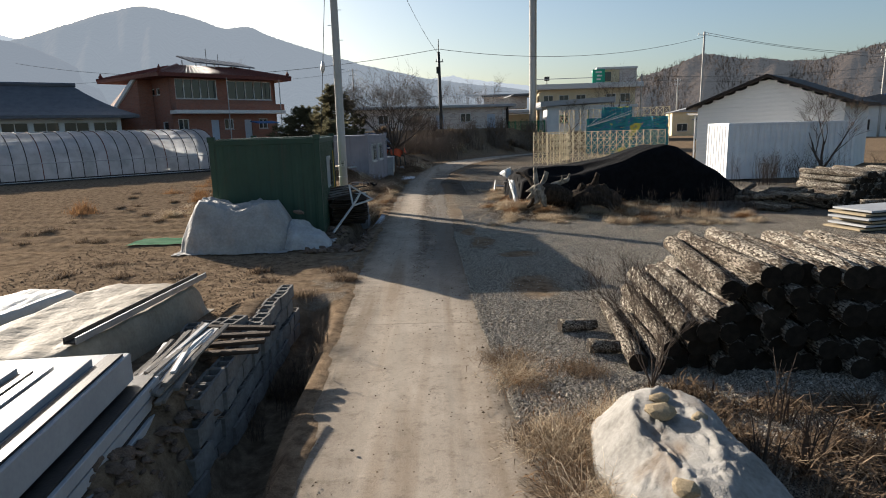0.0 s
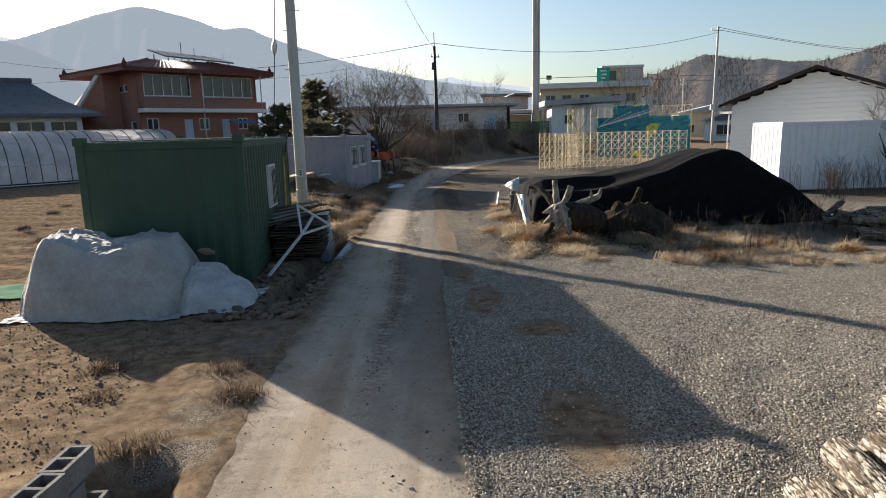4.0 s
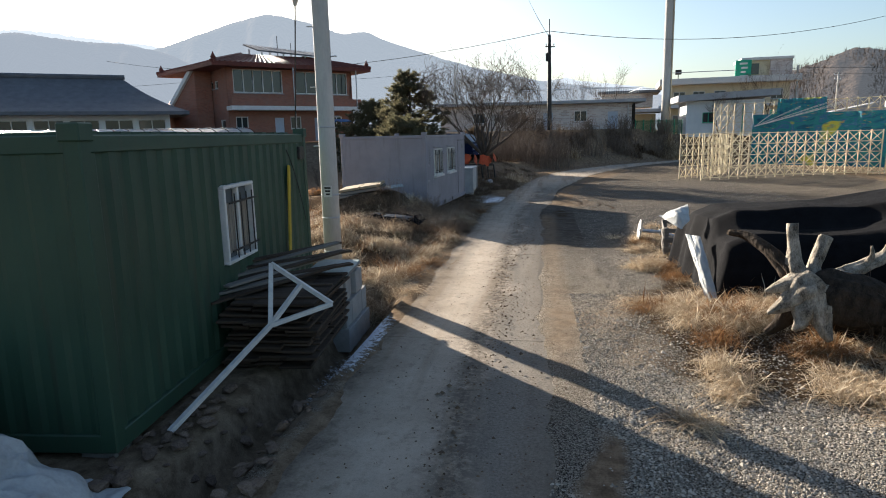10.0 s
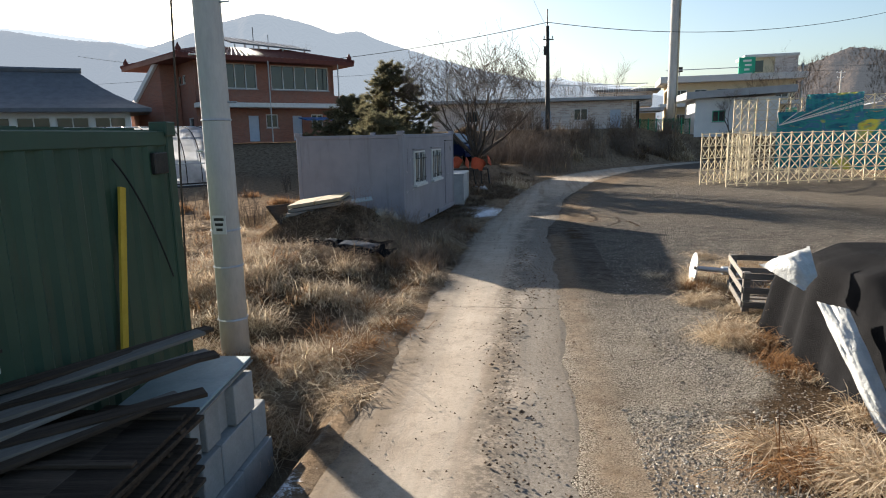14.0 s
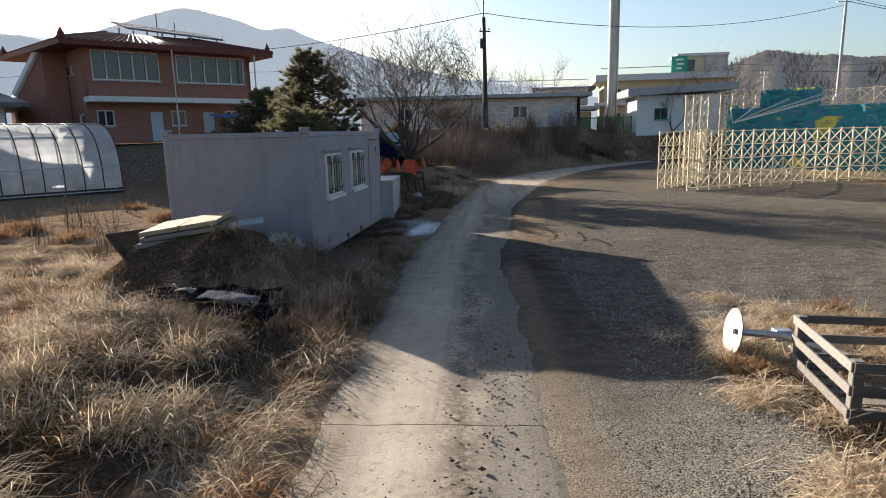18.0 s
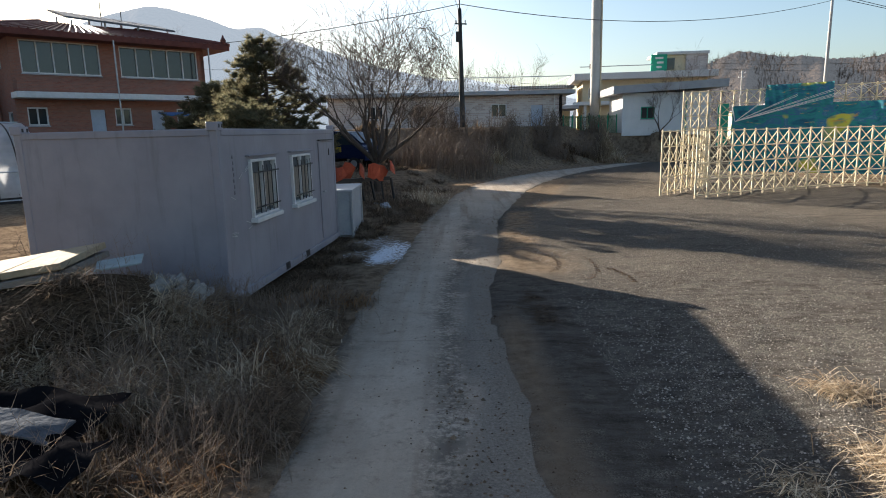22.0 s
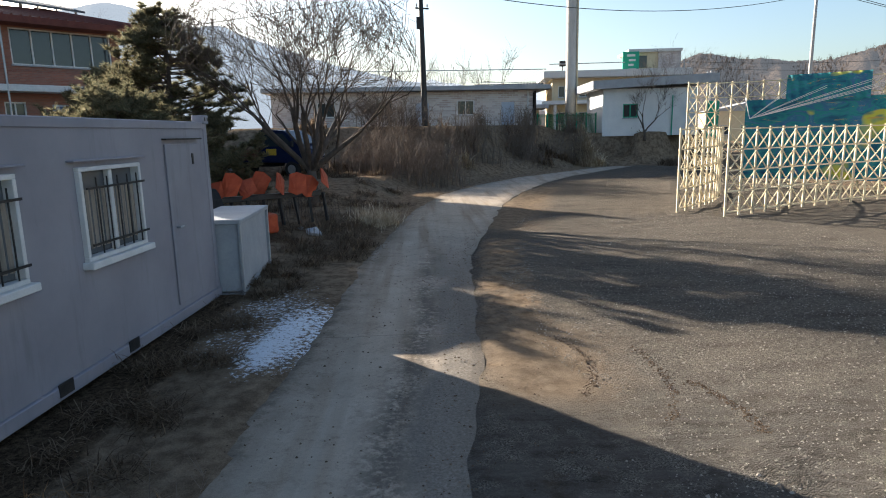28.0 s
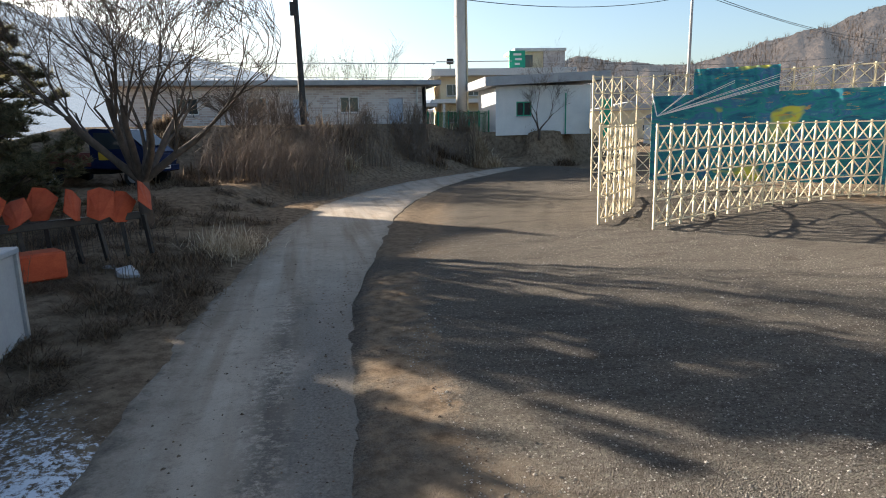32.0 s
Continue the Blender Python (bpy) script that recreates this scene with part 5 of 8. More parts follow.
def white_hut():
    """Small white hut with an overhanging slab roof."""
    c = thing("hut", pose(12.1, 71.3, 1.85, 0, 0, -3), "small white rendered hut with overhanging grey roof", "hut")
    L, D, H = 6.3, 5.0, 3.1
    holes = [(1.35, 2.35, 1.2, 2.1)]
    part("wall", wall_with_openings(L, H, holes), MAT["plaster"], c)
    house_window(c, *holes[0], 2, frame=MAT["sign_green"])
    part("wall", Geo().box((0.1, D / 2, H / 2), (0.2, D - 0.4, H)), MAT["plaster"], c)
    part("wall", Geo().box((L - 0.1, D / 2, H / 2), (0.2, D - 0.4, H)), MAT["plaster"], c)
    part("wall", Geo().box((L / 2, D - 0.1, H / 2), (L, 0.2, H)), MAT["plaster"], c)
    part("side_window", Geo().box((L + 0.01, 1.6, 1.9), (0.04, 0.8, 0.9)), MAT["glass"], c)
    g = Geo()
    g.prism([(-0.8, H - 0.05), (L + 1.1, H + 0.3), (L + 1.1, H + 0.85), (-0.8, H + 0.5)], -0.6, D + 0.6)
    part("roof", g, MAT["roof_grey"], c, "sloping grey slab roof")
    part("pipe", Geo().tube([(4.6, -0.1, 0), (4.6, -0.1, 2.6)], 0.04, 6), MAT["sign_green"], c)


white_hut()


def green_fence():
    c = thing("mesh_fence", pose(7.3, 72.5, 1.9, 0, 0, 0), "green mesh fence between the houses", "fence")
    for i in range(8):
        part("post", Geo().tube([(i * 0.68, 0.2, 0), (i * 0.68, 0.2, 1.6)], 0.035, 6), MAT["sign_green"], c)
    for i in range(7):
        panel = part("rail", Geo().box((i * 0.68 + 0.34, 0.2, 1.4), (0.64, 0.02, 0.03)), MAT["green_mesh"], c)
        for k in range(8):
            part("slat", Geo().box((i * 0.68 + 0.06 + k * 0.08, 0.2, 0.8), (0.045, 0.012, 1.45)), MAT["green_mesh"], panel)
    d = thing("mesh_fence", pose(19.0, 70.0, 0.9, 0, 0, 20), "tall green mesh panel beside the hut", "fence")
    part("panel", Geo().box((0, 0, 1.6), (1.0, 0.03, 3.0)), MAT["sign_green"], d)
    part("post", Geo().tube([(-0.52, 0, 0), (-0.52, 0, 3.2)], 0.04, 6), MAT["metal_grey"], d)


green_fence()


def far_villa():
    """Cream two-storey building with flat roofs and a tower, behind the hut."""
    c = thing("building", pose(17.6, 116.0, 2.0, 0, 0, -6), "cream two-storey building with flat white roofs and stair tower", "building")
    def block(x, y, z, w, d, h, mat):
        part("wall", Geo().box((x + w / 2, y + d / 2, z + h / 2), (w, d, h)), mat, c)
    block(0.6, 0, 0, 17, 10, 7.3, MAT["cream_wall"])
    part("roof_edge", Geo().box((9, 4.5, 7.65), (19.5, 12, 0.9), bev=0.04), MAT["white_paint"], c, "white flat roof edge")
    part("roof_edge", Geo().box((8.5, -0.9, 3.95), (18.5, 2.6, 0.5), bev=0.04), MAT["white_paint"], c)
    block(11.6, 2, 7.3, 6.0, 6, 3.3, MAT["cream_wall"])
    part("tower_roof", Geo().box((14.6, 5, 10.75), (7.2, 7.2, 0.4), bev=0.04), MAT["white_paint"], c)
    part("tower_side", Geo().box((16.6, 2.2, 8.9), (3.0, 1.0, 3.3)), MAT["brick_beige"], c)
    for x in (1.4, 4.2, 7.2, 12.5, 15.0):
        for z in (1.2, 4.7):
            house_window(c, x, x + 1.7, z, z + 1.5, 2, m=pose(0, -0.16, 0))
    part("tower_window", Geo().box((13.0, 1.95, 9.3), (1.2, 0.1, 1.6)), MAT["glass"], c)
    s = part("sign_board", Geo().box((11.3, 1.3, 8.5), (2.2, 0.3, 4.2), bev=0.03), MAT["sign_green"], c, "tall green sign board")
    for i in range(6):
        part("lettering_bar", Geo().box((11.3 + 0.15 * (i % 2), 1.13, 10.1 - i * 0.62), (1.1 - 0.2 * (i % 3), 0.02, 0.28)), MAT["white_paint"], s)
    for x in (0.8, 17.0):
        part("pillar", Geo().tube([(x, -1.8, 0), (x, -1.8, 3.7)], 0.2, 8), MAT["white_paint"], c)
    part("rail", Geo().tube([(0, -1.2, 9.0), (10, -1.2, 9.0)], 0.06, 5), MAT["metal_grey"], c)
    part("roof_lamp", Geo().box((2.0, 0.5, 9.2), (0.9, 0.5, 0.7), bev=0.05), MAT["metal_dark"], c)
    part("lamp_post", Geo().tube([(2.0, 0.5, 8.1), (2.0, 0.5, 9.0)], 0.07, 6), MAT["metal_dark"], c)
    # lower wing with carport towards the pole
    block(-9.5, 2, 0, 8.5, 8, 3.1, MAT["cream_wall"])
    part("carport_roof", Geo().box((-5.4, 2.0, 3.5), (10.5, 9.5, 0.5), bev=0.04), MAT["roof_grey"], c)
    block(-9.5, 3, 4.2, 8.0, 7, 2.2, MAT["brick_beige"])
    part("upper_roof", Geo().box((-5.2, 5.5, 6.6), (9.5, 8.5, 0.4), bev=0.04), MAT["tile_grey"], c)


far_villa()


def gable_shed():
    """White clad shed, its gable end towards the yard."""
    c = thing("shed", pose(15.6, 38.29, 0, 0, 0, -42), "white clapboard shed with dark gable trim", "shed")
    W, D, H, P = 7.6, 7.5, 3.55, 5.0
    g = Geo()
    g.prism([(0, 0), (W, 0), (W, H), (W / 2, P), (0, H)], 0, D)
    part("wall", g, MAT["plaster"], c)
    me = Geo().box((0, -0.016, 0), (1, 0.032, 0.225)).data("board", MAT["plaster"])
    n = int(P / 0.235)
    for i in range(n):
        z = 0.12 + i * 0.235
        half = W / 2 if z < H else W / 2 * (P - z) / (P - H)
        if half > 0.2:
            b = part("board", me, None, c, at=pose(W / 2, 0.0, z, -5.0, 0, 0) @ Matrix.Diagonal((2 * half, 1, 1, 1)))
    for s in (-1, 1):
        g = Geo()
        x0, x1 = W / 2, W / 2 + s * (W / 2 + 0.55)
        z0, z1 = P + 0.12, H - (P - H) / (W / 2) * 0.55 + 0.12
        g.add([(x0, -0.45, z0), (x1, -0.45, z1), (x1, D + 0.3, z1), (x0, D + 0.3, z0), (x0, -0.45, z0 + 0.16), (x1, -0.45, z1 + 0.16), (x1, D + 0.3, z1 + 0.16), (x0, D + 0.3, z0 + 0.16)],
              [(0, 3, 2, 1), (4, 5, 6, 7), (0, 1, 5, 4), (1, 2, 6, 5), (2, 3, 7, 6), (3, 0, 4, 7)])
        part("roof", g, MAT["black_trim"], c, "dark sheet roof slope")
    part("gutter", Geo().tube([(-0.5, -0.4, 3.25), (-0.5, D, 3.25)], 0.07, 6), MAT["white_paint"], c)
    part("downpipe", Geo().tube([(-0.1, -0.1, 3.2), (-0.1, -0.1, 0.1)], 0.05, 6), MAT["white_paint"], c)


gable_shed()


def white_container():
    c = thing("shipping_container", pose(13.5, 29.5, 0.05, 0, 0, 1.5), "white corrugated container with shaded long side", "container")
    L, W, H = 6.05, 2.15, 2.6
    for nm, a, b, inn in (("side_wall", (0.1, 0), (L - 0.1, 0), (0, 1)), ("side_wall", (0.1, W), (L - 0.1, W), (0, -1)), ("end_wall", (0, 0.1), (0, W - 0.1), (1, 0)), ("end_wall", (L, 0.1), (L, W - 0.1), (-1, 0))):
        g = Geo()
        sheet_wall(g, a, b, 0.1, H - 0.1, inn)
        part(nm, g, MAT["steel_white"], c)
    for x in (0.05, L - 0.05):
        for y in (0.05, W - 0.05):
            part("corner_post", Geo().box((x, y, H / 2), (0.12, 0.12, H), bev=0.01), MAT["steel_white"], c)
    for y in (0.03, W - 0.03):
        part("top_rail", Geo().box((L / 2, y, H - 0.05), (L - 0.2, 0.08, 0.1)), MAT["steel_white"], c)
        part("bottom_rail", Geo().box((L / 2, y, 0.06), (L - 0.2, 0.08, 0.12)), MAT["steel_white"], c)
    for x in (0.03, L - 0.03):
        part("top_rail", Geo().box((x, W / 2, H - 0.05), (0.08, W - 0.2, 0.1)), MAT["steel_white"], c)
        part("bottom_rail", Geo().box((x, W / 2, 0.06), (0.08, W - 0.2, 0.12)), MAT["steel_white"], c)
    part("roof", Geo().box((L / 2, W / 2, H - 0.01), (L - 0.1, W - 0.1, 0.04)), MAT["steel_white"], c)


white_container()


def far_sheds():
    """Roadside sheds and a storage yard far to the right."""
    for x, y, w, d, h, rz, mat, roof, lab in ((66, 96, 16, 9, 4.5, -30, "plaster", "tile_grey", "far grey-roofed roadside workshop"), (92, 128, 22, 12, 6, -30, "plaster", "blue_paint", "far workshop with blue roof"), (46, 104, 7, 5, 3.2, -15, "plaster", "tile_grey", "small far white building"), (58, 140, 14, 8, 5, -10, "cream_wall", "roof_grey", "far cream roadside building")):
        c = thing("workshop", pose(x, y, -0.05, 0, 0, rz), lab, "building")
        part("wall", Geo().box((0, 0, h / 2), (w, d, h)), MAT[mat], c)
        g = Geo().prism([(-w / 2 - 0.6, h), (w / 2 + 0.6, h), (0, h + 1.6)], -d / 2 - 0.5, d / 2 + 0.5)
        part("roof", g, MAT[roof], c)
        for i in range(int(w // 4)):
            house_window(c, -w / 2 + 1 + i * 4, -w / 2 + 3.2 + i * 4, 1.0, 2.6, 2, m=pose(0, -d / 2 - 0.14, 0))


far_sheds()


# ---- poles and wires ----
def tapered_pole(name, x, y, z0, h, r0, r1, mat, label, lean=(0, 0), cat="utility pole", group="utility poles"):
    c = thing(name, pose(x, y, z0), label, cat, group)
    g = Geo().tube([(lean[0] * h * i / 6, lean[1] * h * i / 6, h * i / 6) for i in range(7)], [r0 + (r1 - r0) * i / 6 for i in range(7)], 16)
    part("shaft", g, mat, c, smooth=True)
    return c


def cross_arm(c, z, w, rz, mat="metal_grey", pins=3):
    m = pose(0, 0, z, 0, 0, rz)
    a = part("cross_arm", Geo().box((0, 0.12, 0), (w, 0.09, 0.09), bev=0.01), MAT[mat], c, at=m)
    for i in range(pins):
        x = -w / 2 + 0.1 + (w - 0.2) * i / max(1, pins - 1)
        part("insulator", Geo().tube([(x, 0.12, 0.04), (x, 0.12, 0.1), (x, 0.12, 0.12), (x, 0.12, 0.26)], [0.025, 0.025, 0.06, 0.045], 8), MAT["white_paint"], a)


near_pole = tapered_pole("utility_pole", -3.56, 22.75, 0.0, 13.5, 0.158, 0.10, MAT["concrete"], "round concrete utility pole beside the green container", (0.0005, 0.0))
g = Geo()
g.box((0.02, -0.157, 1.62), (0.15, 0.012, 0.2))
plate = part("notice", g, MAT["white_paint"], near_pole, "small white notice with dark marks")
for i in range(3):
    part("writing_bar", Geo().box((0.02, -0.165, 1.68 - i * 0.055), (0.11 - 0.02 * i, 0.006, 0.03)), MAT["metal_dark"], plate)
for i in range(10):
    part("step_bolt", Geo().tube([((0.13 if i % 2 else -0.13), 0, 2.4 + i * 0.5), ((0.25 if i % 2 else -0.25), 0, 2.4 + i * 0.5)], 0.011, 5), MAT["metal_grey"], near_pole)
g = Geo()
for z in (0.55, 1.15, 1.55, 2.72, 5.9, 8.6):
    g.tube([((0.16 - 0.004 * z) * math.cos(a), (0.16 - 0.004 * z) * math.sin(a), z) for a in np.linspace(0, 2 * math.pi, 13)], 0.012, 4)
part("band", g, MAT["metal_grey"], near_pole)
stay = thing("stay_wire", pose(0, 0, 0), "thin stay wire with round insulator above the container", "wire")
p0, p1 = Vector((-3.66, 22.7, 9.6)), Vector((-4.65, 23.6, 0.15))
part("strand", Geo().tube([p0.lerp(p1, i / 8) for i in range(9)], 0.012, 5), MAT["metal_dark"], stay)
part("insulator", Geo().tube([p0.lerp(p1, 0.46), p0.lerp(p1, 0.475), p0.lerp(p1, 0.49), p0.lerp(p1, 0.505)], [0.03, 0.075, 0.075, 0.03], 8), MAT["metal_grey"], stay)

mid_pole = tapered_pole("utility_pole", 0.2, 69.6, 1.6, 9.3, 0.21, 0.14, MAT["metal_dark"], "dark weathered utility pole on the bank", (-0.012, 0))
part("spike", Geo().tube([(-0.11, 0, 9.2), (-0.12, 0, 10.6)], 0.05, 6), MAT["metal_dark"], mid_pole)
part("box", Geo().box((-0.25, -0.1, 7.4), (0.3, 0.25, 0.7), bev=0.02), MAT["metal_dark"], mid_pole)
cross_arm(mid_pole, 8.3, 0.9, 20, "metal_dark", 2)
big_pole = tapered_pole("mast", 11.3, 76.9, 1.9, 24.0, 0.42, 0.36, MAT["concrete"], "tall thick pale lighting mast", (-0.002, 0), "mast", "")
for i in range(7):
    part("collar", Geo().tube([(-0.002 * i * 3, 0, 1.5 + i * 3.3), (-0.002 * i * 3, 0, 1.6 + i * 3.3)], 0.45 - 0.006 * i, 16), MAT["concrete"], big_pole)
part("conduit", Geo().tube([(0.36, -0.3, 0), (0.34, -0.28, 23)], 0.06, 6), MAT["cream_wall"], big_pole)
far_pole = tapered_pole("utility_pole", 35.5, 86.4, -0.05, 14.6, 0.19, 0.12, MAT["concrete"], "far concrete utility pole with cross arms", (0.004, 0))
cross_arm(far_pole, 14.2, 1.6, 10)
part("box", Geo().box((-0.25, -0.2, 4.8), (0.5, 0.3, 0.7), bev=0.02), MAT["white_paint"], far_pole)
for x, y, h in ((56, 150, 13), (64, 92, 12.5), (76, 92, 14), (88, 110, 13), (38, 120, 12), (-17, 128, 13), (-52, 118, 12), (112, 120, 13)):
    p = tapered_pole("utility_pole", x, y, -0.1 if x > 0 else 2.0, h, 0.19, 0.12, MAT["concrete"], "far concrete utility pole with cross arms")
    cross_arm(p, h - 0.4, 1.8, 15)
    cross_arm(p, h - 1.3, 1.4, 15)


def wire(p0, p1, sag, r=0.014):
    p0, p1 = Vector(p0), Vector(p1)
    pts = [p0.lerp(p1, i / 24) - Vector((0, 0, sag * 4 * (i / 24) * (1 - i / 24))) for i in range(25)]
    return Geo().tube(pts, r, 4)


overhead = thing("power_line", Matrix(), "thin dark overhead power lines between the poles", "wire")
for a, b, s, r in (((0.1, 69.6, 11.2), (35.5, 86.4, 13.85), 1.5, 0.03), ((0.1, 69.6, 11.2), (-60, 92, 13.5), 2.2, 0.03), ((35.5, 86.4, 14.5), (88, 110, 13.5), 1.3, 0.03), ((35.5, 86.4, 14.2), (112, 120, 13.0), 1.6, 0.03), ((-3.60, 22.75, 13.2), (0.05, 69.6, 10.8), 0.9, 0.009), ((-3.52, 22.75, 13.3), (0.15, 69.6, 10.6), 1.0, 0.009),
                    ((38, 120, 11.6), (88, 110, 12.4), 1.2, 0.03), ((38, 120, 10.8), (112, 120, 12.0), 1.4, 0.03), ((38, 120, 11.6), (10, 128, 10), 1.2, 0.03), ((-17, 128, 14.6), (-52, 118, 13.6), 1.4, 0.03), ((-17, 128, 13.8), (-4, 76, 6.0), 0.8, 0.025), ((-17, 128, 14.4), (-3, 76, 6.3), 0.8, 0.025), ((-17, 128, 13.2), (-5, 76, 5.8), 0.8, 0.025), ((-52, 118, 13.6), (-110, 105, 13), 1.5, 0.03)):
    part("conductor", wire(a, b, s, r), MAT["metal_dark"], overhead)


# ---- lattice stage of cream timber ----
def lattice_panel(name, pts, h, rows, label, bays=None, fan=0.0):
    """Lattice of posts, rails and crossed slats along a line of ground points."""
    c = thing(name, pose(*pts[0], 0), label, "lattice screen", "lattice stage screens")
    P = [Vector((x - pts[0][0], y - pts[0][1], 0)) for x, y in pts]
    seg = [(b - a).length for a, b in zip(P, P[1:])]
    tot = sum(seg)
    n = bays or max(2, round(tot / 0.55))

    def at(s):
        s = min(max(s, 0), tot)
        for a, b, l in zip(P, P[1:], seg):
            if s <= l + 1e-9:
                return a.lerp(b, s / l)
            s -= l
        return P[-1]
    unit = Geo().box((0, 0, 0.5), (1, 1, 1)).data("slat", MAT["lattice"])

    def slat(nm, a, b, w):
        d = b - a
        m = d.to_track_quat("Z", "Y").to_matrix().to_4x4()
        part(nm, unit, None, c, at=Matrix.Translation(a) @ m @ Matrix.Diagonal((w, w, d.length, 1)))
    up = Vector((0, 0, 1))
    for i in range(n + 1):
        p = at(tot * i / n)
        slat("post", p + up * 0.0, p + up * (h + 0.05), 0.046)
    for r in range(rows + 1):
        z = 0.12 + (h - 0.12) * r / rows
        for i in range(n):
            a, b = at(tot * i / n), at(tot * (i + 1) / n)
            if r < rows:
                z2 = 0.12 + (h - 0.12) * (r + 1) / rows
                off = (b - a).normalized().cross(up) * 0.036
                slat("slat", a + up * z + off, b + up * z2 + off, 0.027)
                slat("slat", a + up * z2 - off, b + up * z - off, 0.027)
        for a, b in zip(range(0, n), range(1, n + 1)):
            slat("rail", at(tot * a / n) + up * z, at(tot * b / n) + up * z, 0.036)
    return c


def arc(a, b, bulge, n):
    """Points from a to b, bowed sideways."""
    a, b = Vector((*a, 0)), Vector((*b, 0))
    s = (b - a).cross(Vector((0, 0, 1))).normalized()
    return [tuple((a.lerp(b, i / n) + s * bulge * 4 * (i / n) * (1 - i / n)).to_2d()) for i in range(n + 1)]


lattice_panel("lattice_screen", arc((6.85, 46.1), (10.5, 51.3), 0.4, 8), 2.28, 4, "low curved side screen of cream timber lattice", 12)
lattice_panel("lattice_screen", [(7.7, 45.1), (10.4, 46.5), (13.1, 47.7), (15.5, 48.3), (17.3, 48.4)], 2.28, 4, "long low front screen of cream timber lattice", 18)
back_pts = [(11.4, 53.7), (12.4, 53.3), (13.5, 52.5), (14.5, 51.7), (15.5, 50.8), (16.4, 49.9), (17.0, 49.2), (17.6, 48.5)]
lattice_panel("lattice_screen", [(10.15, 53.4), (11.4, 53.7)], 4.0, 7, "tall narrow end screen of cream timber lattice", 3)
lattice_panel("lattice_screen", back_pts, 4.0, 7, "tall curved back screen of cream timber lattice behind the banner", 15)


def cloth_strip(name, pts, z0, z1, mat, label, off=0.12, top=lambda u: 0.0):
    c = thing(name, pose(*pts[0], 0), label, "banner")
    P = [Vector((x - pts[0][0], y - pts[0][1], 0)) for x, y in pts]
    n = 60
    g = Geo()
    cols = []
    for i in range(n + 1):
        s = i / n * (len(P) - 1)
        k = min(int(s), len(P) - 2)
        p = P[k].lerp(P[k + 1], s - k)
        d = (P[k + 1] - P[k]).normalized()
        nrm = Vector((d.y, -d.x, 0))
        col = []
        for j in range(9):
            v = j / 8
            q = p + nrm * (off + 0.03 * math.sin(i * 0.9 + j * 0.5))
            col.append(g_idx(g, (q.x, q.y, z0 + (z1 + top(i / n) - z0) * v)))
        cols.append(col)
    for a, b in zip(cols, cols[1:]):
        for j in range(8):
            g.f.append((a[j], b[j], b[j + 1], a[j + 1]))
            g.mi.append(0)
    part("cloth", g, mat, c, smooth=True)
    return c


def g_idx(g, p):
    g.v.append(tuple(p))
    return len(g.v) - 1


cloth_strip("banner", back_pts[1:], 0.35, 3.3, MAT["banner"], "wide painted banner in teal, blue and yellow swirls")
cloth_strip("banner", back_pts[2:5], 3.2, 4.15, MAT["banner"], "raised middle piece of the painted banner", 0.2)
ropes = thing("rope_fan", Matrix.Translation((12.3, 52.9, 0)), "fan of thin pale ropes across the banner", "rope")
for i in range(12):
    u = i / 11
    q = Vector((*back_pts[1 + int(u * 5)], 0)) - Vector((12.3, 52.9, 0))
    part("rope", Geo().tube([(0.0, -0.1, 2.6), (q.x - 0.15, q.y - 0.2, 3.3 + 0.75 * u)], 0.012, 4), MAT["white_paint"], ropes)


# ---- cloth heaps ----
def heap(name, label, cat, mat, x0, x1, y0, y1, top, nx=60, ny=40, at=None, skirt=0.0, thick=0.02):
    """A cover laid over a heap: top(u, v) gives the height; edges reach the ground."""
    c = thing(name, at or Matrix(), label, cat)
    vs, fs = [], []
    for j in range(ny + 1):
        for i in range(nx + 1):
            u, v = i / nx, j / ny
            x, y, z = top(u, v)
            vs.append((x0 + (x1 - x0) * x, y0 + (y1 - y0) * y, z))
    for j in range(ny):
        for i in range(nx):
            a = j * (nx + 1) + i
            fs.append((a, a + 1, a + nx + 2, a + nx + 1))
    g = Geo().add(vs, fs)
    part("cover", g, mat, c, smooth=True)
    return c


def nz(x, y, s=1.0, o=0.0):
    return noise.noise(Vector((x * s + o, y * s - o, o * 0.37)))


def fold(x, y, s=1.0, o=0.0):
    """Sharp creases like those of stiff cloth."""
    return abs(nz(x, y, s, o)) + 0.5 * abs(nz(x, y, s * 2.1, o + 3.1))


def dome(u, v, p=2.6):
    a, b = abs(2 * u - 1), abs(2 * v - 1)
    return max(0.0, 1 - (a ** p + b ** p) ** (1.0 / p))


def pleat(a, b, o):
    """Long narrow folds across a, wandering along b."""
    w = a * 7.0 + 1.6 * nz(a, b, 2.2, o)
    k = abs((w % 1.0) * 2 - 1)
    return (1 - k) ** 2.2 * (0.4 + nz(a, b, 3.1, o + 4) + 0.4) - 0.15


def white_cover(u, v):
    d = min(1.0, dome(u, v, 3.4) * 3.0)
    z = d ** 0.5 * (1.09 + 0.16 * nz(u, v, 3.0, 1.7) + 0.05 * math.sin(u * 9.0))
    z += (0.09 * (fold(u * 1.9, v * 1.1, 2.0, 4.0) - 0.4) + 0.05 * (fold(u * 2.2 + v, v * 1.1, 3.6, 7.0) - 0.35) + 0.035 * (fold(u * 2.2, v * 1.3, 9.0, 2.0) - 0.35)) * d ** 0.7
    z += pleat(u * 1.3 + 0.35 * v, v, 1.0) * 0.035 * d ** 1.5
    return u + 0.02 * nz(u * 6, v * 6, 1, 8), v + 0.08 * nz(u, v, 6, 2), max(0.012 + 0.035 * abs(nz(u * 14, v * 14)), z)


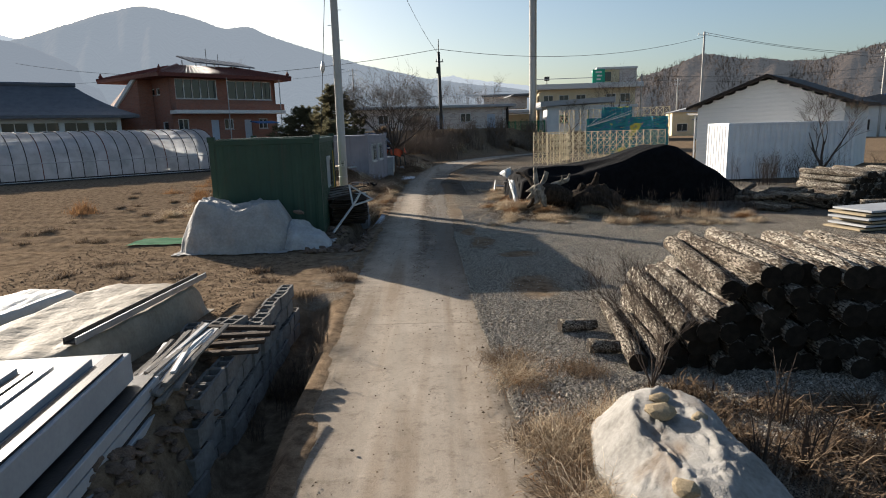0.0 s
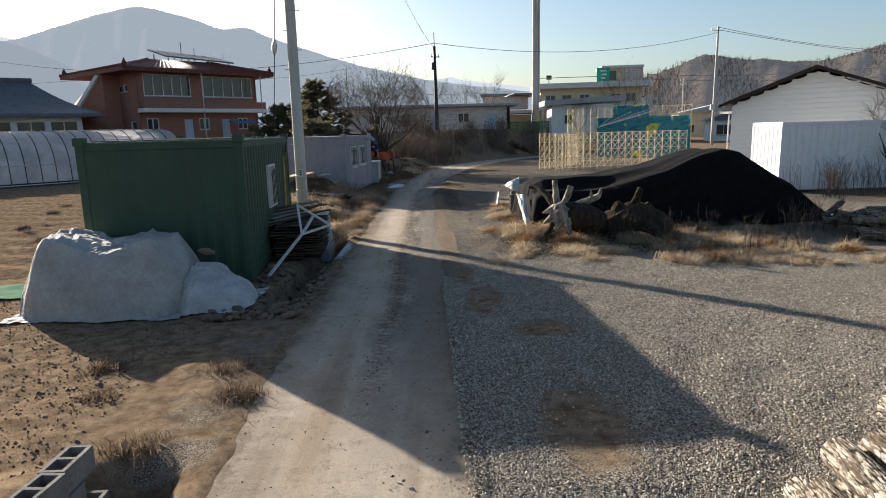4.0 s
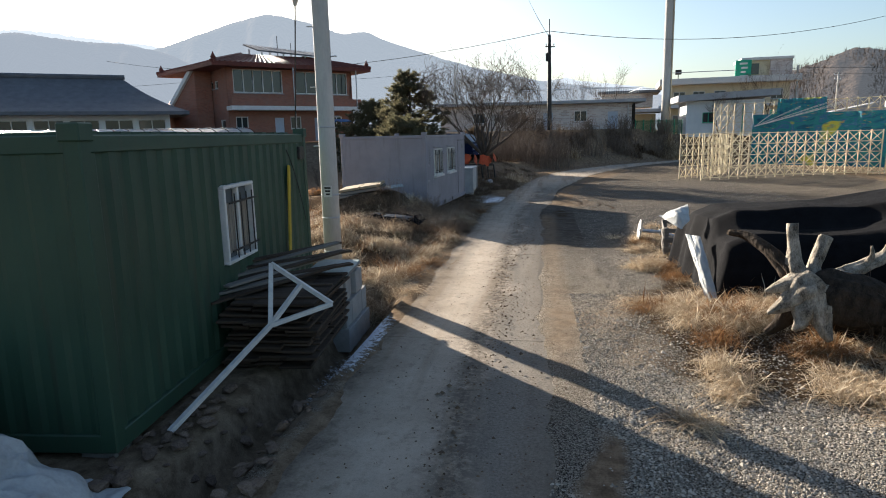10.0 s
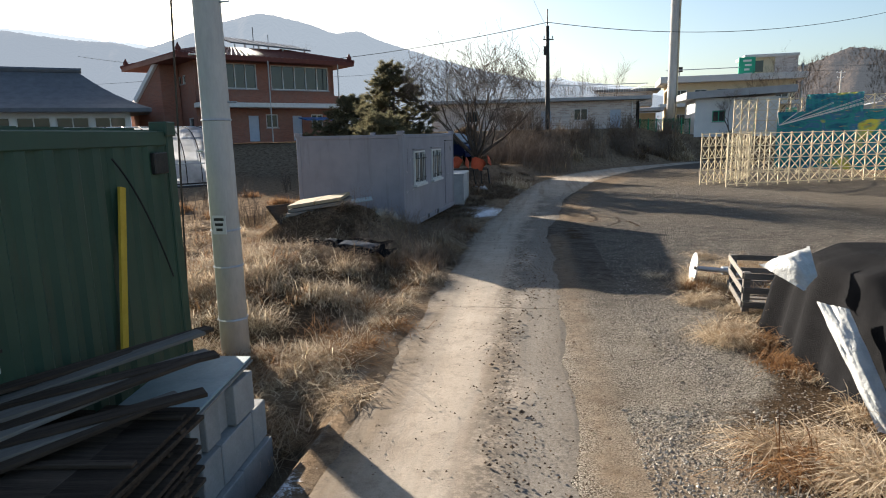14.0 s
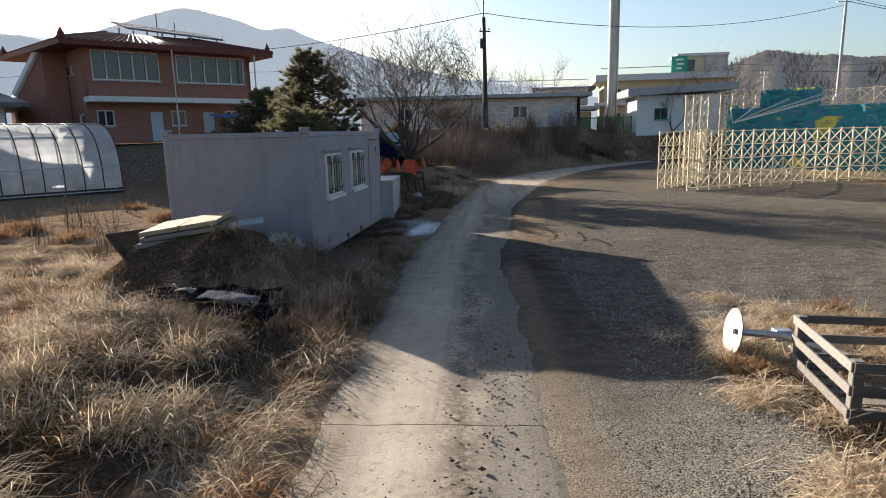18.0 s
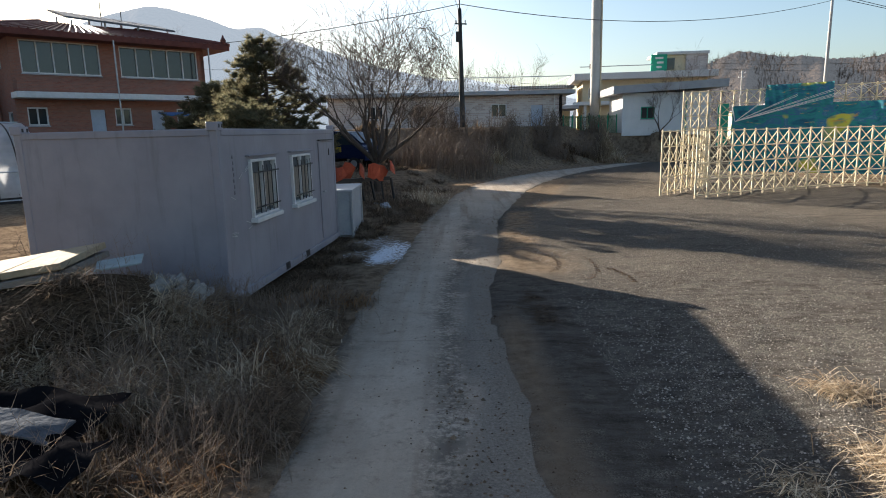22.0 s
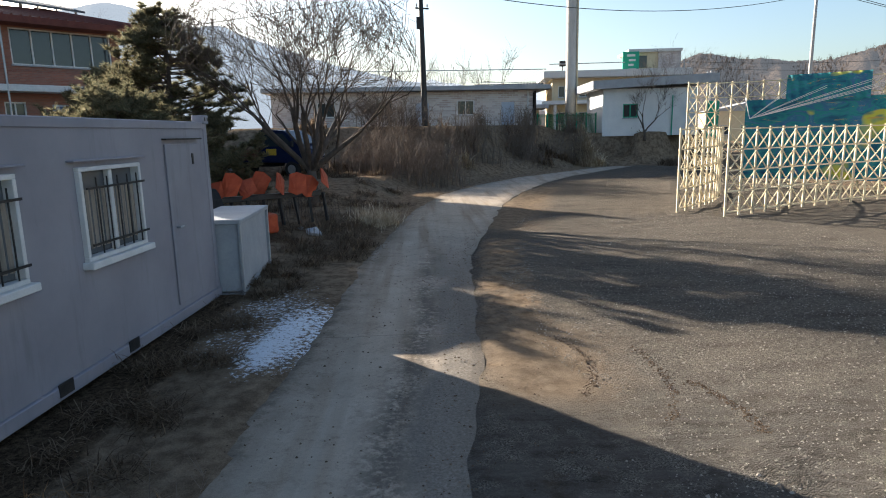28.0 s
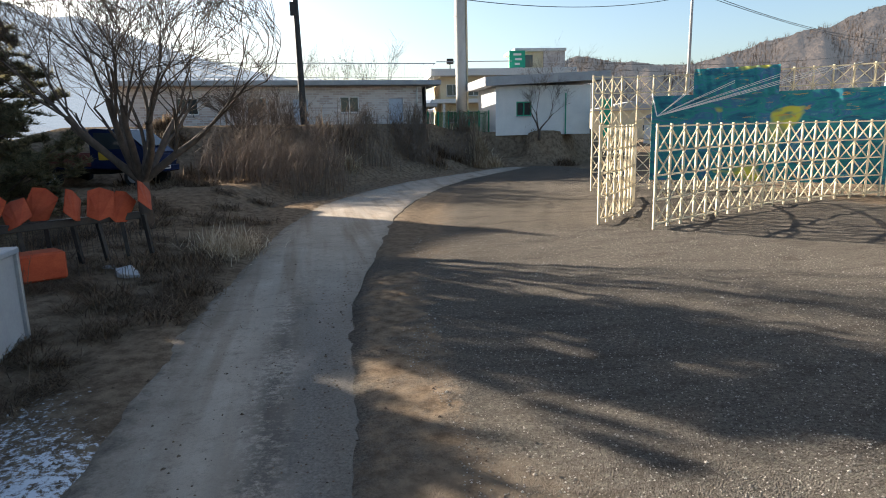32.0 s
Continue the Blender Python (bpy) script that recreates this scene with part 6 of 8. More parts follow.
def white_sheet(u, v):
    d = min(1.0, dome(u, v, 2.4) * 2.6)
    z = d ** 0.6 * (0.66 - 0.42 * u + 0.12 * nz(u, v, 3, 3.3)) + (0.09 * (fold(u * 1.5, v * 1.5, 2.0, 1.0) - 0.35) + 0.03 * (fold(u * 2, v * 2, 6.0, 2.0) - 0.35)) * d ** 0.6
    z += pleat(v * 1.1 - 0.5 * u, u, 5.0) * 0.025 * d ** 1.2
    return u + 0.05 * nz(u, v, 5, 1), v + 0.08 * nz(u, v, 5, 6), max(0.02 + 0.04 * abs(nz(u * 9, v * 9)), z)


heap("covered_heap", "crumpled dusty white tarpaulin over a heap beside the container", "tarpaulin", MAT["fabric"], -6.35, -3.65, 14.25, 16.25, white_cover, 150, 90)
heap("covered_heap", "loose white sheet draped over stones beside the ditch", "tarpaulin", MAT["white_sheet"], -4.0, -2.75, 14.45, 16.0, white_sheet, 100, 100)
patch = Geo()
for i in range(14):
    for j in range(8):
        x, y = -8.1 + i * 0.12, 15.6 + j * 0.13
        patch.add([(x, y, 0.05 + 0.03 * nz(x, y, 3)), (x + 0.12, y, 0.05 + 0.03 * nz(x + 0.12, y, 3)), (x + 0.12, y + 0.13, 0.05 + 0.03 * nz(x + 0.12, y + 0.13, 3)), (x, y + 0.13, 0.05 + 0.03 * nz(x, y + 0.13, 3))], [(0, 1, 2, 3)])
tagged(part("net_sheet", patch, MAT["green_mesh"]), "flat piece of faded green net on the ground", "net")


def rock_cover(u, v):
    d = min(1.0, dome(u, v, 2.3) * 2.1)
    z = 0.49 * d ** 0.6 + 0.11 * d * nz(u, v, 3.2, 5.0) + (0.09 * (fold(u * 1.2, v * 1.0, 2.0, 2.0) - 0.35) + 0.045 * (fold(u * 1.8, v * 2.4, 7.0, 5.0) - 0.35)) * d ** 0.6
    return u + 0.05 * nz(u, v, 5, 1), v + 0.05 * nz(u, v, 5, 3), max(0.01, z)


heap("covered_mound", "dirty white felt cover over a mound, weighted with stones", "cover", MAT["felt"], 1.15, 2.42, 2.9, 5.55, rock_cover, 80, 80, Matrix.Translation((0.0, 0.05, 0)) @ pose(0, 0, 0, 0, 0, 0))


def stone_mesh(seed, n=2):
    r = random.Random(seed)
    bm = bmesh.new()
    bmesh.ops.create_icosphere(bm, subdivisions=n, radius=1.0)
    for v in bm.verts:
        v.co *= 1 + 0.35 * noise.noise(v.co * 1.3 + Vector((seed * 3.1, 0, seed)))
        v.co.z *= 0.7
    for v in bm.verts:
        v.co.x = round(v.co.x * 4) / 4 * 0.4 + v.co.x * 0.6
        v.co.y = round(v.co.y * 4) / 4 * 0.4 + v.co.y * 0.6
    me = bpy.data.meshes.new("stone")
    bm.to_mesh(me)
    bm.free()
    me.materials.append(MAT["stone"])
    return me


STONES = [stone_mesh(i, 1) for i in range(6)]
TAN_STONE = stone_mesh(3, 2)
TAN_STONE.materials[0] = simple("tan_stone", (0.22, 0.17, 0.105), (0.38, 0.305, 0.20), scale=5, rough=0.95, bump=0.6)
for x, y, z, s in ((1.66, 4.5, 0.55, 0.10), (1.94, 4.44, 0.52, 0.06), (1.47, 3.5, 0.52, 0.08), (1.74, 4.75, 0.54, 0.07)):
    ob = part("stone", TAN_STONE, None, None, at=pose(x, y, z, 0, 0, x * 200) @ Matrix.Diagonal((s * 1.2, s, s * 0.8, 1)))
    tagged(ob, "rough tan stone weighing down the felt cover", "stone", "stones on the cover")
rub = random.Random(9)
rubble = thing("rubble", Matrix(), "heap of broken stones and rubble beside the ditch", "rubble")
placed = 0
while placed < 300:
    y = 14.1 + 3.7 * rub.random() ** 1.25
    x = rub.uniform(-3.25, -1.72 - 0.05 * (y - 14))
    if abs(x + 2.42) < 0.17 and y > 15.5:
        continue
    s = rub.choice((0.03, 0.036, 0.042, 0.05, 0.058, 0.07)) * (1.5 if rub.random() < 0.08 else 1.0) * rub.uniform(0.8, 1.2)
    z = float(height(np.array(x), np.array(y))) + s * rub.uniform(0.3, 0.7)
    part("stone", STONES[placed % 6], None, rubble, at=pose(x, y, z, rub.uniform(-30, 30), rub.uniform(-30, 30), rub.uniform(0, 360)) @ Matrix.Diagonal((s * 1.25, s, s * 0.8, 1)))
    placed += 1
bank = thing("rubble_bank", Matrix(), "bank of broken stones and soil above the ditch", "rubble")
for i in range(300):
    y = rub.uniform(3.6, 6.0)
    x = -2.62 - 0.02 * (y - 6) + rub.uniform(-0.45, 0.36)
    s = rub.choice((0.026, 0.03, 0.036, 0.044, 0.055, 0.075)) * rub.uniform(0.8, 1.2)
    part("stone", STONES[i % 6], None, bank, at=pose(x, y, float(height(np.array(x), np.array(y))) + s * 0.3, rub.uniform(-30, 30), rub.uniform(-30, 30), rub.uniform(0, 360)) @ Matrix.Diagonal((s * 1.3, s, s * 0.8, 1)))
ob = part("stone", STONES[2], None, None, at=pose(-3.58, 15.45, 0.80, 5, 10, 20) @ Matrix.Diagonal((0.17, 0.12, 0.09, 1)))
tagged(ob, "brown stone lying on the white tarpaulin", "stone")


def net_mound(u, v):
    """Black net over stacked bales: a shelf at the low end rising to a peak, then falling to the ground."""
    prof = np.interp(u, [0, 0.02, 0.06, 0.25, 0.4, 0.52, 0.58, 0.63, 0.8, 0.93, 1.0], [0.0, 1.1, 1.27, 1.34, 1.58, 1.93, 2.03, 1.95, 1.05, 0.1, 0.0])
    step = 0.78 + 0.2 * float(smooth01(np.array(u), 0.15, 0.5))
    front = np.interp(v, [0, 0.015, 0.05, 0.10, 0.27, 0.38, 0.8, 0.95, 1.0], [0, 0.55, 0.9 * step, step, step + 0.01, 1.0, 0.97, 0.8, 0.0])
    z = float(prof * front) + 0.05 * nz(u * 5, v * 3, 1.5, 2) * min(1, 6 * u) * (0.1 < v < 0.95) + 0.05 * (fold(u * 3, v * 2, 2, 1) - 0.4) * (v > 0.05)
    bow = 0.10 * math.sin(u * math.pi)
    return u + 0.01 * nz(u, v, 9, 3), v - bow + 0.02 * nz(u, v, 7, 5), max(0.01, z)


mound = heap("covered_stack", "long stack draped in black shade net", "shade net", MAT["net"], 0, 8.88, 0, 3.0, net_mound, 130, 60, pose(2.68, 21.55, 0, 0, 0, 3))
def patch_sheet(corners, bulge, n=14, seed=0):
    """A crumpled sheet spanned between four corners."""
    a, b, c, d = [Vector(p) for p in corners]
    nrm = (b - a).cross(d - a).normalized()
    g = Geo()
    for j in range(n + 1):
        for i in range(n + 1):
            u, v = i / n, j / n
            p = a.lerp(b, u).lerp(d.lerp(c, u), v)
            k = bulge * math.sin(math.pi * u) * math.sin(math.pi * v) + 0.05 * (fold(u * 2, v * 2, 2.0, seed) - 0.35)
            g.v.append(tuple(p + nrm * k))
    for j in range(n):
        for i in range(n):
            q = j * (n + 1) + i
            g.f.append((q, q + 1, q + n + 2, q + n + 1))
            g.mi.append(0)
    return g


inv = mound.matrix_basis.inverted()
FLAP = [inv @ Vector(p) for p in ((2.15, 23.45, 1.08), (2.6, 23.35, 1.3), (2.58, 23.05, 1.05), (2.42, 22.95, 0.92))]
part("silver_flap", patch_sheet(FLAP, -0.12, 14, 3.0), MAT["silver"], mound, "torn silver plastic flap at the end", True)
STRIP = [inv @ Vector(p) for p in ((2.44, 22.7, 0.88), (2.62, 22.45, 0.88), (2.72, 21.55, 0.08), (2.56, 21.65, 0.08))]
part("silver_strip", patch_sheet(STRIP, -0.06, 14, 6.0), MAT["silver"], mound, "hanging strip of silver plastic sheet", True)


# ---- wood ----
def log_mesh(seed, L, r0, r1):
    r = random.Random(seed)
    g = Geo()
    n, k = 12, 7
    rings = []
    for i in range(k):
        z = L * i / (k - 1)
        rad = r0 + (r1 - r0) * i / (k - 1)
        ring = []
        for j in range(n):
            a = 2 * math.pi * j / n
            rr = rad * (1 + 0.05 * noise.noise(Vector((math.cos(a) * 2, math.sin(a) * 2, z * 2 + seed * 7))))
            ring.append((math.cos(a) * rr + 0.02 * math.sin(z * 2 + seed), math.sin(a) * rr, z))
        rings.append(ring)
    g.add([p for q in rings for p in q], [(i * n + j, i * n + (j + 1) % n, (i + 1) * n + (j + 1) % n, (i + 1) * n + j) for i in range(k - 1) for j in range(n)])
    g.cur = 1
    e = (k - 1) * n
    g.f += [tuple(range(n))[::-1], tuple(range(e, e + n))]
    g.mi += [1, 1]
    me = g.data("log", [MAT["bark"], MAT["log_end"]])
    me.polygons.foreach_set("use_smooth", [True] * ((k - 1) * n) + [False, False])
    return me


LOGS = [log_mesh(i, 1.45 + 0.12 * (i % 3), 0.092 + 0.009 * (i % 4), 0.086 + 0.008 * (i % 3)) for i in range(7)]


def log_pile(at, nx, nz_, label, seed, slope_left=True, pitch=0.2, length=1.0, lean=0.0):
    """Logs lying along local y, stacked along local x, with a sloping end."""
    r = random.Random(seed)
    c = thing("log_pile", at, label, "log pile")
    for k in range(nz_):
        x0 = (k * 0.24 if slope_left else 0.1 * k)
        n = int((nx * pitch - x0 - k * 0.03) / pitch)
        for i in range(n):
            x = x0 + i * pitch + r.uniform(-0.05, 0.05) + (0.1 if k % 2 else 0)
            z = 0.10 + k * pitch * 0.88 + r.uniform(-0.02, 0.02)
            sc = r.choice((0.95, 1.05, 1.15, 1.25)) * r.uniform(0.95, 1.05)
            y = r.uniform(-0.16, 0.16)
            part("log", LOGS[r.randrange(7)], None, c, at=pose(x, y, z, -90 + r.uniform(-2, 2) + lean, 0, r.uniform(-2.5, 2.5)) @ pose(0, 0, 0, 0, 0, r.uniform(0, 360)) @ Matrix.Diagonal((sc, sc, length * r.uniform(0.9, 1.1), 1)))
    return c


log_pile(pose(2.2, 6.6, 0.0, 0, 0, -5), 23, 6, "stack of cut logs with pale bark and dark ends", 1, length=1.62, pitch=0.225)
log_pile(pose(12.0, 18.8, 0.0, 0, 0, 20), 24, 6, "far stack of thin cut logs", 2, length=1.3)
lg = random.Random(12)
loose = thing("branch_pile", Matrix(), "untidy pile of short logs, bark and branches", "wood pile")
for i in range(46):
    x, y = lg.uniform(9.6, 12.8), lg.uniform(18.6, 20.8)
    part("log", LOGS[i % 7], None, loose, at=pose(x, y, 0.08 + lg.uniform(0, 0.45), 90 + lg.uniform(-14, 14), 0, lg.uniform(40, 130)) @ Matrix.Diagonal((0.8, 0.8, lg.uniform(0.4, 0.9), 1)))
for x, y, rz in ((1.55, 8.05, 95), (1.75, 7.25, 85)):
    ob = part("log", LOGS[3], None, None, at=pose(x, y, 0.09, 90, 0, rz) @ Matrix.Diagonal((0.8, 0.8, 0.35, 1)))
    tagged(ob, "short log lying on the gravel by the stack", "log")
sheets = thing("panel_stack", pose(10.3, 14.9, 0.0, 0, 0, 16), "stack of pale boards beside the log pile", "board stack")
for i in range(6):
    part("board", Geo().box((1.5 + 0.1 * (i % 3), 0.5, 0.05 + i * 0.09), (3.2, 1.1, 0.05), pose(0, 0, 0, 0, 0, (i * 37) % 7 - 3), bev=0.006), MAT["pvc"] if i % 2 else MAT["cardboard"], sheets)


def catmull(pts, n=6):
    """Smooth line through points."""
    P = [Vector(p) for p in pts]
    P = [P[0] * 2 - P[1]] + P + [P[-1] * 2 - P[-2]]
    out = []
    for a, b, c, d in zip(P, P[1:], P[2:], P[3:]):
        for i in range(n):
            t = i / n
            out.append(0.5 * ((2 * b) + (c - a) * t + (2 * a - 5 * b + 4 * c - d) * t * t + (3 * b - a - 3 * c + d) * t ** 3))
    return out + [P[-2]]


def gnarl(pts, radii, seed, sides=18, amp=0.22):
    """A gnarled limb: grooves running along it and lumps across it."""
    line = catmull(pts)
    rs = [float(np.interp(i / (len(line) - 1), np.linspace(0, 1, len(radii)), radii)) for i in range(len(line))]
    g = Geo().tube(line, rs, sides)
    for i, p in enumerate(line):
        for k in range(sides):
            j = i * sides + k
            a = 2 * math.pi * k / sides
            groove = noise.noise(Vector((math.cos(a) * 4.2 + seed, math.sin(a) * 4.2, i * 0.10)))
            lump = noise.noise(Vector(g.v[j]) * 6.0 + Vector((seed, 0, 0)))
            q = Vector(g.v[j]) - p
            g.v[j] = tuple(p + q * (1 + amp * 1.5 * groove + amp * lump))
    return g


def stump():
    """Upturned root plate, bleached on the sunny side, its dark trunk end towards the lane."""
    c = thing("tree_stump", pose(3.05, 19.5, 0.1, 0, 0, 0), "bleached upturned tree stump with broken roots", "tree stump")
    part("trunk", gnarl([(-0.02, 0.02, 0.66), (0.25, 0.0, 0.62), (0.6, 0.02, 0.52), (1.0, 0.05, 0.38)], [0.16, 0.28, 0.29, 0.22], 3, 36, 0.14), MAT["rotten"], c, "dark weathered trunk", True)
    roots = (
        ([(0.02, 0.05, 0.70), (-0.06, 0.12, 0.92), (-0.06, 0.2, 1.12), (-0.07, 0.25, 1.38)], [0.15, 0.10, 0.075, 0.06]),
        ([(0.12, 0.1, 0.72), (0.16, 0.17, 0.90), (0.24, 0.25, 1.06), (0.31, 0.3, 1.22)], [0.13, 0.085, 0.08, 0.075]),
        ([(0.0, 0.1, 0.72), (-0.15, 0.2, 0.90), (-0.30, 0.42, 1.08), (-0.45, 0.62, 1.18), (-0.62, 0.75, 1.2)], [0.14, 0.095, 0.075, 0.06, 0.03]),
        ([(0.25, 0.12, 0.70), (0.5, 0.25, 0.80), (0.75, 0.35, 0.88), (1.0, 0.5, 0.95), (1.08, 0.5, 1.14)], [0.13, 0.10, 0.085, 0.075, 0.03]),
        ([(0.08, -0.02, 0.74), (-0.05, -0.08, 0.66), (-0.2, -0.12, 0.54), (-0.40, -0.16, 0.44)], [0.22, 0.19, 0.10, 0.02]),
        ([(0.08, -0.04, 0.70), (0.0, -0.14, 0.54), (-0.08, -0.24, 0.38), (-0.18, -0.30, 0.30)], [0.22, 0.17, 0.08, 0.02]),
        ([(0.10, -0.05, 0.68), (0.10, -0.18, 0.50), (0.12, -0.28, 0.34), (0.17, -0.36, 0.20)], [0.22, 0.16, 0.09, 0.03]),
        ([(0.05, 0.02, 0.72), (-0.12, -0.02, 0.74), (-0.26, -0.02, 0.70), (-0.40, -0.04, 0.66)], [0.18, 0.13, 0.07, 0.02]),
        ([(0.08, 0.0, 0.60), (-0.08, 0.02, 0.44), (-0.2, 0.04, 0.28), (-0.34, 0.05, 0.14)], [0.2, 0.14, 0.08, 0.04]),
        ([(0.15, 0.2, 0.55), (0.4, 0.3, 0.3), (0.7, 0.3, 0.1), (0.9, 0.25, -0.04)], [0.18, 0.16, 0.12, 0.08]),
        ([(0.75, 0.35, 0.86), (0.80, 0.3, 1.0), (0.78, 0.28, 1.12)], [0.045, 0.03, 0.012]))
    for i, (pts, rs) in enumerate(roots):
        part("root", gnarl(pts, [w * 0.9 for w in rs], i * 2.7, 28, 0.22), MAT["drift"] if i not in (2, 8, 9) else MAT["rotten"], c, smooth=True)


stump()
s2 = thing("tree_stump", pose(4.75, 19.75, 0.05, 0, 0, 0), "dark rotten tree stump in dry grass", "tree stump")
for k, (pts, rs) in enumerate((
        ([(-0.75, 0.05, 0.15), (-0.3, 0.0, 0.42), (0.3, 0.05, 0.48), (0.95, 0.1, 0.25)], [0.22, 0.34, 0.36, 0.24]),
        ([(0.05, 0.05, 0.5), (0.12, 0.05, 0.8), (0.15, 0.0, 1.02), (0.22, -0.02, 1.2)], [0.2, 0.13, 0.09, 0.08]),
        ([(-0.3, 0.0, 0.5), (-0.32, 0.05, 0.72), (-0.22, 0.0, 0.86)], [0.18, 0.14, 0.08]),
        ([(0.45, 0.05, 0.4), (0.5, 0.1, 0.66), (0.42, 0.1, 0.84)], [0.2, 0.13, 0.06]),
        ([(0.2, -0.1, 0.4), (0.45, -0.35, 0.25), (0.6, -0.55, 0.02)], [0.2, 0.14, 0.07]),
        ([(-0.4, -0.1, 0.3), (-0.5, -0.3, 0.15), (-0.55, -0.45, 0.0)], [0.18, 0.12, 0.06]))):
    part("root" if k else "trunk", gnarl(pts, [w * 0.8 for w in rs], 40 + k * 3.1, 28, 0.34), MAT["rotten"], s2, smooth=True)


def plank_stack():
    """Old boards piled against the green container."""
    c = thing("plank_stack", pose(-3.30, 18.35, 0.02, 0, 0, 5), "stack of old dark planks against the container", "plank stack")
    r = random.Random(21)
    wide = [Geo().box((0, 0, 0), (0.30 + 0.02 * i, 1.5 + 0.06 * i, 0.03), bev=0.004).data("plank", MAT["wood_old"]) for i in range(4)]
    spacer = Geo().box((0, 0, 0), (0.96, 0.06, 0.026), bev=0.004).data("batten", MAT["wood_old"])
    for k in range(13):
        dx, dy, turn = r.uniform(-0.05, 0.06), r.uniform(-0.07, 0.07), r.uniform(-2.5, 2.5)
        z = 0.04 + k * 0.057
        for j in range(3):
            part("plank", wide[r.randrange(4)], None, c, at=pose(0.19 + j * 0.33 + dx, 0.8 + dy + r.uniform(-0.04, 0.04), z, r.uniform(-0.6, 0.6), r.uniform(-1.2, 1.2), turn + r.uniform(-1, 1)))
        for y in (0.2, 0.8, 1.4):
            part("batten", spacer, None, c, at=pose(0.52 + dx + r.uniform(-0.03, 0.05), y + dy, z + 0.0285, 0, 0, turn + r.uniform(-3, 3)))
    for i in range(9):
        part("loose_plank", Geo().box((0, 0, 0), (1.75 + 0.1 * (i % 3), 0.13, 0.028), bev=0.004), MAT["wood_grey"] if i % 2 else MAT["wood_old"], c, "weathered board lying on top", at=pose(0.30 + r.uniform(-0.12, 0.10), 0.75 + i * 0.13, 0.80 + 0.022 * i, 0, r.uniform(-5, 1), 52 + r.uniform(-16, 16)))


plank_stack()


def block_stack():
    """Three tiers of large pale blocks, stepped towards the ditch, a board on top."""
    c = thing("block_stack", pose(-2.42, 20.12, -0.40, 0, 0, 3), "stepped stack of grey concrete blocks under a board", "concrete blocks")
    for k, (right, runs) in enumerate(((0.0, (0.58, 0.58)), (-0.04, (0.30, 0.56, 0.28)), (-0.12, (0.14, 0.22, 0.20, 0.36)))):
        y = 0.03 * k
        for n, L in enumerate(runs):
            for i in range(2):
                out = 0.07 if (k == 2 and n == 3) else (0.04 if (k == 2 and n == 1) else 0.0)
                part("block", Geo().box((0, 0, 0), (0.245, L - 0.012, 0.333), bev=0.007), MAT["pale_block"], c, at=pose(right + out - 0.125 - 0.25 * i, y + L / 2, 0.17 + k * 0.342, 0, 0, ((n * 5 + k * 3 + i) % 5 - 2) * 0.5))
            y += L
    b = thing("board", pose(-2.80, 20.6, 0.672, 0, 1, 7), "pale weathered board lying on the blocks", "board")
    part("sheet", Geo().box((0, 0.0, 0.028), (0.60, 1.1, 0.022), bev=0.004), MAT["teal_board"], b)
    part("sheet", Geo().box((0.02, -0.01, 0.008), (0.60, 1.1, 0.016), bev=0.004), MAT["wood_grey"], b)


block_stack()


def triangle_frame():
    """White steel bracing leaning on the planks."""
    c = thing("steel_frame", Matrix(), "white painted steel triangle frame leaning on planks", "steel frame")
    A, B, C, D = Vector((-2.75, 18.55, 1.19)), Vector((-2.08, 18.58, 0.74)), Vector((-2.60, 18.12, 0.62)), Vector((-3.0, 16.85, 0.03))
    Mid = A.lerp(B, 0.5)
    for p, q in ((A, B), (A, C), (C, B), (C, Mid), (C, D)):
        part("tube", Geo().bar(p, q, 0.045), MAT["old_white"], c)


triangle_frame()


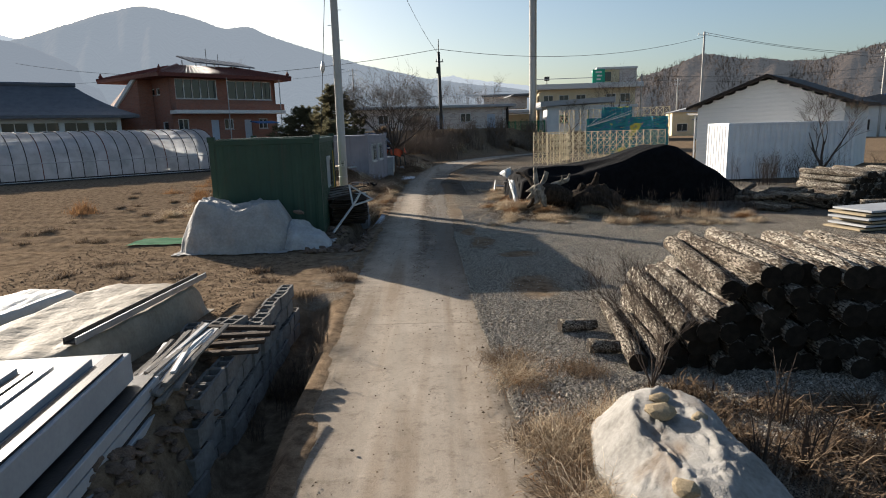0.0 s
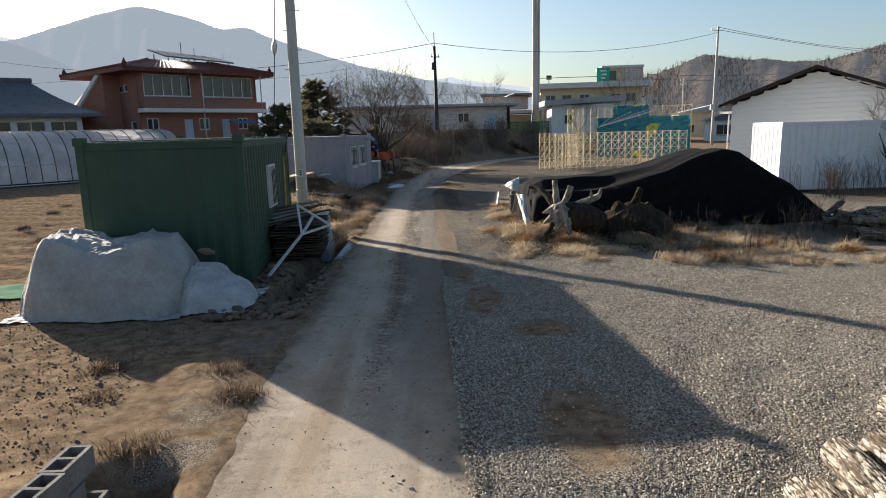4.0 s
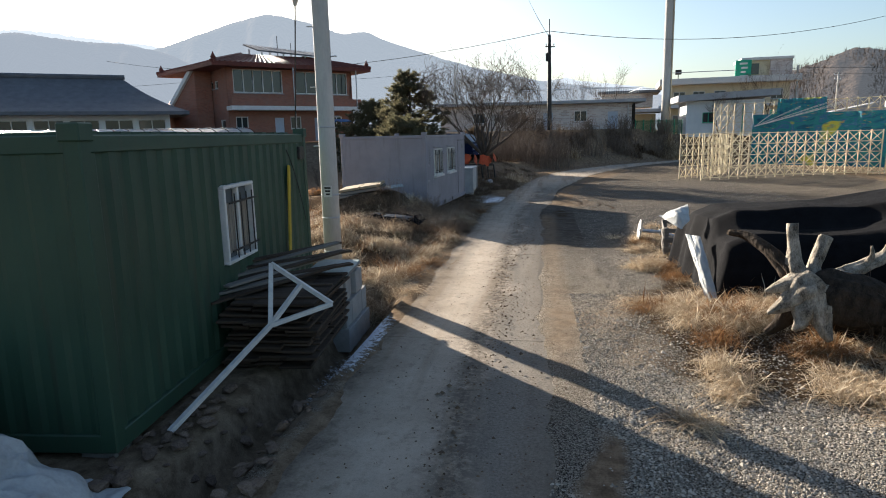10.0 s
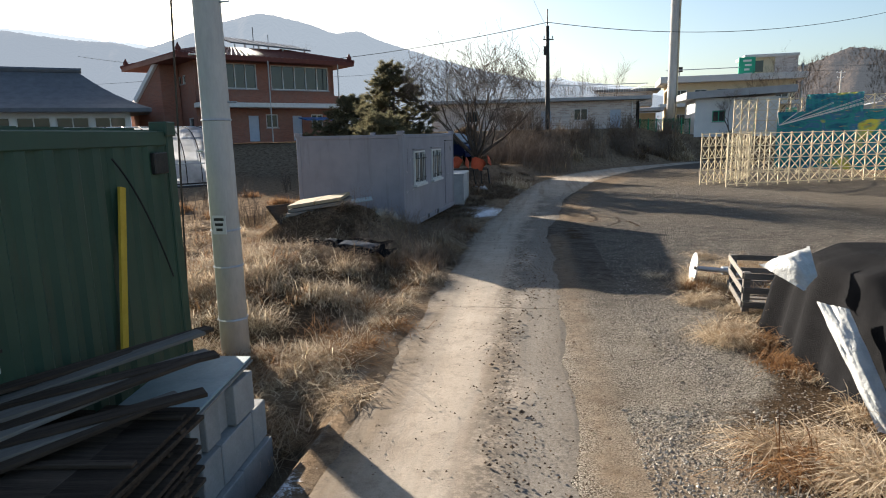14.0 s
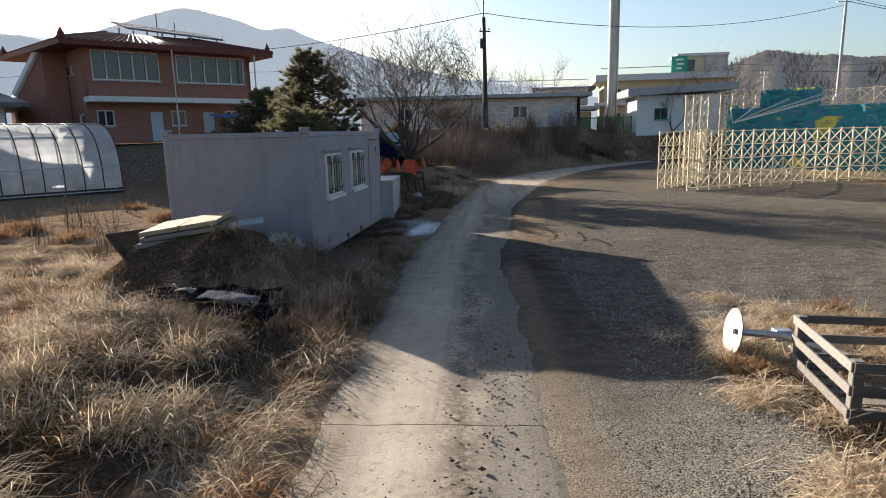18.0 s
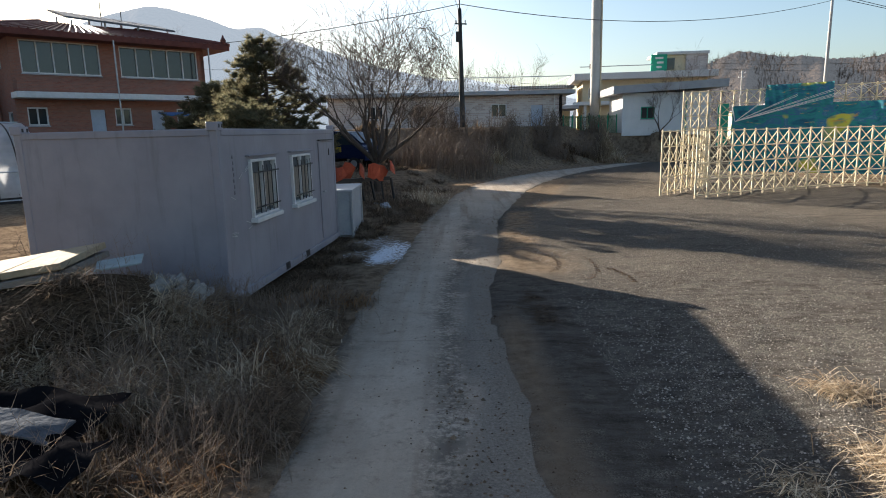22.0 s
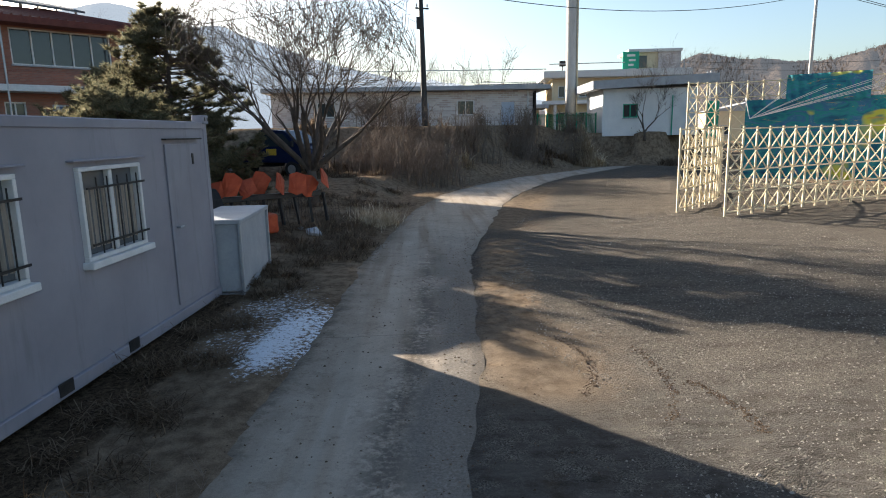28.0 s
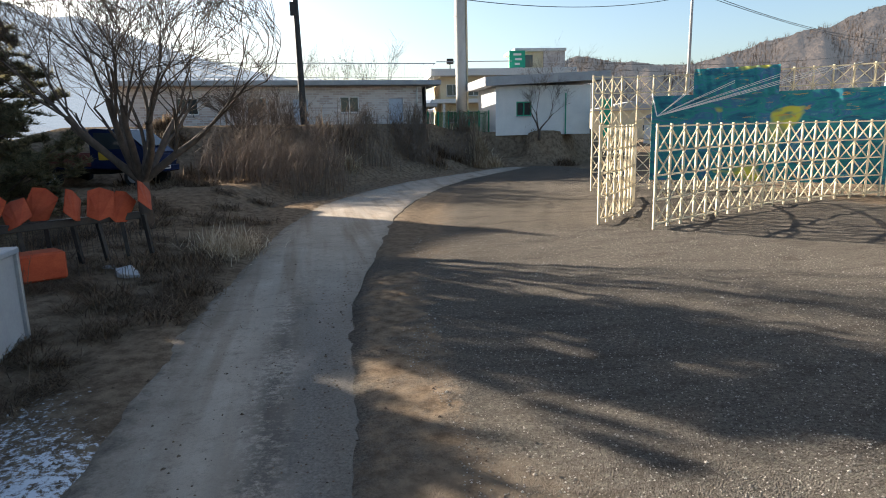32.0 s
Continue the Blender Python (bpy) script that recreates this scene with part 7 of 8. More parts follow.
def pallet_boards():
    c = thing("board_pile", pose(-5.95, 30.0, 0.82, 0, 0, 7), "old door panels lying on rubble in dry weeds", "board pile")
    for i, (dx, dy, dz, rx, ry, rz) in enumerate(((0.30, 0.6, 0.17, 1, -8, 0), (0.93, 0.62, 0.26, 1, -8, 1), (0.64, 0.58, 0.12, 1, -8, -3), (0.55, 0.55, 0.03, 2, -6, 5))):
        part("panel", Geo().box((0, 0, 0), (0.62 if i < 2 else 1.25, 1.2, 0.075), bev=0.006), MAT["cardboard"] if i < 2 else MAT["wood_grey"], c, at=pose(dx, dy, dz, rx, ry, rz))
    part("leaning_panel", Geo().box((0, 0, 0), (1.35, 0.05, 0.62), bev=0.006), MAT["wood_old"], c, "dark panel leaning on the pile", at=pose(-0.12, 0.45, -0.12, -38, 4, 78))
    d = thing("debris", pose(-3.98, 28.1, float(height(np.array(-3.98), np.array(28.1))) + 0.14, 0, 0, -8), "black plastic sheet and splintered board in weeds", "debris")
    vs, fs = [], []
    for j in range(10):
        for i in range(22):
            vs.append((i * 0.085 - 0.9, j * 0.07 - 0.3, 0.14 + 0.12 * nz(i * 0.22, j * 0.3, 1, 3) + 0.03 * abs(nz(i, j, 0.5, 5))))
    for j in range(9):
        for i in range(21):
            a = j * 22 + i
            fs.append((a, a + 1, a + 23, a + 22))
    part("sheet", Geo().add(vs, fs), MAT["black_film"], d, smooth=True)
    part("torn_sheet", Geo().add([(x * 0.55 + 0.75, y * 0.8 - 0.62, z * 0.8 + 0.02) for x, y, z in vs], fs), MAT["black_film"], d, smooth=True)
    for name, x0, y0, w, d_, tilt, mat in (("board", 0.05, -0.36, 0.78, 0.26, 9, "slate"), ("splinter", -0.33, -0.28, 0.26, 0.12, -6, "wood_grey")):
        top = [(x0 + w * i / 10 + 0.02 * nz(j, i * 0.6, 1, 4), y0 + d_ * j / 4 + 0.025 * nz(i * 0.7, j, 1, 7), 0.0 + 0.03 * nz(i * 0.35, j * 0.5, 1, 2) - 0.004 * (i - 5) ** 2 * 0.3) for j in range(5) for i in range(11)]
        quads = [(j * 11 + i, j * 11 + i + 1, j * 11 + i + 12, j * 11 + i + 11) for j in range(4) for i in range(10)]
        low = [(x, y, z - 0.015) for x, y, z in top]
        rim = [i for i in range(11)] + [11 * j + 10 for j in range(1, 5)] + [44 + i for i in range(9, -1, -1)] + [11 * j for j in range(3, 0, -1)]
        g = Geo().add(top + low, quads + [tuple(q + 55 for q in f[::-1]) for f in quads] + [(p, q, q + 55, p + 55) for p, q in zip(rim[1:] + rim[:1], rim)])
        part(name, g, MAT[mat], d, at=pose(0, 0, 0.27, tilt * 0.6, tilt * 0.4, -6))


pallet_boards()


def crumpled(name, at, w, d, h, mat, label, seed):
    """A crumpled loose sheet on the ground."""
    def top(u, v):
        e = min(1.0, dome(u, v, 2.4) * 2.4)
        return u + 0.06 * nz(u, v, 5, seed), v + 0.06 * nz(u, v, 5, seed + 3), max(0.01 + 0.02 * abs(nz(u * 9, v * 9)), e ** 0.6 * h * (0.25 + 1.1 * fold(u * 2.0, v * 2.0, 2.0, seed)))
    return heap(name, label, "plastic sheet", mat, -w / 2, w / 2, -d / 2, d / 2, top, 44, 44, at)


def on_ground(x, y, dz=0.0):
    return float(height(np.array(x), np.array(y))) + dz


crumpled("plastic_sheet", pose(-4.0, 31.1, on_ground(-4.0, 31.1, -0.07), 4, 12, 10), 0.85, 1.0, 0.26, MAT["felt"], "crumpled grey plastic sheet among weeds", 2.0)
crumpled("plastic_sheet", pose(-2.72, 27.75, on_ground(-2.72, 27.75), 0, 0, 30), 0.28, 0.5, 0.12, MAT["fabric"], "scrap of pale plastic sheet in the ditch", 5.0)
ob = part("board", Geo().box((0, 0, 0), (0.5, 0.35, 0.02), bev=0.004), MAT["teal_board"], None, at=pose(-4.4, 30.75, on_ground(-4.4, 30.75, 0.14), 8, -6, 20))
tagged(ob, "pale green board offcut lying on weeds", "board")


def satellite_dish():
    c = thing("satellite_dish", pose(2.36, 27.0, 0.27, 0, 0, 0), "white satellite dish lying on its mount in dry grass", "satellite dish")
    g = Geo()
    n, k = 28, 6
    for i in range(k + 1):
        r = 0.255 * i / k
        for j in range(n):
            a = 2 * math.pi * j / n
            g.v.append((r * math.cos(a), r * math.sin(a), 0.05 * (i / k) ** 2))
    for i in range(k):
        for j in range(n):
            a, b = i * n + j, i * n + (j + 1) % n
            g.f.append((a, b, b + n, a + n))
            g.mi.append(0)
    back = [(x, y, z - 0.012) for x, y, z in g.v]
    m = len(g.v)
    g.v += back
    g.f += [tuple(m + i for i in f[::-1]) for f in list(g.f)]
    g.mi += [0] * (len(g.f) - len(g.mi))
    dish = part("reflector", g, MAT["white_paint"], c, at=pose(0, 0, 0, 0, -82, 0) @ Matrix.Diagonal((1, 0.9, 1, 1)), smooth=True)
    part("hub", Geo().tube([(0, 0, 0.0), (0, 0, 0.035)], 0.03, 8), MAT["metal_dark"], dish)
    part("mast", Geo().tube([(0.03, 0, 0.0), (0.45, -0.05, -0.03), (0.85, -0.1, -0.16)], 0.04, 8), MAT["metal_grey"], c)
    part("clamp", Geo().box((0.5, 0.05, -0.05), (0.18, 0.14, 0.12), bev=0.01), MAT["metal_grey"], c)
    part("base_plate", Geo().box((0.85, -0.1, -0.2), (0.5, 0.4, 0.03), bev=0.006), MAT["metal_grey"], c)


satellite_dish()


def timber_crate(at, label):
    c = thing("crate", at, label, "crate", "wooden crates by the net")
    W, D, H = 1.05, 1.25, 0.55
    for x in (0, W):
        for y in (0, D):
            part("post", Geo().box((x, y, H / 2), (0.09, 0.09, H), bev=0.006), MAT["wood_grey"], c)
    for z in (0.1, 0.3, 0.5):
        for y in (-0.055, D + 0.055):
            part("slat", Geo().box((W / 2, y, z), (W + 0.09, 0.022, 0.085), bev=0.004), MAT["wood_grey"], c)
        for x in (-0.055, W + 0.055):
            part("slat", Geo().box((x, D / 2, z), (0.022, D + 0.09, 0.085), bev=0.004), MAT["wood_grey"], c)
    for i in range(6):
        part("floor_slat", Geo().box((W / 2, 0.1 + i * 0.21, 0.06), (W, 0.12, 0.02)), MAT["wood_grey"], c)
    return c


timber_crate(pose(2.62, 25.3, 0.04, 0, 0, -8), "weathered open crate of wooden slats in dry grass")
timber_crate(pose(3.95, 25.2, 0.04, 0, 0, 4), "second weathered slat crate against the net stack")


# ---- near left: panels, wrapped slabs and the block wall ----
def block_wall():
    c = thing("block_wall", Matrix(), "low dry wall of hollow concrete blocks along the ditch", "block wall")
    g = Geo()
    for x, y, sx, sy in ((0, 0.08, 0.39, 0.03), (0, -0.08, 0.39, 0.03), (-0.18, 0, 0.03, 0.13), (0.18, 0, 0.03, 0.13), (0, 0, 0.03, 0.13)):
        g.box((x, y, 0), (sx, sy, 0.19))
    me = g.data("block", MAT["block"])
    r = random.Random(3)
    for k in range(4):
        for j in range(20):
            y = 3.4 + j * 0.40 + (0.2 if k % 2 else 0)
            x = -2.33 - 0.035 * (y - 6) + r.uniform(-0.03, 0.03) - 0.03 * k
            if y > 9.7 or y < 4.9 + 0.2 * k:
                continue
            part("block", me, None, c, at=pose(x, y, -0.34 + k * 0.195, 0, 0, 91 + r.uniform(-5, 5)))
    for j in range(4):
        part("block", me, None, c, at=pose(-2.72 - 0.42 * j * 0.55, 7.7 + 0.1 * j, 0.32 - 0.06 * j, 0, 0, r.uniform(80, 100)))
    for i in range(7):
        part("stone", STONES[i % 6], None, c, at=pose(-2.75 + 0.03 * i, 6.2 + i * 0.45, 0.30, 10 * i, 5 * i, 40 * i) @ Matrix.Diagonal((0.1, 0.08, 0.07, 1)))


block_wall()


def panel_stack():
    """White insulated panels: a thick one on top, thinner ones below, set further out."""
    c = thing("panel_stack", pose(-2.74, 5.05, 0.0, 0, 0, 6), "stack of white insulated panels with dark gaps", "panel stack")
    for k in range(5):
        off = (0.20, 0.17, 0.18, 0.14, 0.15)[k]
        part("panel", Geo().box((-0.8 + off, -1.62 + 0.03 * k, 0.07 + k * 0.122), (1.6, 3.6, 0.10), bev=0.006), MAT["pvc"], c)
        # Dark sheet between two panels, standing in for the shade of the gap.
        part("lining", Geo().box((-0.8 + off - 0.015, -1.62 + 0.03 * k, 0.131 + k * 0.122), (1.56, 3.56, 0.022)), MAT["metal_dark"], c)
    part("thick_panel", Geo().box((-0.82, -1.68, 0.78), (1.64, 3.6, 0.25), bev=0.008), MAT["pvc"], c, "thick white top panel")
    part("edge_strip", Geo().box((-0.10, -1.7, 0.915), (0.13, 3.5, 0.02), bev=0.004), MAT["metal_dark"], c, "dark metal edge strip")
    part("rail", Geo().box((-0.30, -1.9, 0.935), (0.20, 3.5, 0.06), bev=0.004), MAT["pvc"], c)
    part("rail", Geo().box((-0.47, -1.95, 0.94), (0.09, 3.3, 0.07), bev=0.004), MAT["metal_grey"], c)
    part("rail", Geo().box((-0.60, -2.0, 0.935), (0.09, 3.3, 0.06), bev=0.004), MAT["metal_dark"], c)
    part("rail", Geo().box((-0.73, -2.0, 0.95), (0.12, 3.3, 0.09), bev=0.004), MAT["pvc"], c)


panel_stack()


def wrapped_stack():
    """Long panels wrapped in pale sheet."""
    def top(u, v):
        d = min(1.0, dome(u, v, 7.0) * 9)
        z = 0.50 * d ** 0.35 + 0.03 * nz(u * 2, v * 3, 1.5, 2) * d + 0.05 * (abs(nz(u * 2 + v * 2.2, v * 1.2 - u, 1.6, 6)) - 0.3) * d + 0.02 * (abs(nz(u * 3 + v * 4, v * 1.5, 2.2, 9)) - 0.3) * d
        return u + 0.02 * nz(u, v, 6, 1), v + 0.01 * nz(u, v, 6, 4), max(0.01, z)
    a = heap("wrapped_stack", "long stack wrapped in dusty pale tarpaulin", "tarpaulin", MAT["cream_tarp"], -0.85, 0.85, -3.6, 0.1, top, 50, 80, pose(-4.55, 9.6, 0.0, 0, 0, -5))
    b = heap("wrapped_stack", "second wrapped stack in translucent sheet", "tarpaulin", MAT["silver"], -0.5, 0.5, -3.6, 0.1, top, 40, 70, pose(-6.0, 9.4, 0.0, 0, 0, -12))
    t = thing("channel", pose(-3.72, 9.55, 0.53, 0, 0, -5), "long dark steel channel lying on the wrapped stack", "steel channel")
    part("web", Geo().box((-0.1, -1.55, 0.03), (0.14, 3.1, 0.02)), MAT["metal_dark"], t)
    part("flange", Geo().box((-0.17, -1.55, 0.06), (0.02, 3.1, 0.08)), MAT["metal_dark"], t)
    part("flange", Geo().box((-0.03, -1.55, 0.06), (0.02, 3.1, 0.08)), MAT["metal_grey"], t)


wrapped_stack()
lath = thing("lath_pile", Matrix(), "loose pile of grey timber laths and battens", "timber pile")
rl = random.Random(8)
for i in range(46):
    u = rl.random()
    x, y, n = -2.52 - 0.72 * u, 5.95 + 0.25 * u + rl.uniform(-0.15, 0.15), 1.35 + 0.45 * rl.random()
    z = max(float(height(np.array(x), np.array(y + e))) for e in (-0.6, 0.0, 0.6)) + 0.03 + 0.10 * rl.random()
    part("lath", Geo().box((0, 0, 0), (0.05, n, 0.03), bev=0.004), MAT["wood_grey"] if i % 4 else MAT["old_white"], lath, at=pose(x, y, z, rl.uniform(-2, 3), rl.uniform(-12, 12), 5 + rl.uniform(-9, 7)))
for i in range(4):
    part("batten", Geo().box((0, 0, 0), (0.95, 0.09, 0.045), bev=0.004), MAT["wood_old"], lath, at=pose(-2.55, 6.55 + i * 0.24, 0.38 + 0.02 * i, 0, rl.uniform(-2, 2), 2 + rl.uniform(-4, 4)))
for i in range(8):
    part("offcut", Geo().box((0, 0, 0), (0.35, 0.1, 0.04), bev=0.004), MAT["wood_old"], lath, at=pose(-2.95 + rl.uniform(-0.3, 0.2), 4.6 + rl.uniform(-0.6, 0.9), 0.1, rl.uniform(-10, 10), rl.uniform(-10, 10), rl.uniform(0, 180)))


# ---- truck and farm machine under the tree ----
def truck():
    """Dark blue light truck, its nose towards the lane; local x forwards."""
    c = thing("truck", pose( -6.7, 56.8, 0.62, 0, 0, -22), "dark blue light truck parked under the bare tree", "truck")
    W = 1.66
    g = Geo()
    cab = [(0.0, 0.62), (2.05, 0.55), (2.2, 0.75), (2.18, 1.12), (1.95, 1.3), (1.25, 1.92), (0.15, 1.98), (0.0, 1.9)]
    g.prism(cab, -W / 2, W / 2)
    bm = bmesh.new()
    me = g.data("body", MAT["navy"])
    bm.from_mesh(me)
    bmesh.ops.bevel(bm, geom=[e for e in bm.edges], offset=0.05, segments=2, affect="EDGES")
    bm.to_mesh(me)
    bm.free()
    part("body", me, None, c)
    ws = Geo().add([(1.27, -0.68, 1.86), (1.27, 0.68, 1.86), (1.93, 0.74, 1.34), (1.93, -0.74, 1.34)], [(0, 1, 2, 3)])
    for i, v in enumerate(ws.v):
        ws.v[i] = (v[0] + 0.04, v[1], v[2] + 0.035)
    part("windscreen", ws, MAT["glass"], c)
    for s in (-1, 1):
        wn_ = Geo().add([(0.25, s * (W / 2 + 0.008), 1.28), (1.72, s * (W / 2 + 0.008), 1.28), (1.2, s * (W / 2 + 0.008), 1.8), (0.25, s * (W / 2 + 0.008), 1.84)], [(0, 1, 2, 3)])
        part("side_window", wn_, MAT["glass"], c)
        part("headlight", Geo().box((2.17, s * 0.62, 0.92), (0.1, 0.32, 0.17), bev=0.03), MAT["metal_grey"], c)
        part("mirror", Geo().box((1.75, s * (W / 2 + 0.17), 1.38), (0.08, 0.16, 0.26), bev=0.03), MAT["rubber"], c)
        for x in (1.55, -1.6):
            w = part("wheel", Geo().tube([(x, s * 0.62, 0.33), (x, s * 0.83, 0.33)], 0.33, 18), MAT["rubber"], c)
            part("rim", Geo().tube([(x, s * 0.82, 0.33), (x, s * 0.845, 0.33)], 0.19, 12), MAT["metal_grey"], w)
    part("bumper", Geo().box((2.2, 0, 0.58), (0.14, W, 0.24), bev=0.04), MAT["navy"], c)
    pl = part("plate", Geo().box((2.28, 0.0, 0.62), (0.02, 0.5, 0.12)), MAT["white_paint"], c)
    part("writing_bar", Geo().box((2.293, 0.0, 0.62), (0.006, 0.36, 0.05)), MAT["metal_dark"], pl)
    part("door_label", Geo().box((0.6, -W / 2 - 0.006, 1.05), (0.5, 0.006, 0.26)), MAT["yellow"], c, "yellow label on the door")
    part("chassis", Geo().box((-0.9, 0, 0.5), (2.6, 0.8, 0.16)), MAT["rubber"], c)
    bed = part("bed", Geo().box((-1.25, 0, 0.68), (2.5, 1.68, 0.08)), MAT["navy"], c)
    for s in (-1, 1):
        part("side_board", Geo().box((-1.25, s * 0.83, 0.92), (2.5, 0.04, 0.42), bev=0.01), MAT["tile_red"], bed, "faded red side board")
    part("tail_board", Geo().box((-2.48, 0, 0.92), (0.04, 1.6, 0.42), bev=0.01), MAT["tile_red"], bed)


truck()


def tiller():
    """Orange tractor implement with blue frame beside the container."""
    c = thing("farm_implement", pose(-4.4, 42.5, 0.36, 0, 0, 35), "orange ridging implement with blue frame", "farm machine")
    part("beam", Geo().box((0.9, 0, 0.66), (2.6, 0.12, 0.12), bev=0.01), MAT["metal_dark"], c)
    rw = random.Random(4)
    for i in range(8):
        x, y = -0.25 + i * 0.36, rw.uniform(-0.25, 0.2)
        g = Geo()
        g.add([(-0.26, -0.10, -0.26), (0, -0.22, -0.34), (0.26, -0.10, -0.26), (0.28, 0.08, 0.24), (0, 0.12, 0.34), (-0.22, 0.08, 0.28)], [(0, 1, 4, 5), (1, 2, 3, 4)])
        g.add([(-0.26, -0.08, -0.26), (0, -0.20, -0.34), (0.26, -0.08, -0.26), (0.28, 0.10, 0.24), (0, 0.14, 0.34), (-0.22, 0.10, 0.28)], [(5, 4, 1, 0), (4, 3, 2, 1)])
        part("ridging_wing", g, MAT["orange"], c, "orange folded steel wing", at=pose(x, y, 0.90 + rw.uniform(-0.08, 0.1), rw.uniform(-25, 25), rw.uniform(-40, 40), rw.uniform(-50, 50)) @ Matrix.Diagonal((0.74, 0.8, 0.68, 1)))
        part("shank", Geo().bar((x, 0, 0.66), (x + 0.05, y * 0.6, 0.0), 0.06), MAT["metal_dark"], c)
    part("gearbox", Geo().box((-0.3, 0.1, 0.3), (0.7, 0.5, 0.45), bev=0.04), MAT["orange"], c)
    part("guard", Geo().box((0.4, -0.5, 0.15), (0.9, 0.45, 0.4), bev=0.03), MAT["orange"], c)
    for s in (-0.55, -0.1):
        part("link_arm", Geo().bar((s, 0.1, 0.7), (s - 0.35, -0.5, 0.15), 0.09), MAT["blue_paint"], c)
    t = thing("tractor", pose(-5.45, 41.9, 0.0, 0, 0, -55), "blue tractor cab with pale rear window behind the container", "tractor")
    part("cab_roof", Geo().box((0, 0, 2.25), (1.4, 1.5, 0.18), bev=0.06), MAT["blue_paint"], t)
    for x in (-0.6, 0.6):
        for y in (-0.65, 0.65):
            part("pillar", Geo().bar((x, y, 0.9), (x * 0.9, y, 2.2), 0.07), MAT["rubber"], t)
    part("rear_window", Geo().box((0.62, 0, 1.6), (0.02, 1.2, 1.0)), MAT["glass_clear"], t)
    part("front_window", Geo().box((0, -0.66, 1.6), (1.1, 0.02, 1.0)), MAT["glass_clear"], t)
    part("body", Geo().box((-0.3, 0, 0.85), (2.0, 0.9, 0.6), bev=0.08), MAT["blue_paint"], t)
    for y in (-0.75, 0.75):
        part("wheel", Geo().tube([(0.3, y - 0.18, 0.65), (0.3, y + 0.18, 0.65)], 0.65, 20), MAT["rubber"], t)
        part("wheel", Geo().tube([(-1.1, y * 0.8 - 0.12, 0.4), (-1.1, y * 0.8 + 0.12, 0.4)], 0.4, 16), MAT["rubber"], t)
    b = thing("rubbish_bag", pose(-3.0, 43.2, 0.1), "white crumpled sacks lying beside the implement", "sack")
    for k, (dx, dy, s) in enumerate(((0, 0, 0.2), (0.35, -0.3, 0.24))):
        part("sack", STONES[k + 1], None, b, at=pose(dx, dy, 0.08, 20, 10, 50 * k) @ Matrix.Diagonal((s, s * 0.8, s, 1)))
        b.children[-1].data = b.children[-1].data.copy()
        b.children[-1].data.materials[0] = MAT["pvc"]


tiller()


# ---- trees ----
def branch_tree(name, at, label, seed, trunks, height_, spread, depth, r0, mat, cat="tree", ratio=(0.6, 0.88), low=0.9, splits=3, rmin=0.0055, wide=0.75, reach=0.0):
    """Leafless tree: limbs that divide into finer and finer twigs."""
    r = random.Random(seed)
    c = thing(name, at, label, cat)
    limbs, twigs = Geo(), Geo()

    def grow(p, d, L, rad, lev):
        n = 4 if lev < 4 else 2
        pts, rs = [p], [rad]
        q, dd = p.copy(), d.copy()
        for i in range(n):
            dd = (dd + Vector((r.uniform(-1, 1), r.uniform(-1, 1), r.uniform(-0.4, 0.75) if lev < 3 else r.uniform(-0.7, 0.5))) * 0.17).normalized()
            if reach and math.hypot(q.x, q.y) > reach * 0.75:
                dd = (dd + Vector((-q.x / reach * 0.35, -q.y / reach * 0.35, 0.15 if q.z < height_ else -0.3))).normalized()
            q = q + dd * L / n
            pts.append(q.copy())
            rs.append(rad * (1 - 0.42 * (i + 1) / n))
        tgt = limbs if lev < 3 else twigs
        tgt.tube(pts, rs, (8, 6, 5, 4, 3, 3, 3)[min(lev, 6)], cap=False)
        if lev >= depth:
            return
        k = splits if lev < 2 or reach else splits + 1
        for i in range(k):
            t = r.uniform(0.35, 1.0) if i else 1.0
            idx = min(n, max(1, int(t * n + 0.5)))
            side = Vector((r.uniform(-1, 1), r.uniform(-1, 1), r.uniform(-0.35, 0.6)))
            nd = (dd + side * (0.55 + 0.1 * lev) * spread).normalized()
            grow(pts[idx], nd, L * r.uniform(*ratio), max(rs[idx] * r.uniform(0.45, 0.68), rmin), lev + 1)
    for k in range(trunks):
        a = 6.28 * k / trunks + r.uniform(-0.3, 0.3)
        lean = (trunks > 1) * wide * r.uniform(0.45, 1.2)
        d = Vector((math.cos(a) * lean, math.sin(a) * lean, 1)).normalized()
        grow(Vector((0, 0, low if trunks > 1 else 0)), d, height_ * 0.36, r0 * (0.75 if trunks > 1 else 1), 0)
    if trunks > 1:
        limbs.tube([(0, 0, -0.1), (0.02, 0.0, low * 0.6), (0, 0, low + 0.1)], [r0 * 1.4, r0 * 1.1, r0], 10)
    part("trunk", limbs, MAT["trunk"], c, "grey-brown trunk and limbs", True)
    part("crown", twigs, MAT[mat], c, "fine bare twigs")
    return c


branch_tree("bare_tree", pose(-3.45, 47.75, 0.1), "large leafless tree with a wide twiggy crown", 11, 9, 5.4, 1.0, 5, 0.13, "twig", low=1.2, splits=3, ratio=(0.62, 0.95), rmin=0.0072, wide=1.35, reach=4.2)
branch_tree("bare_tree", pose(-2.2, 61.0, 0.6), "leafless tree on the bank", 23, 4, 3.0, 0.65, 5, 0.09, "twig", low=0.6)
branch_tree("bare_tree", pose(14.6, 70.2, 1.6), "small bare tree in front of the white hut", 5, 3, 3.6, 0.9, 4, 0.07, "twig", low=0.5)
branch_tree("bare_tree", pose(17.5, 28.6, 0.0), "leafless tree in front of the white container", 8, 3, 4.0, 0.9, 4, 0.08, "twig", low=0.5)
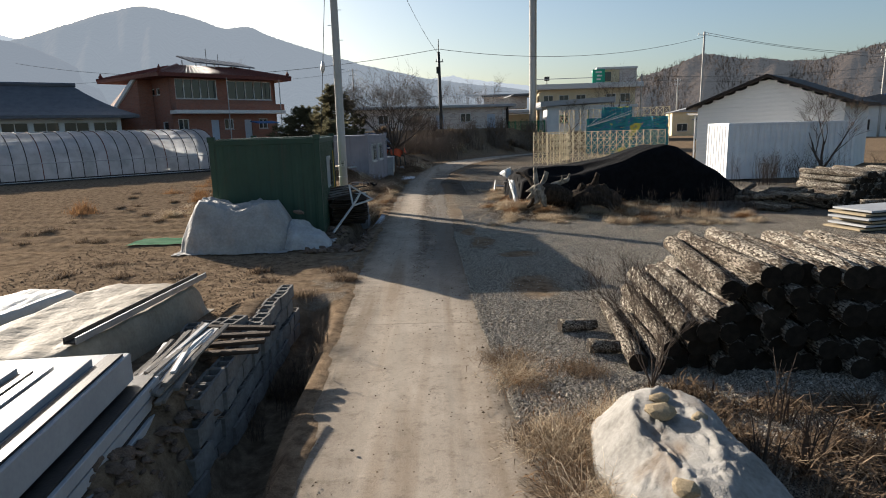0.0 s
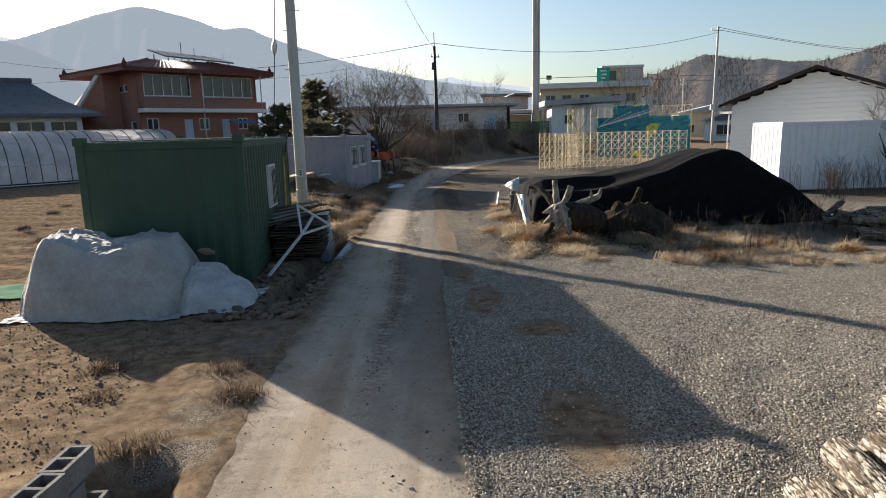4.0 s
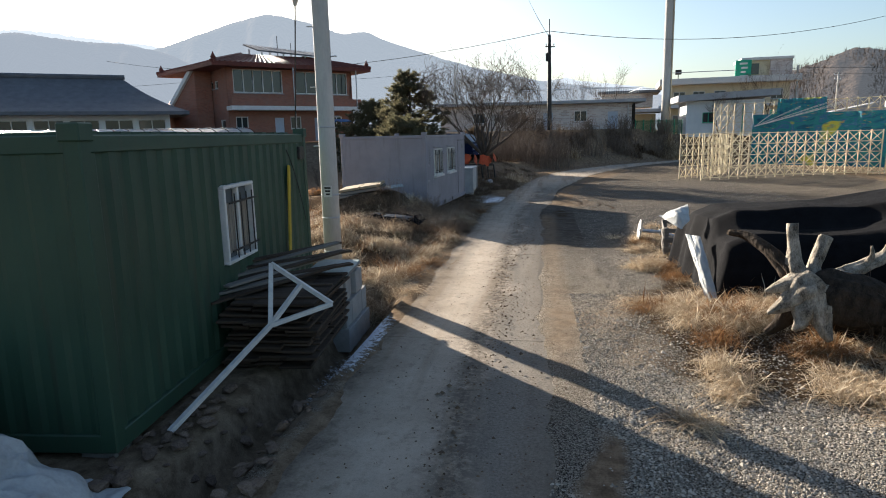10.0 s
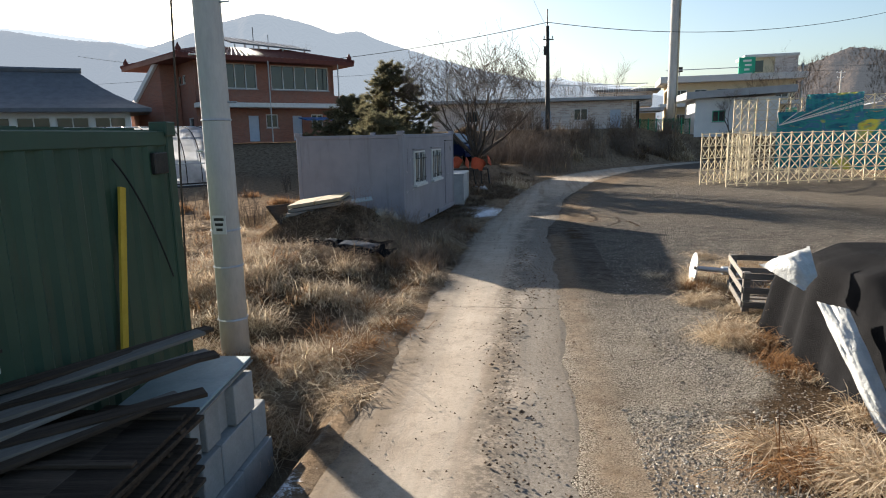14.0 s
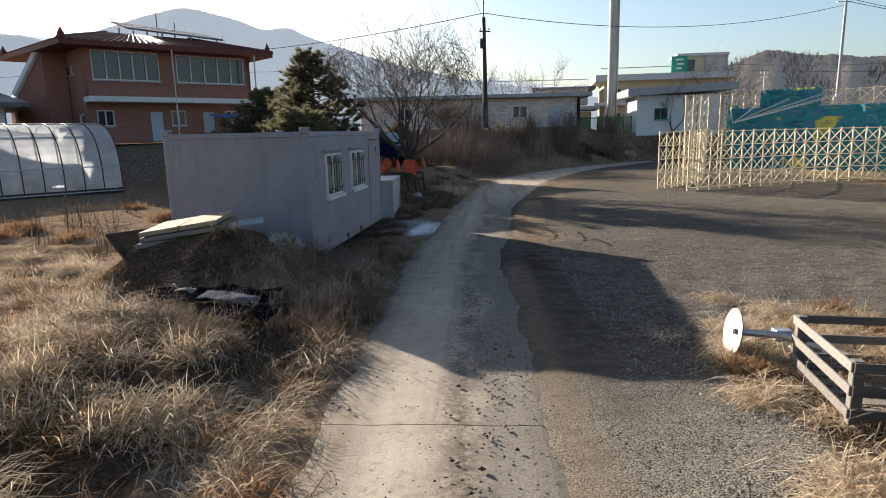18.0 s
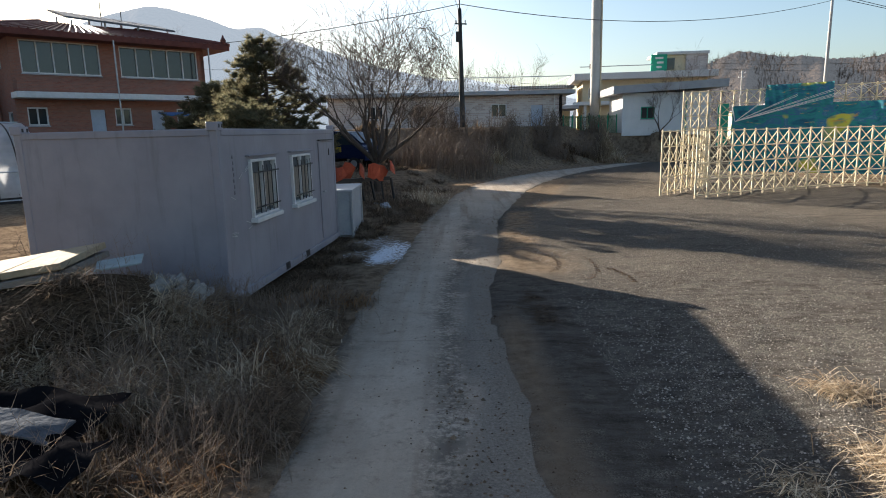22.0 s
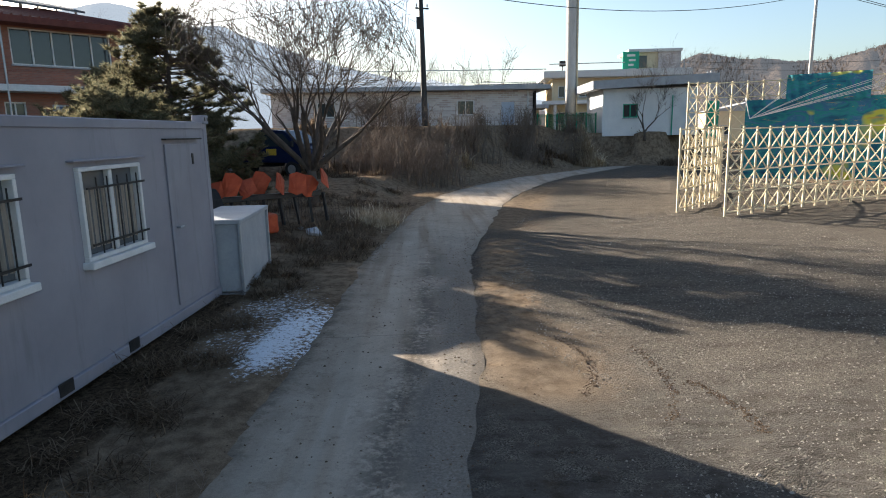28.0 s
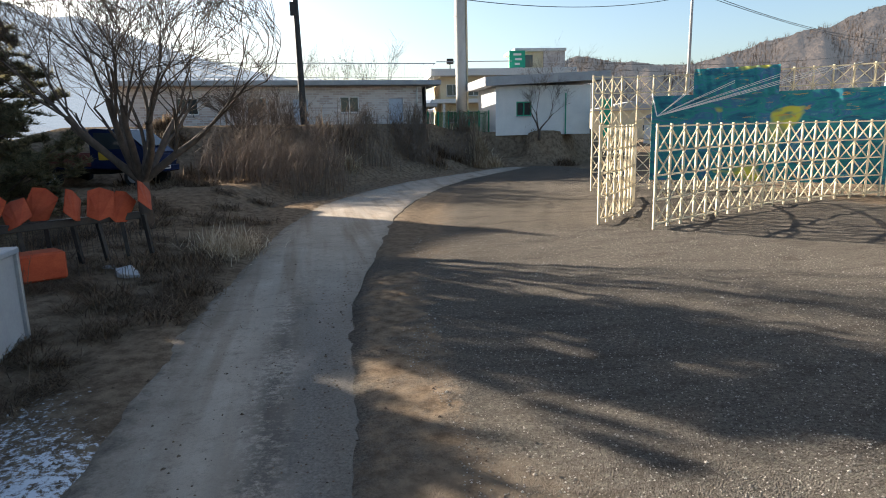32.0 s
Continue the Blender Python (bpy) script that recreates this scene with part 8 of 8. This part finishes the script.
branch_tree("bare_shrub", pose(2.15, 6.1, 0.0), "leafless shrub beside the log stack", 3, 8, 1.75, 0.8, 4, 0.010, "twig", "shrub", low=0.04, splits=3, ratio=(0.5, 0.78), rmin=0.0022, wide=0.42)
for i, (x, y, h) in enumerate(((-2, 84, 6.5), (3, 86, 6), (6.5, 88, 7), (28, 100, 8), (30, 108, 9), (-28, 82, 9), (-33, 80, 8), (-9, 84, 7))):
    branch_tree("bare_tree", pose(x, y, 2.0), "far leafless tree behind the houses", 40 + i, 3, h, 0.6, 4, 0.12, "twig", low=1.0)


def pine(at, h, w, seed, label, boughs=170, lean=0.0):
    """Bushy pine: whorls of boughs carrying tufts of needles."""
    r = np.random.default_rng(seed)
    c = thing("pine_tree", at, label, "tree")
    part("trunk", Geo().tube([(0, 0, -0.1), (0.05 + lean * 0.5, 0, h * 0.5), (0.1 + lean, 0, h)], [0.16, 0.1, 0.02], 8), MAT["trunk"], c, smooth=True)
    bough = Geo()
    spots = []
    for k in range(boughs):
        u = (k + r.uniform(0, 1)) / boughs
        z = h * (0.06 + 0.92 * u)
        a = r.uniform(0, 6.28)
        L = w * (1.0 - 0.92 * u ** 1.8) * r.choice((0.55, 0.8, 1.0, 1.15, 1.3)) * r.uniform(0.85, 1.1)
        root = Vector((0.03 + lean * z / h, 0, z))
        tip = root + Vector((math.cos(a) * L, math.sin(a) * L, L * r.uniform(-0.05, 0.5)))
        bough.tube([root, root.lerp(tip, 0.5) - Vector((0, 0, 0.06 * L)), tip], [0.035, 0.022, 0.008], 4)
        for s in range(int(3 + L * 3.2)):
            t = r.uniform(0.3, 1.0) ** 0.8
            p = root.lerp(tip, t)
            b = a + r.choice((-1, 1)) * r.uniform(0.5, 1.1)
            q = p + Vector((math.cos(b), math.sin(b), r.uniform(-0.4, 0.9))) * r.uniform(0.3, 0.75) * (1.15 - 0.5 * t)
            bough.tube([p, q], [0.012, 0.005], 3)
            m = 9
            v = r.uniform(0.15, 1.08, (m, 1))
            spots.append(np.array(p) * (1 - v) + np.array(q) * v + r.normal(0, 0.025, (m, 3)))
    p = np.repeat(np.concatenate(spots), 17, axis=0)
    n = len(p)
    d = r.normal(0, 1, (n, 3))
    d[:, 2] = np.abs(d[:, 2]) * 0.8 + 0.1
    d /= np.linalg.norm(d, axis=1)[:, None]
    s = np.cross(d, r.normal(0, 1, (n, 3)))
    s /= np.linalg.norm(s, axis=1)[:, None] + 1e-9
    v = np.stack([p - s * 0.011, p + s * 0.011, p + d * r.uniform(0.10, 0.24, (n, 1))], 1).reshape(-1, 3)
    part("bough", bough, MAT["trunk"], c)
    part("needles", fast_mesh("needles", v, np.arange(3 * n).reshape(-1, 3), MAT["needle"]), None, c, "dull green needles")


pine(pose(-8.15, 49.75, 0.0), 6.2, 2.4, 2, "bushy dark green pine behind the office container")
pine(pose(-11.4, 53.2, 0.0), 4.7, 2.9, 6, "lower bushy pine behind the truck")
# Low pine added here so that its shadow reaches across the lane.
pine(pose(-7.4, 44.6, 0.0), 3.3, 1.8, 9, "low bushy pine added behind the container to shade the lane")


# ---- dead grass, weeds and gravel ----
def blades(name, spots, lengths, mat, label, lay=0.6, width=0.0030, cat="grass"):
    """Bent blades rooted at spots (n x 2); lay sets how flat they lie."""
    n = len(spots)
    r = RNG
    x, y = spots[:, 0], spots[:, 1]
    mat_depth = np.where(lay > 1.0, r.uniform(0, 0.6, n) ** 2, 0.0) * lengths * (1 + 0.6 * wave(x, y, 2.6, 74))
    z = height(x, y) - 0.01 + mat_depth
    cell = np.floor(x * 3.1 + 0.6 * wave(x, y, 2.0, 75)) * 57 + np.floor(y * 3.1 + 0.6 * wave(x, y, 2.0, 76)) * 131
    own = np.modf(np.sin(cell * 12.9898) * 43758.5453)[0]
    a = 2.0 * wave(x, y, 1.1, 71) + 2.0 * wave(x, y, 5.5, 72) + 3.1 * own + r.normal(0, 1.9, n)
    tilt = np.clip(lay + 0.25 * wave(x, y, 2.2, 73) + 0.2 * own + r.normal(0, 0.3, n), 0.05, 1.68)
    L = lengths * r.uniform(0.3, 1.6, n) * (1 + 0.45 * wave(x, y, 2.6, 74)) * (1 + 0.35 * own)
    hd = np.stack([np.cos(a), np.sin(a), np.zeros(n)], 1)
    up = np.array([0, 0, 1.0])
    d1 = hd * np.sin(tilt * 0.85)[:, None] + up * np.cos(tilt * 0.85)[:, None]
    d2 = hd * np.sin(np.minimum(tilt * 1.5, 1.95))[:, None] + up * np.cos(np.minimum(tilt * 1.5, 1.95))[:, None]
    side = np.stack([-np.sin(a), np.cos(a), np.zeros(n)], 1)
    w = width * r.uniform(0.6, 1.4, n)[:, None]
    p0 = np.stack([x, y, z], 1)
    p1 = p0 + d1 * (L * 0.5)[:, None]
    p2 = p1 + d2 * (L * 0.5)[:, None]
    v = np.stack([p0 - side * w, p0 + side * w, p1 - side * w * 0.8, p1 + side * w * 0.8, p2], 1).reshape(-1, 3)
    b = np.arange(n)[:, None] * 5
    f = np.concatenate([b + [0, 1, 3], b + [0, 3, 2], b + [2, 3, 4]])
    return tagged(new(name, fast_mesh(name, v, f, mat)), label, cat, kind="stuff")


def scatter(n, x0, x1, y0, y1, keep, clump=0.0, seed=1):
    """Random spots in a box; keep(x, y) gives the chance of each; clumps gather them in tufts."""
    r = np.random.default_rng(seed)
    if clump:
        m = max(1, n // 150 if n > 3000 else n // 8)
        cx, cy = r.uniform(x0, x1, m), r.uniform(y0, y1, m)
        ok = r.uniform(0, 1, m) < keep(cx, cy)
        cx, cy = cx[ok], cy[ok]
        k = r.integers(0, len(cx), n)
        return np.stack([cx[k] + r.normal(0, clump, n), cy[k] + r.normal(0, clump, n)], 1)
    x, y = r.uniform(x0, x1, n), r.uniform(y0, y1, n)
    ok = r.uniform(0, 1, n) < keep(x, y)
    return np.stack([x[ok], y[ok]], 1)


def off_road(x, y, gap=0.05):
    l, r = road_edges(y)
    return ((x < l - gap) | (x > r + gap)).astype(float)


def east_grass(x, y):
    a = np.exp(-(((x - 4.9) / 3.5) ** 4 + ((y - 19.7 + 0.25 * (x - 4)) / 2.2) ** 4)) + np.exp(-(((x - 3.1 + 0.2 * np.sin(y * 1.7)) / 1.0) ** 4 + ((y - 23.8) / 3.9) ** 4)) + 0.8 * np.exp(-(((x - 5.9) / 3.0) ** 4 + ((y - 27.3) / 1.6) ** 4))
    return np.clip(a, 0, 1) * (0.45 + 0.55 * (wave(x, y, 1.3, 21) > -0.2)) * off_road(x, y, 0.6)


def west_weeds(x, y):
    a = smooth01(road_edges(y)[0] - x + 0.12 * wave(x, y, 1.4, 77), 0.0, 0.35) * smooth01(y, 21.0, 21.6) * (1 - smooth01(y, 31, 33.5)) * (1 - smooth01(-x, 8, 11))
    a = a * (1 - np.exp(-(((x + 3.95) / 1.0) ** 4 + ((y - 28.0) / 0.5) ** 4))) * (1 - np.exp(-(((x + 5.4) / 1.15) ** 4 + ((y - 30.0) / 1.5) ** 4)))
    return a * (0.4 + 0.6 * (wave(x, y, 1.1, 22) > -0.3))


# Straw is left out where dark weeds stand in for the container's shade.
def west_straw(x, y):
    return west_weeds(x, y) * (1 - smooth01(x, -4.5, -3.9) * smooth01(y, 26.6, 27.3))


blades("dry_grass", scatter(110000, 0.8, 9, 16.8, 30, east_grass, 0.12, 1), 0.25, MAT["straw"], "matted straw-coloured dry grass", 1.46, 0.0037)
blades("dry_grass", scatter(22000, 0.8, 9, 17.3, 30, east_grass, 0.12, 2), 0.26, MAT["rust_weed"], "rust-brown dead grass stalks", 1.35, 0.0042)
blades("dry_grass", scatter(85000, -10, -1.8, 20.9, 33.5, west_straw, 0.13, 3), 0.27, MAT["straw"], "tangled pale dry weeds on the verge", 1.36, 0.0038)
blades("dead_weeds", scatter(22000, -10, -1.8, 20.9, 33.5, west_weeds, 0.16, 4), 0.26, MAT["rust_weed"], "rust-brown dead weeds on the verge", 1.35, 0.0044)
blades("dead_weeds", scatter(45000, -5.2, -1.8, 26.4, 33.5, west_weeds, 0.13, 14), 0.27, MAT["dark_weed"], "trampled weeds coloured dark for the shade beside the container", 1.45, 0.0042)
blades("dry_grass", scatter(9000, -4.6, -2.0, 28.7, 31.5, west_weeds, 0.10, 15), 0.30, MAT["straw"], "pale bent stems among dark weeds", 1.42, 0.0042)
for tx, ty, tn in ((-2.7, 29.3, 1500), (-3.5, 28.9, 600), (-3.25, 30.3, 500)):
    blades("dry_grass", np.stack([RNG.normal(tx, 0.16, tn), RNG.normal(ty, 0.2, tn)], 1), 0.36, MAT["straw"], "frosted pale tuft of dead grass", 1.5, 0.0045)

def verge_left(x, y):
    l, r = road_edges(y)
    return ((x < l + 0.02) & (x > l - 0.75)).astype(float) * (0.25 + 0.75 * (wave(x, y, 1.5, 23) > 0.1))


def verge_right(x, y):
    l, r = road_edges(y)
    return ((x > r - 0.04) & (x < r + 0.85) & (y < 7.7 - 0.5 * x)).astype(float) * (0.35 + 0.65 * (wave(x, y, 1.2, 24) > -0.1))


blades("dry_grass", scatter(3500, -3.2, -1.2, 3, 13.5, verge_left, 0.13, 5), 0.15, MAT["dark_weed"], "brown weeds along the ditch", 0.9, 0.0042)
blades("dry_grass", scatter(1800, 0.4, 2.0, 2.5, 7.6, verge_right, 0.12, 6), 0.14, MAT["rust_weed"], "dry grass along the lane", 1.05)
blades("dry_grass", scatter(11000, 0.4, 2.2, 2.5, 9.0, verge_right, 0.14, 61), 0.16, MAT["dark_weed"], "brown dead grass along the lane", 1.1)
blades("dry_grass", scatter(7000, 0.5, 2.2, 3.6, 7.6, verge_right, 0.13, 62), 0.22, MAT["straw"], "straw-coloured tufts along the lane", 1.25, 0.0022)
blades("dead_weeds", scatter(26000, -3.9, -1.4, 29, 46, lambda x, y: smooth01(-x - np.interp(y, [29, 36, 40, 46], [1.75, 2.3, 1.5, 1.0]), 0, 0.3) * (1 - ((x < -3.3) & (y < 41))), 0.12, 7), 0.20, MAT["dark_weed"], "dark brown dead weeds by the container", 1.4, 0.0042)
blades("dead_weeds", scatter(20000, -6.5, 0.2, 40.5, 60, lambda x, y: off_road(x, y, 0.2) * (wave(x, y, 0.9, 28) > -0.1), 0.22, 8), 0.2, MAT["dark_weed"], "dark weeds and litter under the trees", 1.1, 0.008)
blades("dry_grass", scatter(16000, 2.2, 7.5, 2.5, 6.0, lambda x, y: x * 0 + 0.8, 0.12, 9), 0.22, MAT["dark_weed"], "trampled dry stalks in front of the logs", 1.2, 0.007)
blades("dry_grass", scatter(22000, -16, -3.2, 9, 32, lambda x, y: (0.35 + 0.5 * (wave(x, y, 0.9, 25) > 0.2)) * (1 - ((x > -6.6) & (y > 14) & (y < 22.5))), 0.1, 10), 0.11, MAT["dark_weed"], "short stubble on the field", 0.9, 0.008)
blades("dry_grass", scatter(9000, -14, -6.2, 22, 42, lambda x, y: 0.2 + 0.8 * (wave(x, y, 0.6, 26) > 0.25), 0.2, 11), 0.3, MAT["rust_weed"], "brown dry grass before the greenhouse", 0.8, 0.006)
blades("dead_weeds", scatter(15000, -8, 26, 56, 75, lambda x, y: ((y > toe(x) - 1.2) & (y < toe(x) + 4.5)) * (wave(x, y, 0.6, 29) > -0.2), 0.25, 12), 0.4, MAT["dark_weed"], "dark dead weeds on the bank", 0.6, 0.02)
blades("dry_grass", scatter(9000, -8, 26, 56, 75, lambda x, y: ((y > toe(x) - 0.8) & (y < toe(x) + 3)) * (wave(x, y, 0.7, 27) > 0.35), 0.3, 13), 0.6, MAT["straw"], "pale tufts of grass on the bank", 0.6, 0.02)


blades("dry_grass", np.stack([RNG.normal( -1.4, 0.3, 1500), RNG.normal(45.3, 0.5, 1500)], 1), 0.4, MAT["straw"], "pale tuft of dry grass beside the lane", 0.8, 0.005)


def shoots(name, spots, h, mat, label, seed, twigs=4, rad=0.009, cat="shrubs"):
    """Thicket of upright bare shoots with short side twigs."""
    r = random.Random(seed)
    g = Geo()
    for x, y in spots:
        z = float(height(np.array(x), np.array(y))) - 0.05
        H = h * r.uniform(0.5, 1.2)
        a = r.uniform(0, 6.28)
        b = r.uniform(0.05, 0.35) * H
        pts = [Vector((x + math.cos(a) * b * t * t, y + math.sin(a) * b * t * t, z + H * t)) for t in (0, 0.35, 0.7, 1)]
        g.tube(pts, [rad, rad * 0.8, rad * 0.55, rad * 0.25], 3, cap=False)
        for k in range(twigs):
            t = r.uniform(0.3, 0.95)
            p = pts[0].lerp(pts[3], t)
            p = Vector((x + math.cos(a) * b * t * t, y + math.sin(a) * b * t * t, z + H * t))
            q = p + Vector((r.uniform(-1, 1), r.uniform(-1, 1), r.uniform(0.3, 1.3))) * 0.22 * H
            g.tube([p, q], [rad * 0.5, rad * 0.2], 3, cap=False)
    ob = part(name, g, MAT[mat])
    return tagged(ob, label, cat, kind="stuff")


sp = scatter(900, -4, 12, 56, 72, lambda x, y: ((y > toe(x) - 1.5) & (y < toe(x) + 3.2)) * 1.0, 0.35, 31)
shoots("bank_shrubs", sp, 1.3, "shoot", "dense brown leafless shrubs on the bank", 31, 5, 0.021)
sp = scatter(520, -3.2, 1.6, 55.5, 64, lambda x, y: off_road(x, y, 0.8), 0.4, 32)
shoots("thicket", sp, 1.7, "shoot", "tangled leafless thicket beside the truck", 32, 6, 0.021)
sp = scatter(240, -5.5, -2.6, 41.5, 47, lambda x, y: off_road(x, y, 1.2), 0.35, 33)
shoots("thicket", sp, 0.7, "twig", "low bare shoots under the tree", 33, 4, 0.006)
sp = scatter(150, 3.8, 10, 18.4, 21, lambda x, y: x * 0 + 0.7, 0.12, 34)
shoots("weed_stalks", sp, 0.75, "twig", "dry upright weed stalks before the net", 34, 7, 0.006)
sp = scatter(110, 2.4, 6.5, 2.6, 5.8, lambda x, y: x * 0 + 0.7, 0.05, 35)
shoots("corn_stalks", sp, 0.6, "twig", "withered upright stalks by the logs", 35, 4, 0.010)
sp = scatter(900, -4.8, -2.1, 27.4, 33, lambda x, y: west_weeds(x, y), 0.25, 39)
shoots("weed_stalks", sp, 0.5, "shoot", "tangled pale dead stems beside the container", 39, 6, 0.0035)
sp = scatter(380, -8, -2.3, 22.5, 28, lambda x, y: west_weeds(x, y), 0.25, 40)
shoots("weed_stalks", sp, 0.55, "shoot", "thin dry stems standing in the matted weeds", 46, 5, 0.003)
sp = scatter(200, 12.8, 20, 26.5, 29, lambda x, y: x * 0 + 0.7, 0.2, 36)
shoots("weed_stalks", sp, 1.2, "twig", "tall brown weeds before the white container", 36, 7, 0.008)
sp = scatter(220, -13, -7, 33, 47, lambda x, y: x * 0 + 0.7, 0.1, 37)
shoots("weed_stalks", sp, 1.0, "twig", "thin dry stalks before the greenhouse", 37, 4, 0.008)
sp = scatter(120, -2.6, -1.5, 5.2, 9.5, verge_left, 0.09, 38)
shoots("weed_stalks", sp, 0.45, "twig", "thin dry stems along the ditch", 38, 6, 0.004)


def pebbles(name, spots, size, label, mat="stone"):
    n = len(spots)
    r = RNG
    base = np.array([(1, 0, -0.2), (-0.9, 0.2, -0.2), (0.1, 1, -0.2), (0, -0.95, -0.2), (0.1, 0, 0.65)])
    tri = np.array([(0, 2, 4), (2, 1, 4), (1, 3, 4), (3, 0, 4)])
    a = r.uniform(0, 6.28, n)
    s = size * r.uniform(0.5, 1.5, n) * np.where(r.uniform(0, 1, n) < 0.06, 1.9, 1.0)
    B = base[None] * (1 + r.uniform(-0.3, 0.3, (n, 5, 1)))
    X = (B[..., 0] * np.cos(a)[:, None] - B[..., 1] * np.sin(a)[:, None]) * s[:, None]
    Y = (B[..., 0] * np.sin(a)[:, None] + B[..., 1] * np.cos(a)[:, None]) * s[:, None] * 0.85
    Z = B[..., 2] * s[:, None]
    l, rr = road_edges(spots[:, 1])
    on = (spots[:, 0] > l) & (spots[:, 0] < rr)
    z = np.where(on, 0.03, height(spots[:, 0], spots[:, 1]))
    v = np.stack([X + spots[:, 0:1], Y + spots[:, 1:2], Z + z[:, None] + 0.002], 2).reshape(-1, 3)
    f = (np.arange(n)[:, None, None] * 5 + tri[None]).reshape(-1, 3)
    return tagged(new(name, fast_mesh(name, v, f, MAT[mat])), label, "gravel", kind="stuff")


def pebble_mat():
    m = Nodes("crushed_gravel", 0.95, 0, 0.05)
    m.color(m.ramp(m.island(), (0.0, (0.12, 0.106, 0.087)), (0.4, (0.275, 0.247, 0.205)), (0.85, (0.50, 0.45, 0.375)), (1.0, (0.31, 0.245, 0.175))))
    return m.mat


MAT["pebble"] = pebble_mat()
MAT["fine_gravel"] = pebble_mat()
MAT["fine_gravel"].name = "fine_trodden_gravel"
for node in MAT["fine_gravel"].node_tree.nodes:
    if node.bl_idname == "ShaderNodeValToRGB":
        for e, c in zip(node.color_ramp.elements, ((0.09, 0.08, 0.068), (0.225, 0.20, 0.168), (0.42, 0.38, 0.325), (0.25, 0.21, 0.16))):
            e.color = (*c, 1)


def clods_mat():
    m = Nodes("soil_clods", 1.0, 0, 0.0)
    m.color(m.ramp(m.island(), (0.0, (0.07, 0.05, 0.036)), (1.0, (0.20, 0.145, 0.10))))
    return m.mat


MAT["clod"] = clods_mat()
yard = scatter(375000, 0.3, 8.5, 4.4, 22, lambda x, y: np.clip(1.25 - x / 8.0, 0.15, 1) * (1 - 0.95 * smooth01(mud(x, y), 0.3, 0.7)) * (x > road_edges(y)[1] - 0.15 + 0.45 * (y > 16.5)) * (1 - 0.85 * east_grass(x, y)) * np.clip(1.3 - y / 24, 0.2, 1), 0, 41)
pebbles("gravel", yard, 0.0112, "grey crushed gravel of the yard", "pebble")
yard2 = scatter(80000, 0.3, 9.0, 22, 34, lambda x, y: (1 - smooth01(y, 30, 34)) * (x > road_edges(y)[1] + 0.9) * (1 - 0.9 * east_grass(x, y)) * np.clip(1.25 - x / 8.0, 0.15, 1), 0, 42)
pebbles("gravel", yard2, 0.0092, "grey crushed gravel of the far yard", "fine_gravel")
yard3 = scatter(60000, 0.6, 9.0, 31, 46, lambda x, y: smooth01(y, 31, 34) * (x > road_edges(y)[1] + 0.9 + 0.5 * wave(x, y, 1.2, 93)) * np.clip(1.5 - (y - 30) / 16, 0.2, 1), 0, 47)
pebbles("gravel", yard3, 0.0075, "fine trodden gravel of the far yard", "fine_gravel")
mid = scatter(5500, -1.2, 0.6, 10, 30, lambda x, y: np.exp(-((x + 0.42 - 0.12 * np.sin(y)) / 0.22) ** 2) * smooth01(y, 10, 15), 0, 43)
pebbles("road_clods", mid, 0.0125, "clods and pebbles along the middle of the lane", "clod")
edge = scatter(15000, -2.1, 1.3, 3, 44, lambda x, y: 0.22 + np.exp(-((x - road_edges(y)[1] + 0.2) / 0.25) ** 2), 0, 44)
pebbles("road_clods", edge, 0.0085, "scattered pebbles on the lane", "clod")
ruts = []
for cx, cy, rad, a0, a1 in ((-0.2, 35.3, 1.62, -35, 28), (-0.5, 35.1, 2.55, -30, 12), (0.9, 33.9, 1.5, -12, 30)):
    a = np.radians(RNG.uniform(a0, a1, 280))
    q = rad + RNG.normal(0, 0.03, 280)
    ruts.append(np.stack([cx + q * np.cos(a), cy + q * np.sin(a)], 1))
pebbles("tyre_ridge", np.concatenate(ruts), 0.0095, "ridges of soil thrown up by turning wheels", "clod")
field = scatter(9000, -9, -3.0, 8, 16, lambda x, y: x * 0 + 0.7, 0, 45)
pebbles("soil_clods", field, 0.016, "loose clods of brown soil", "clod")
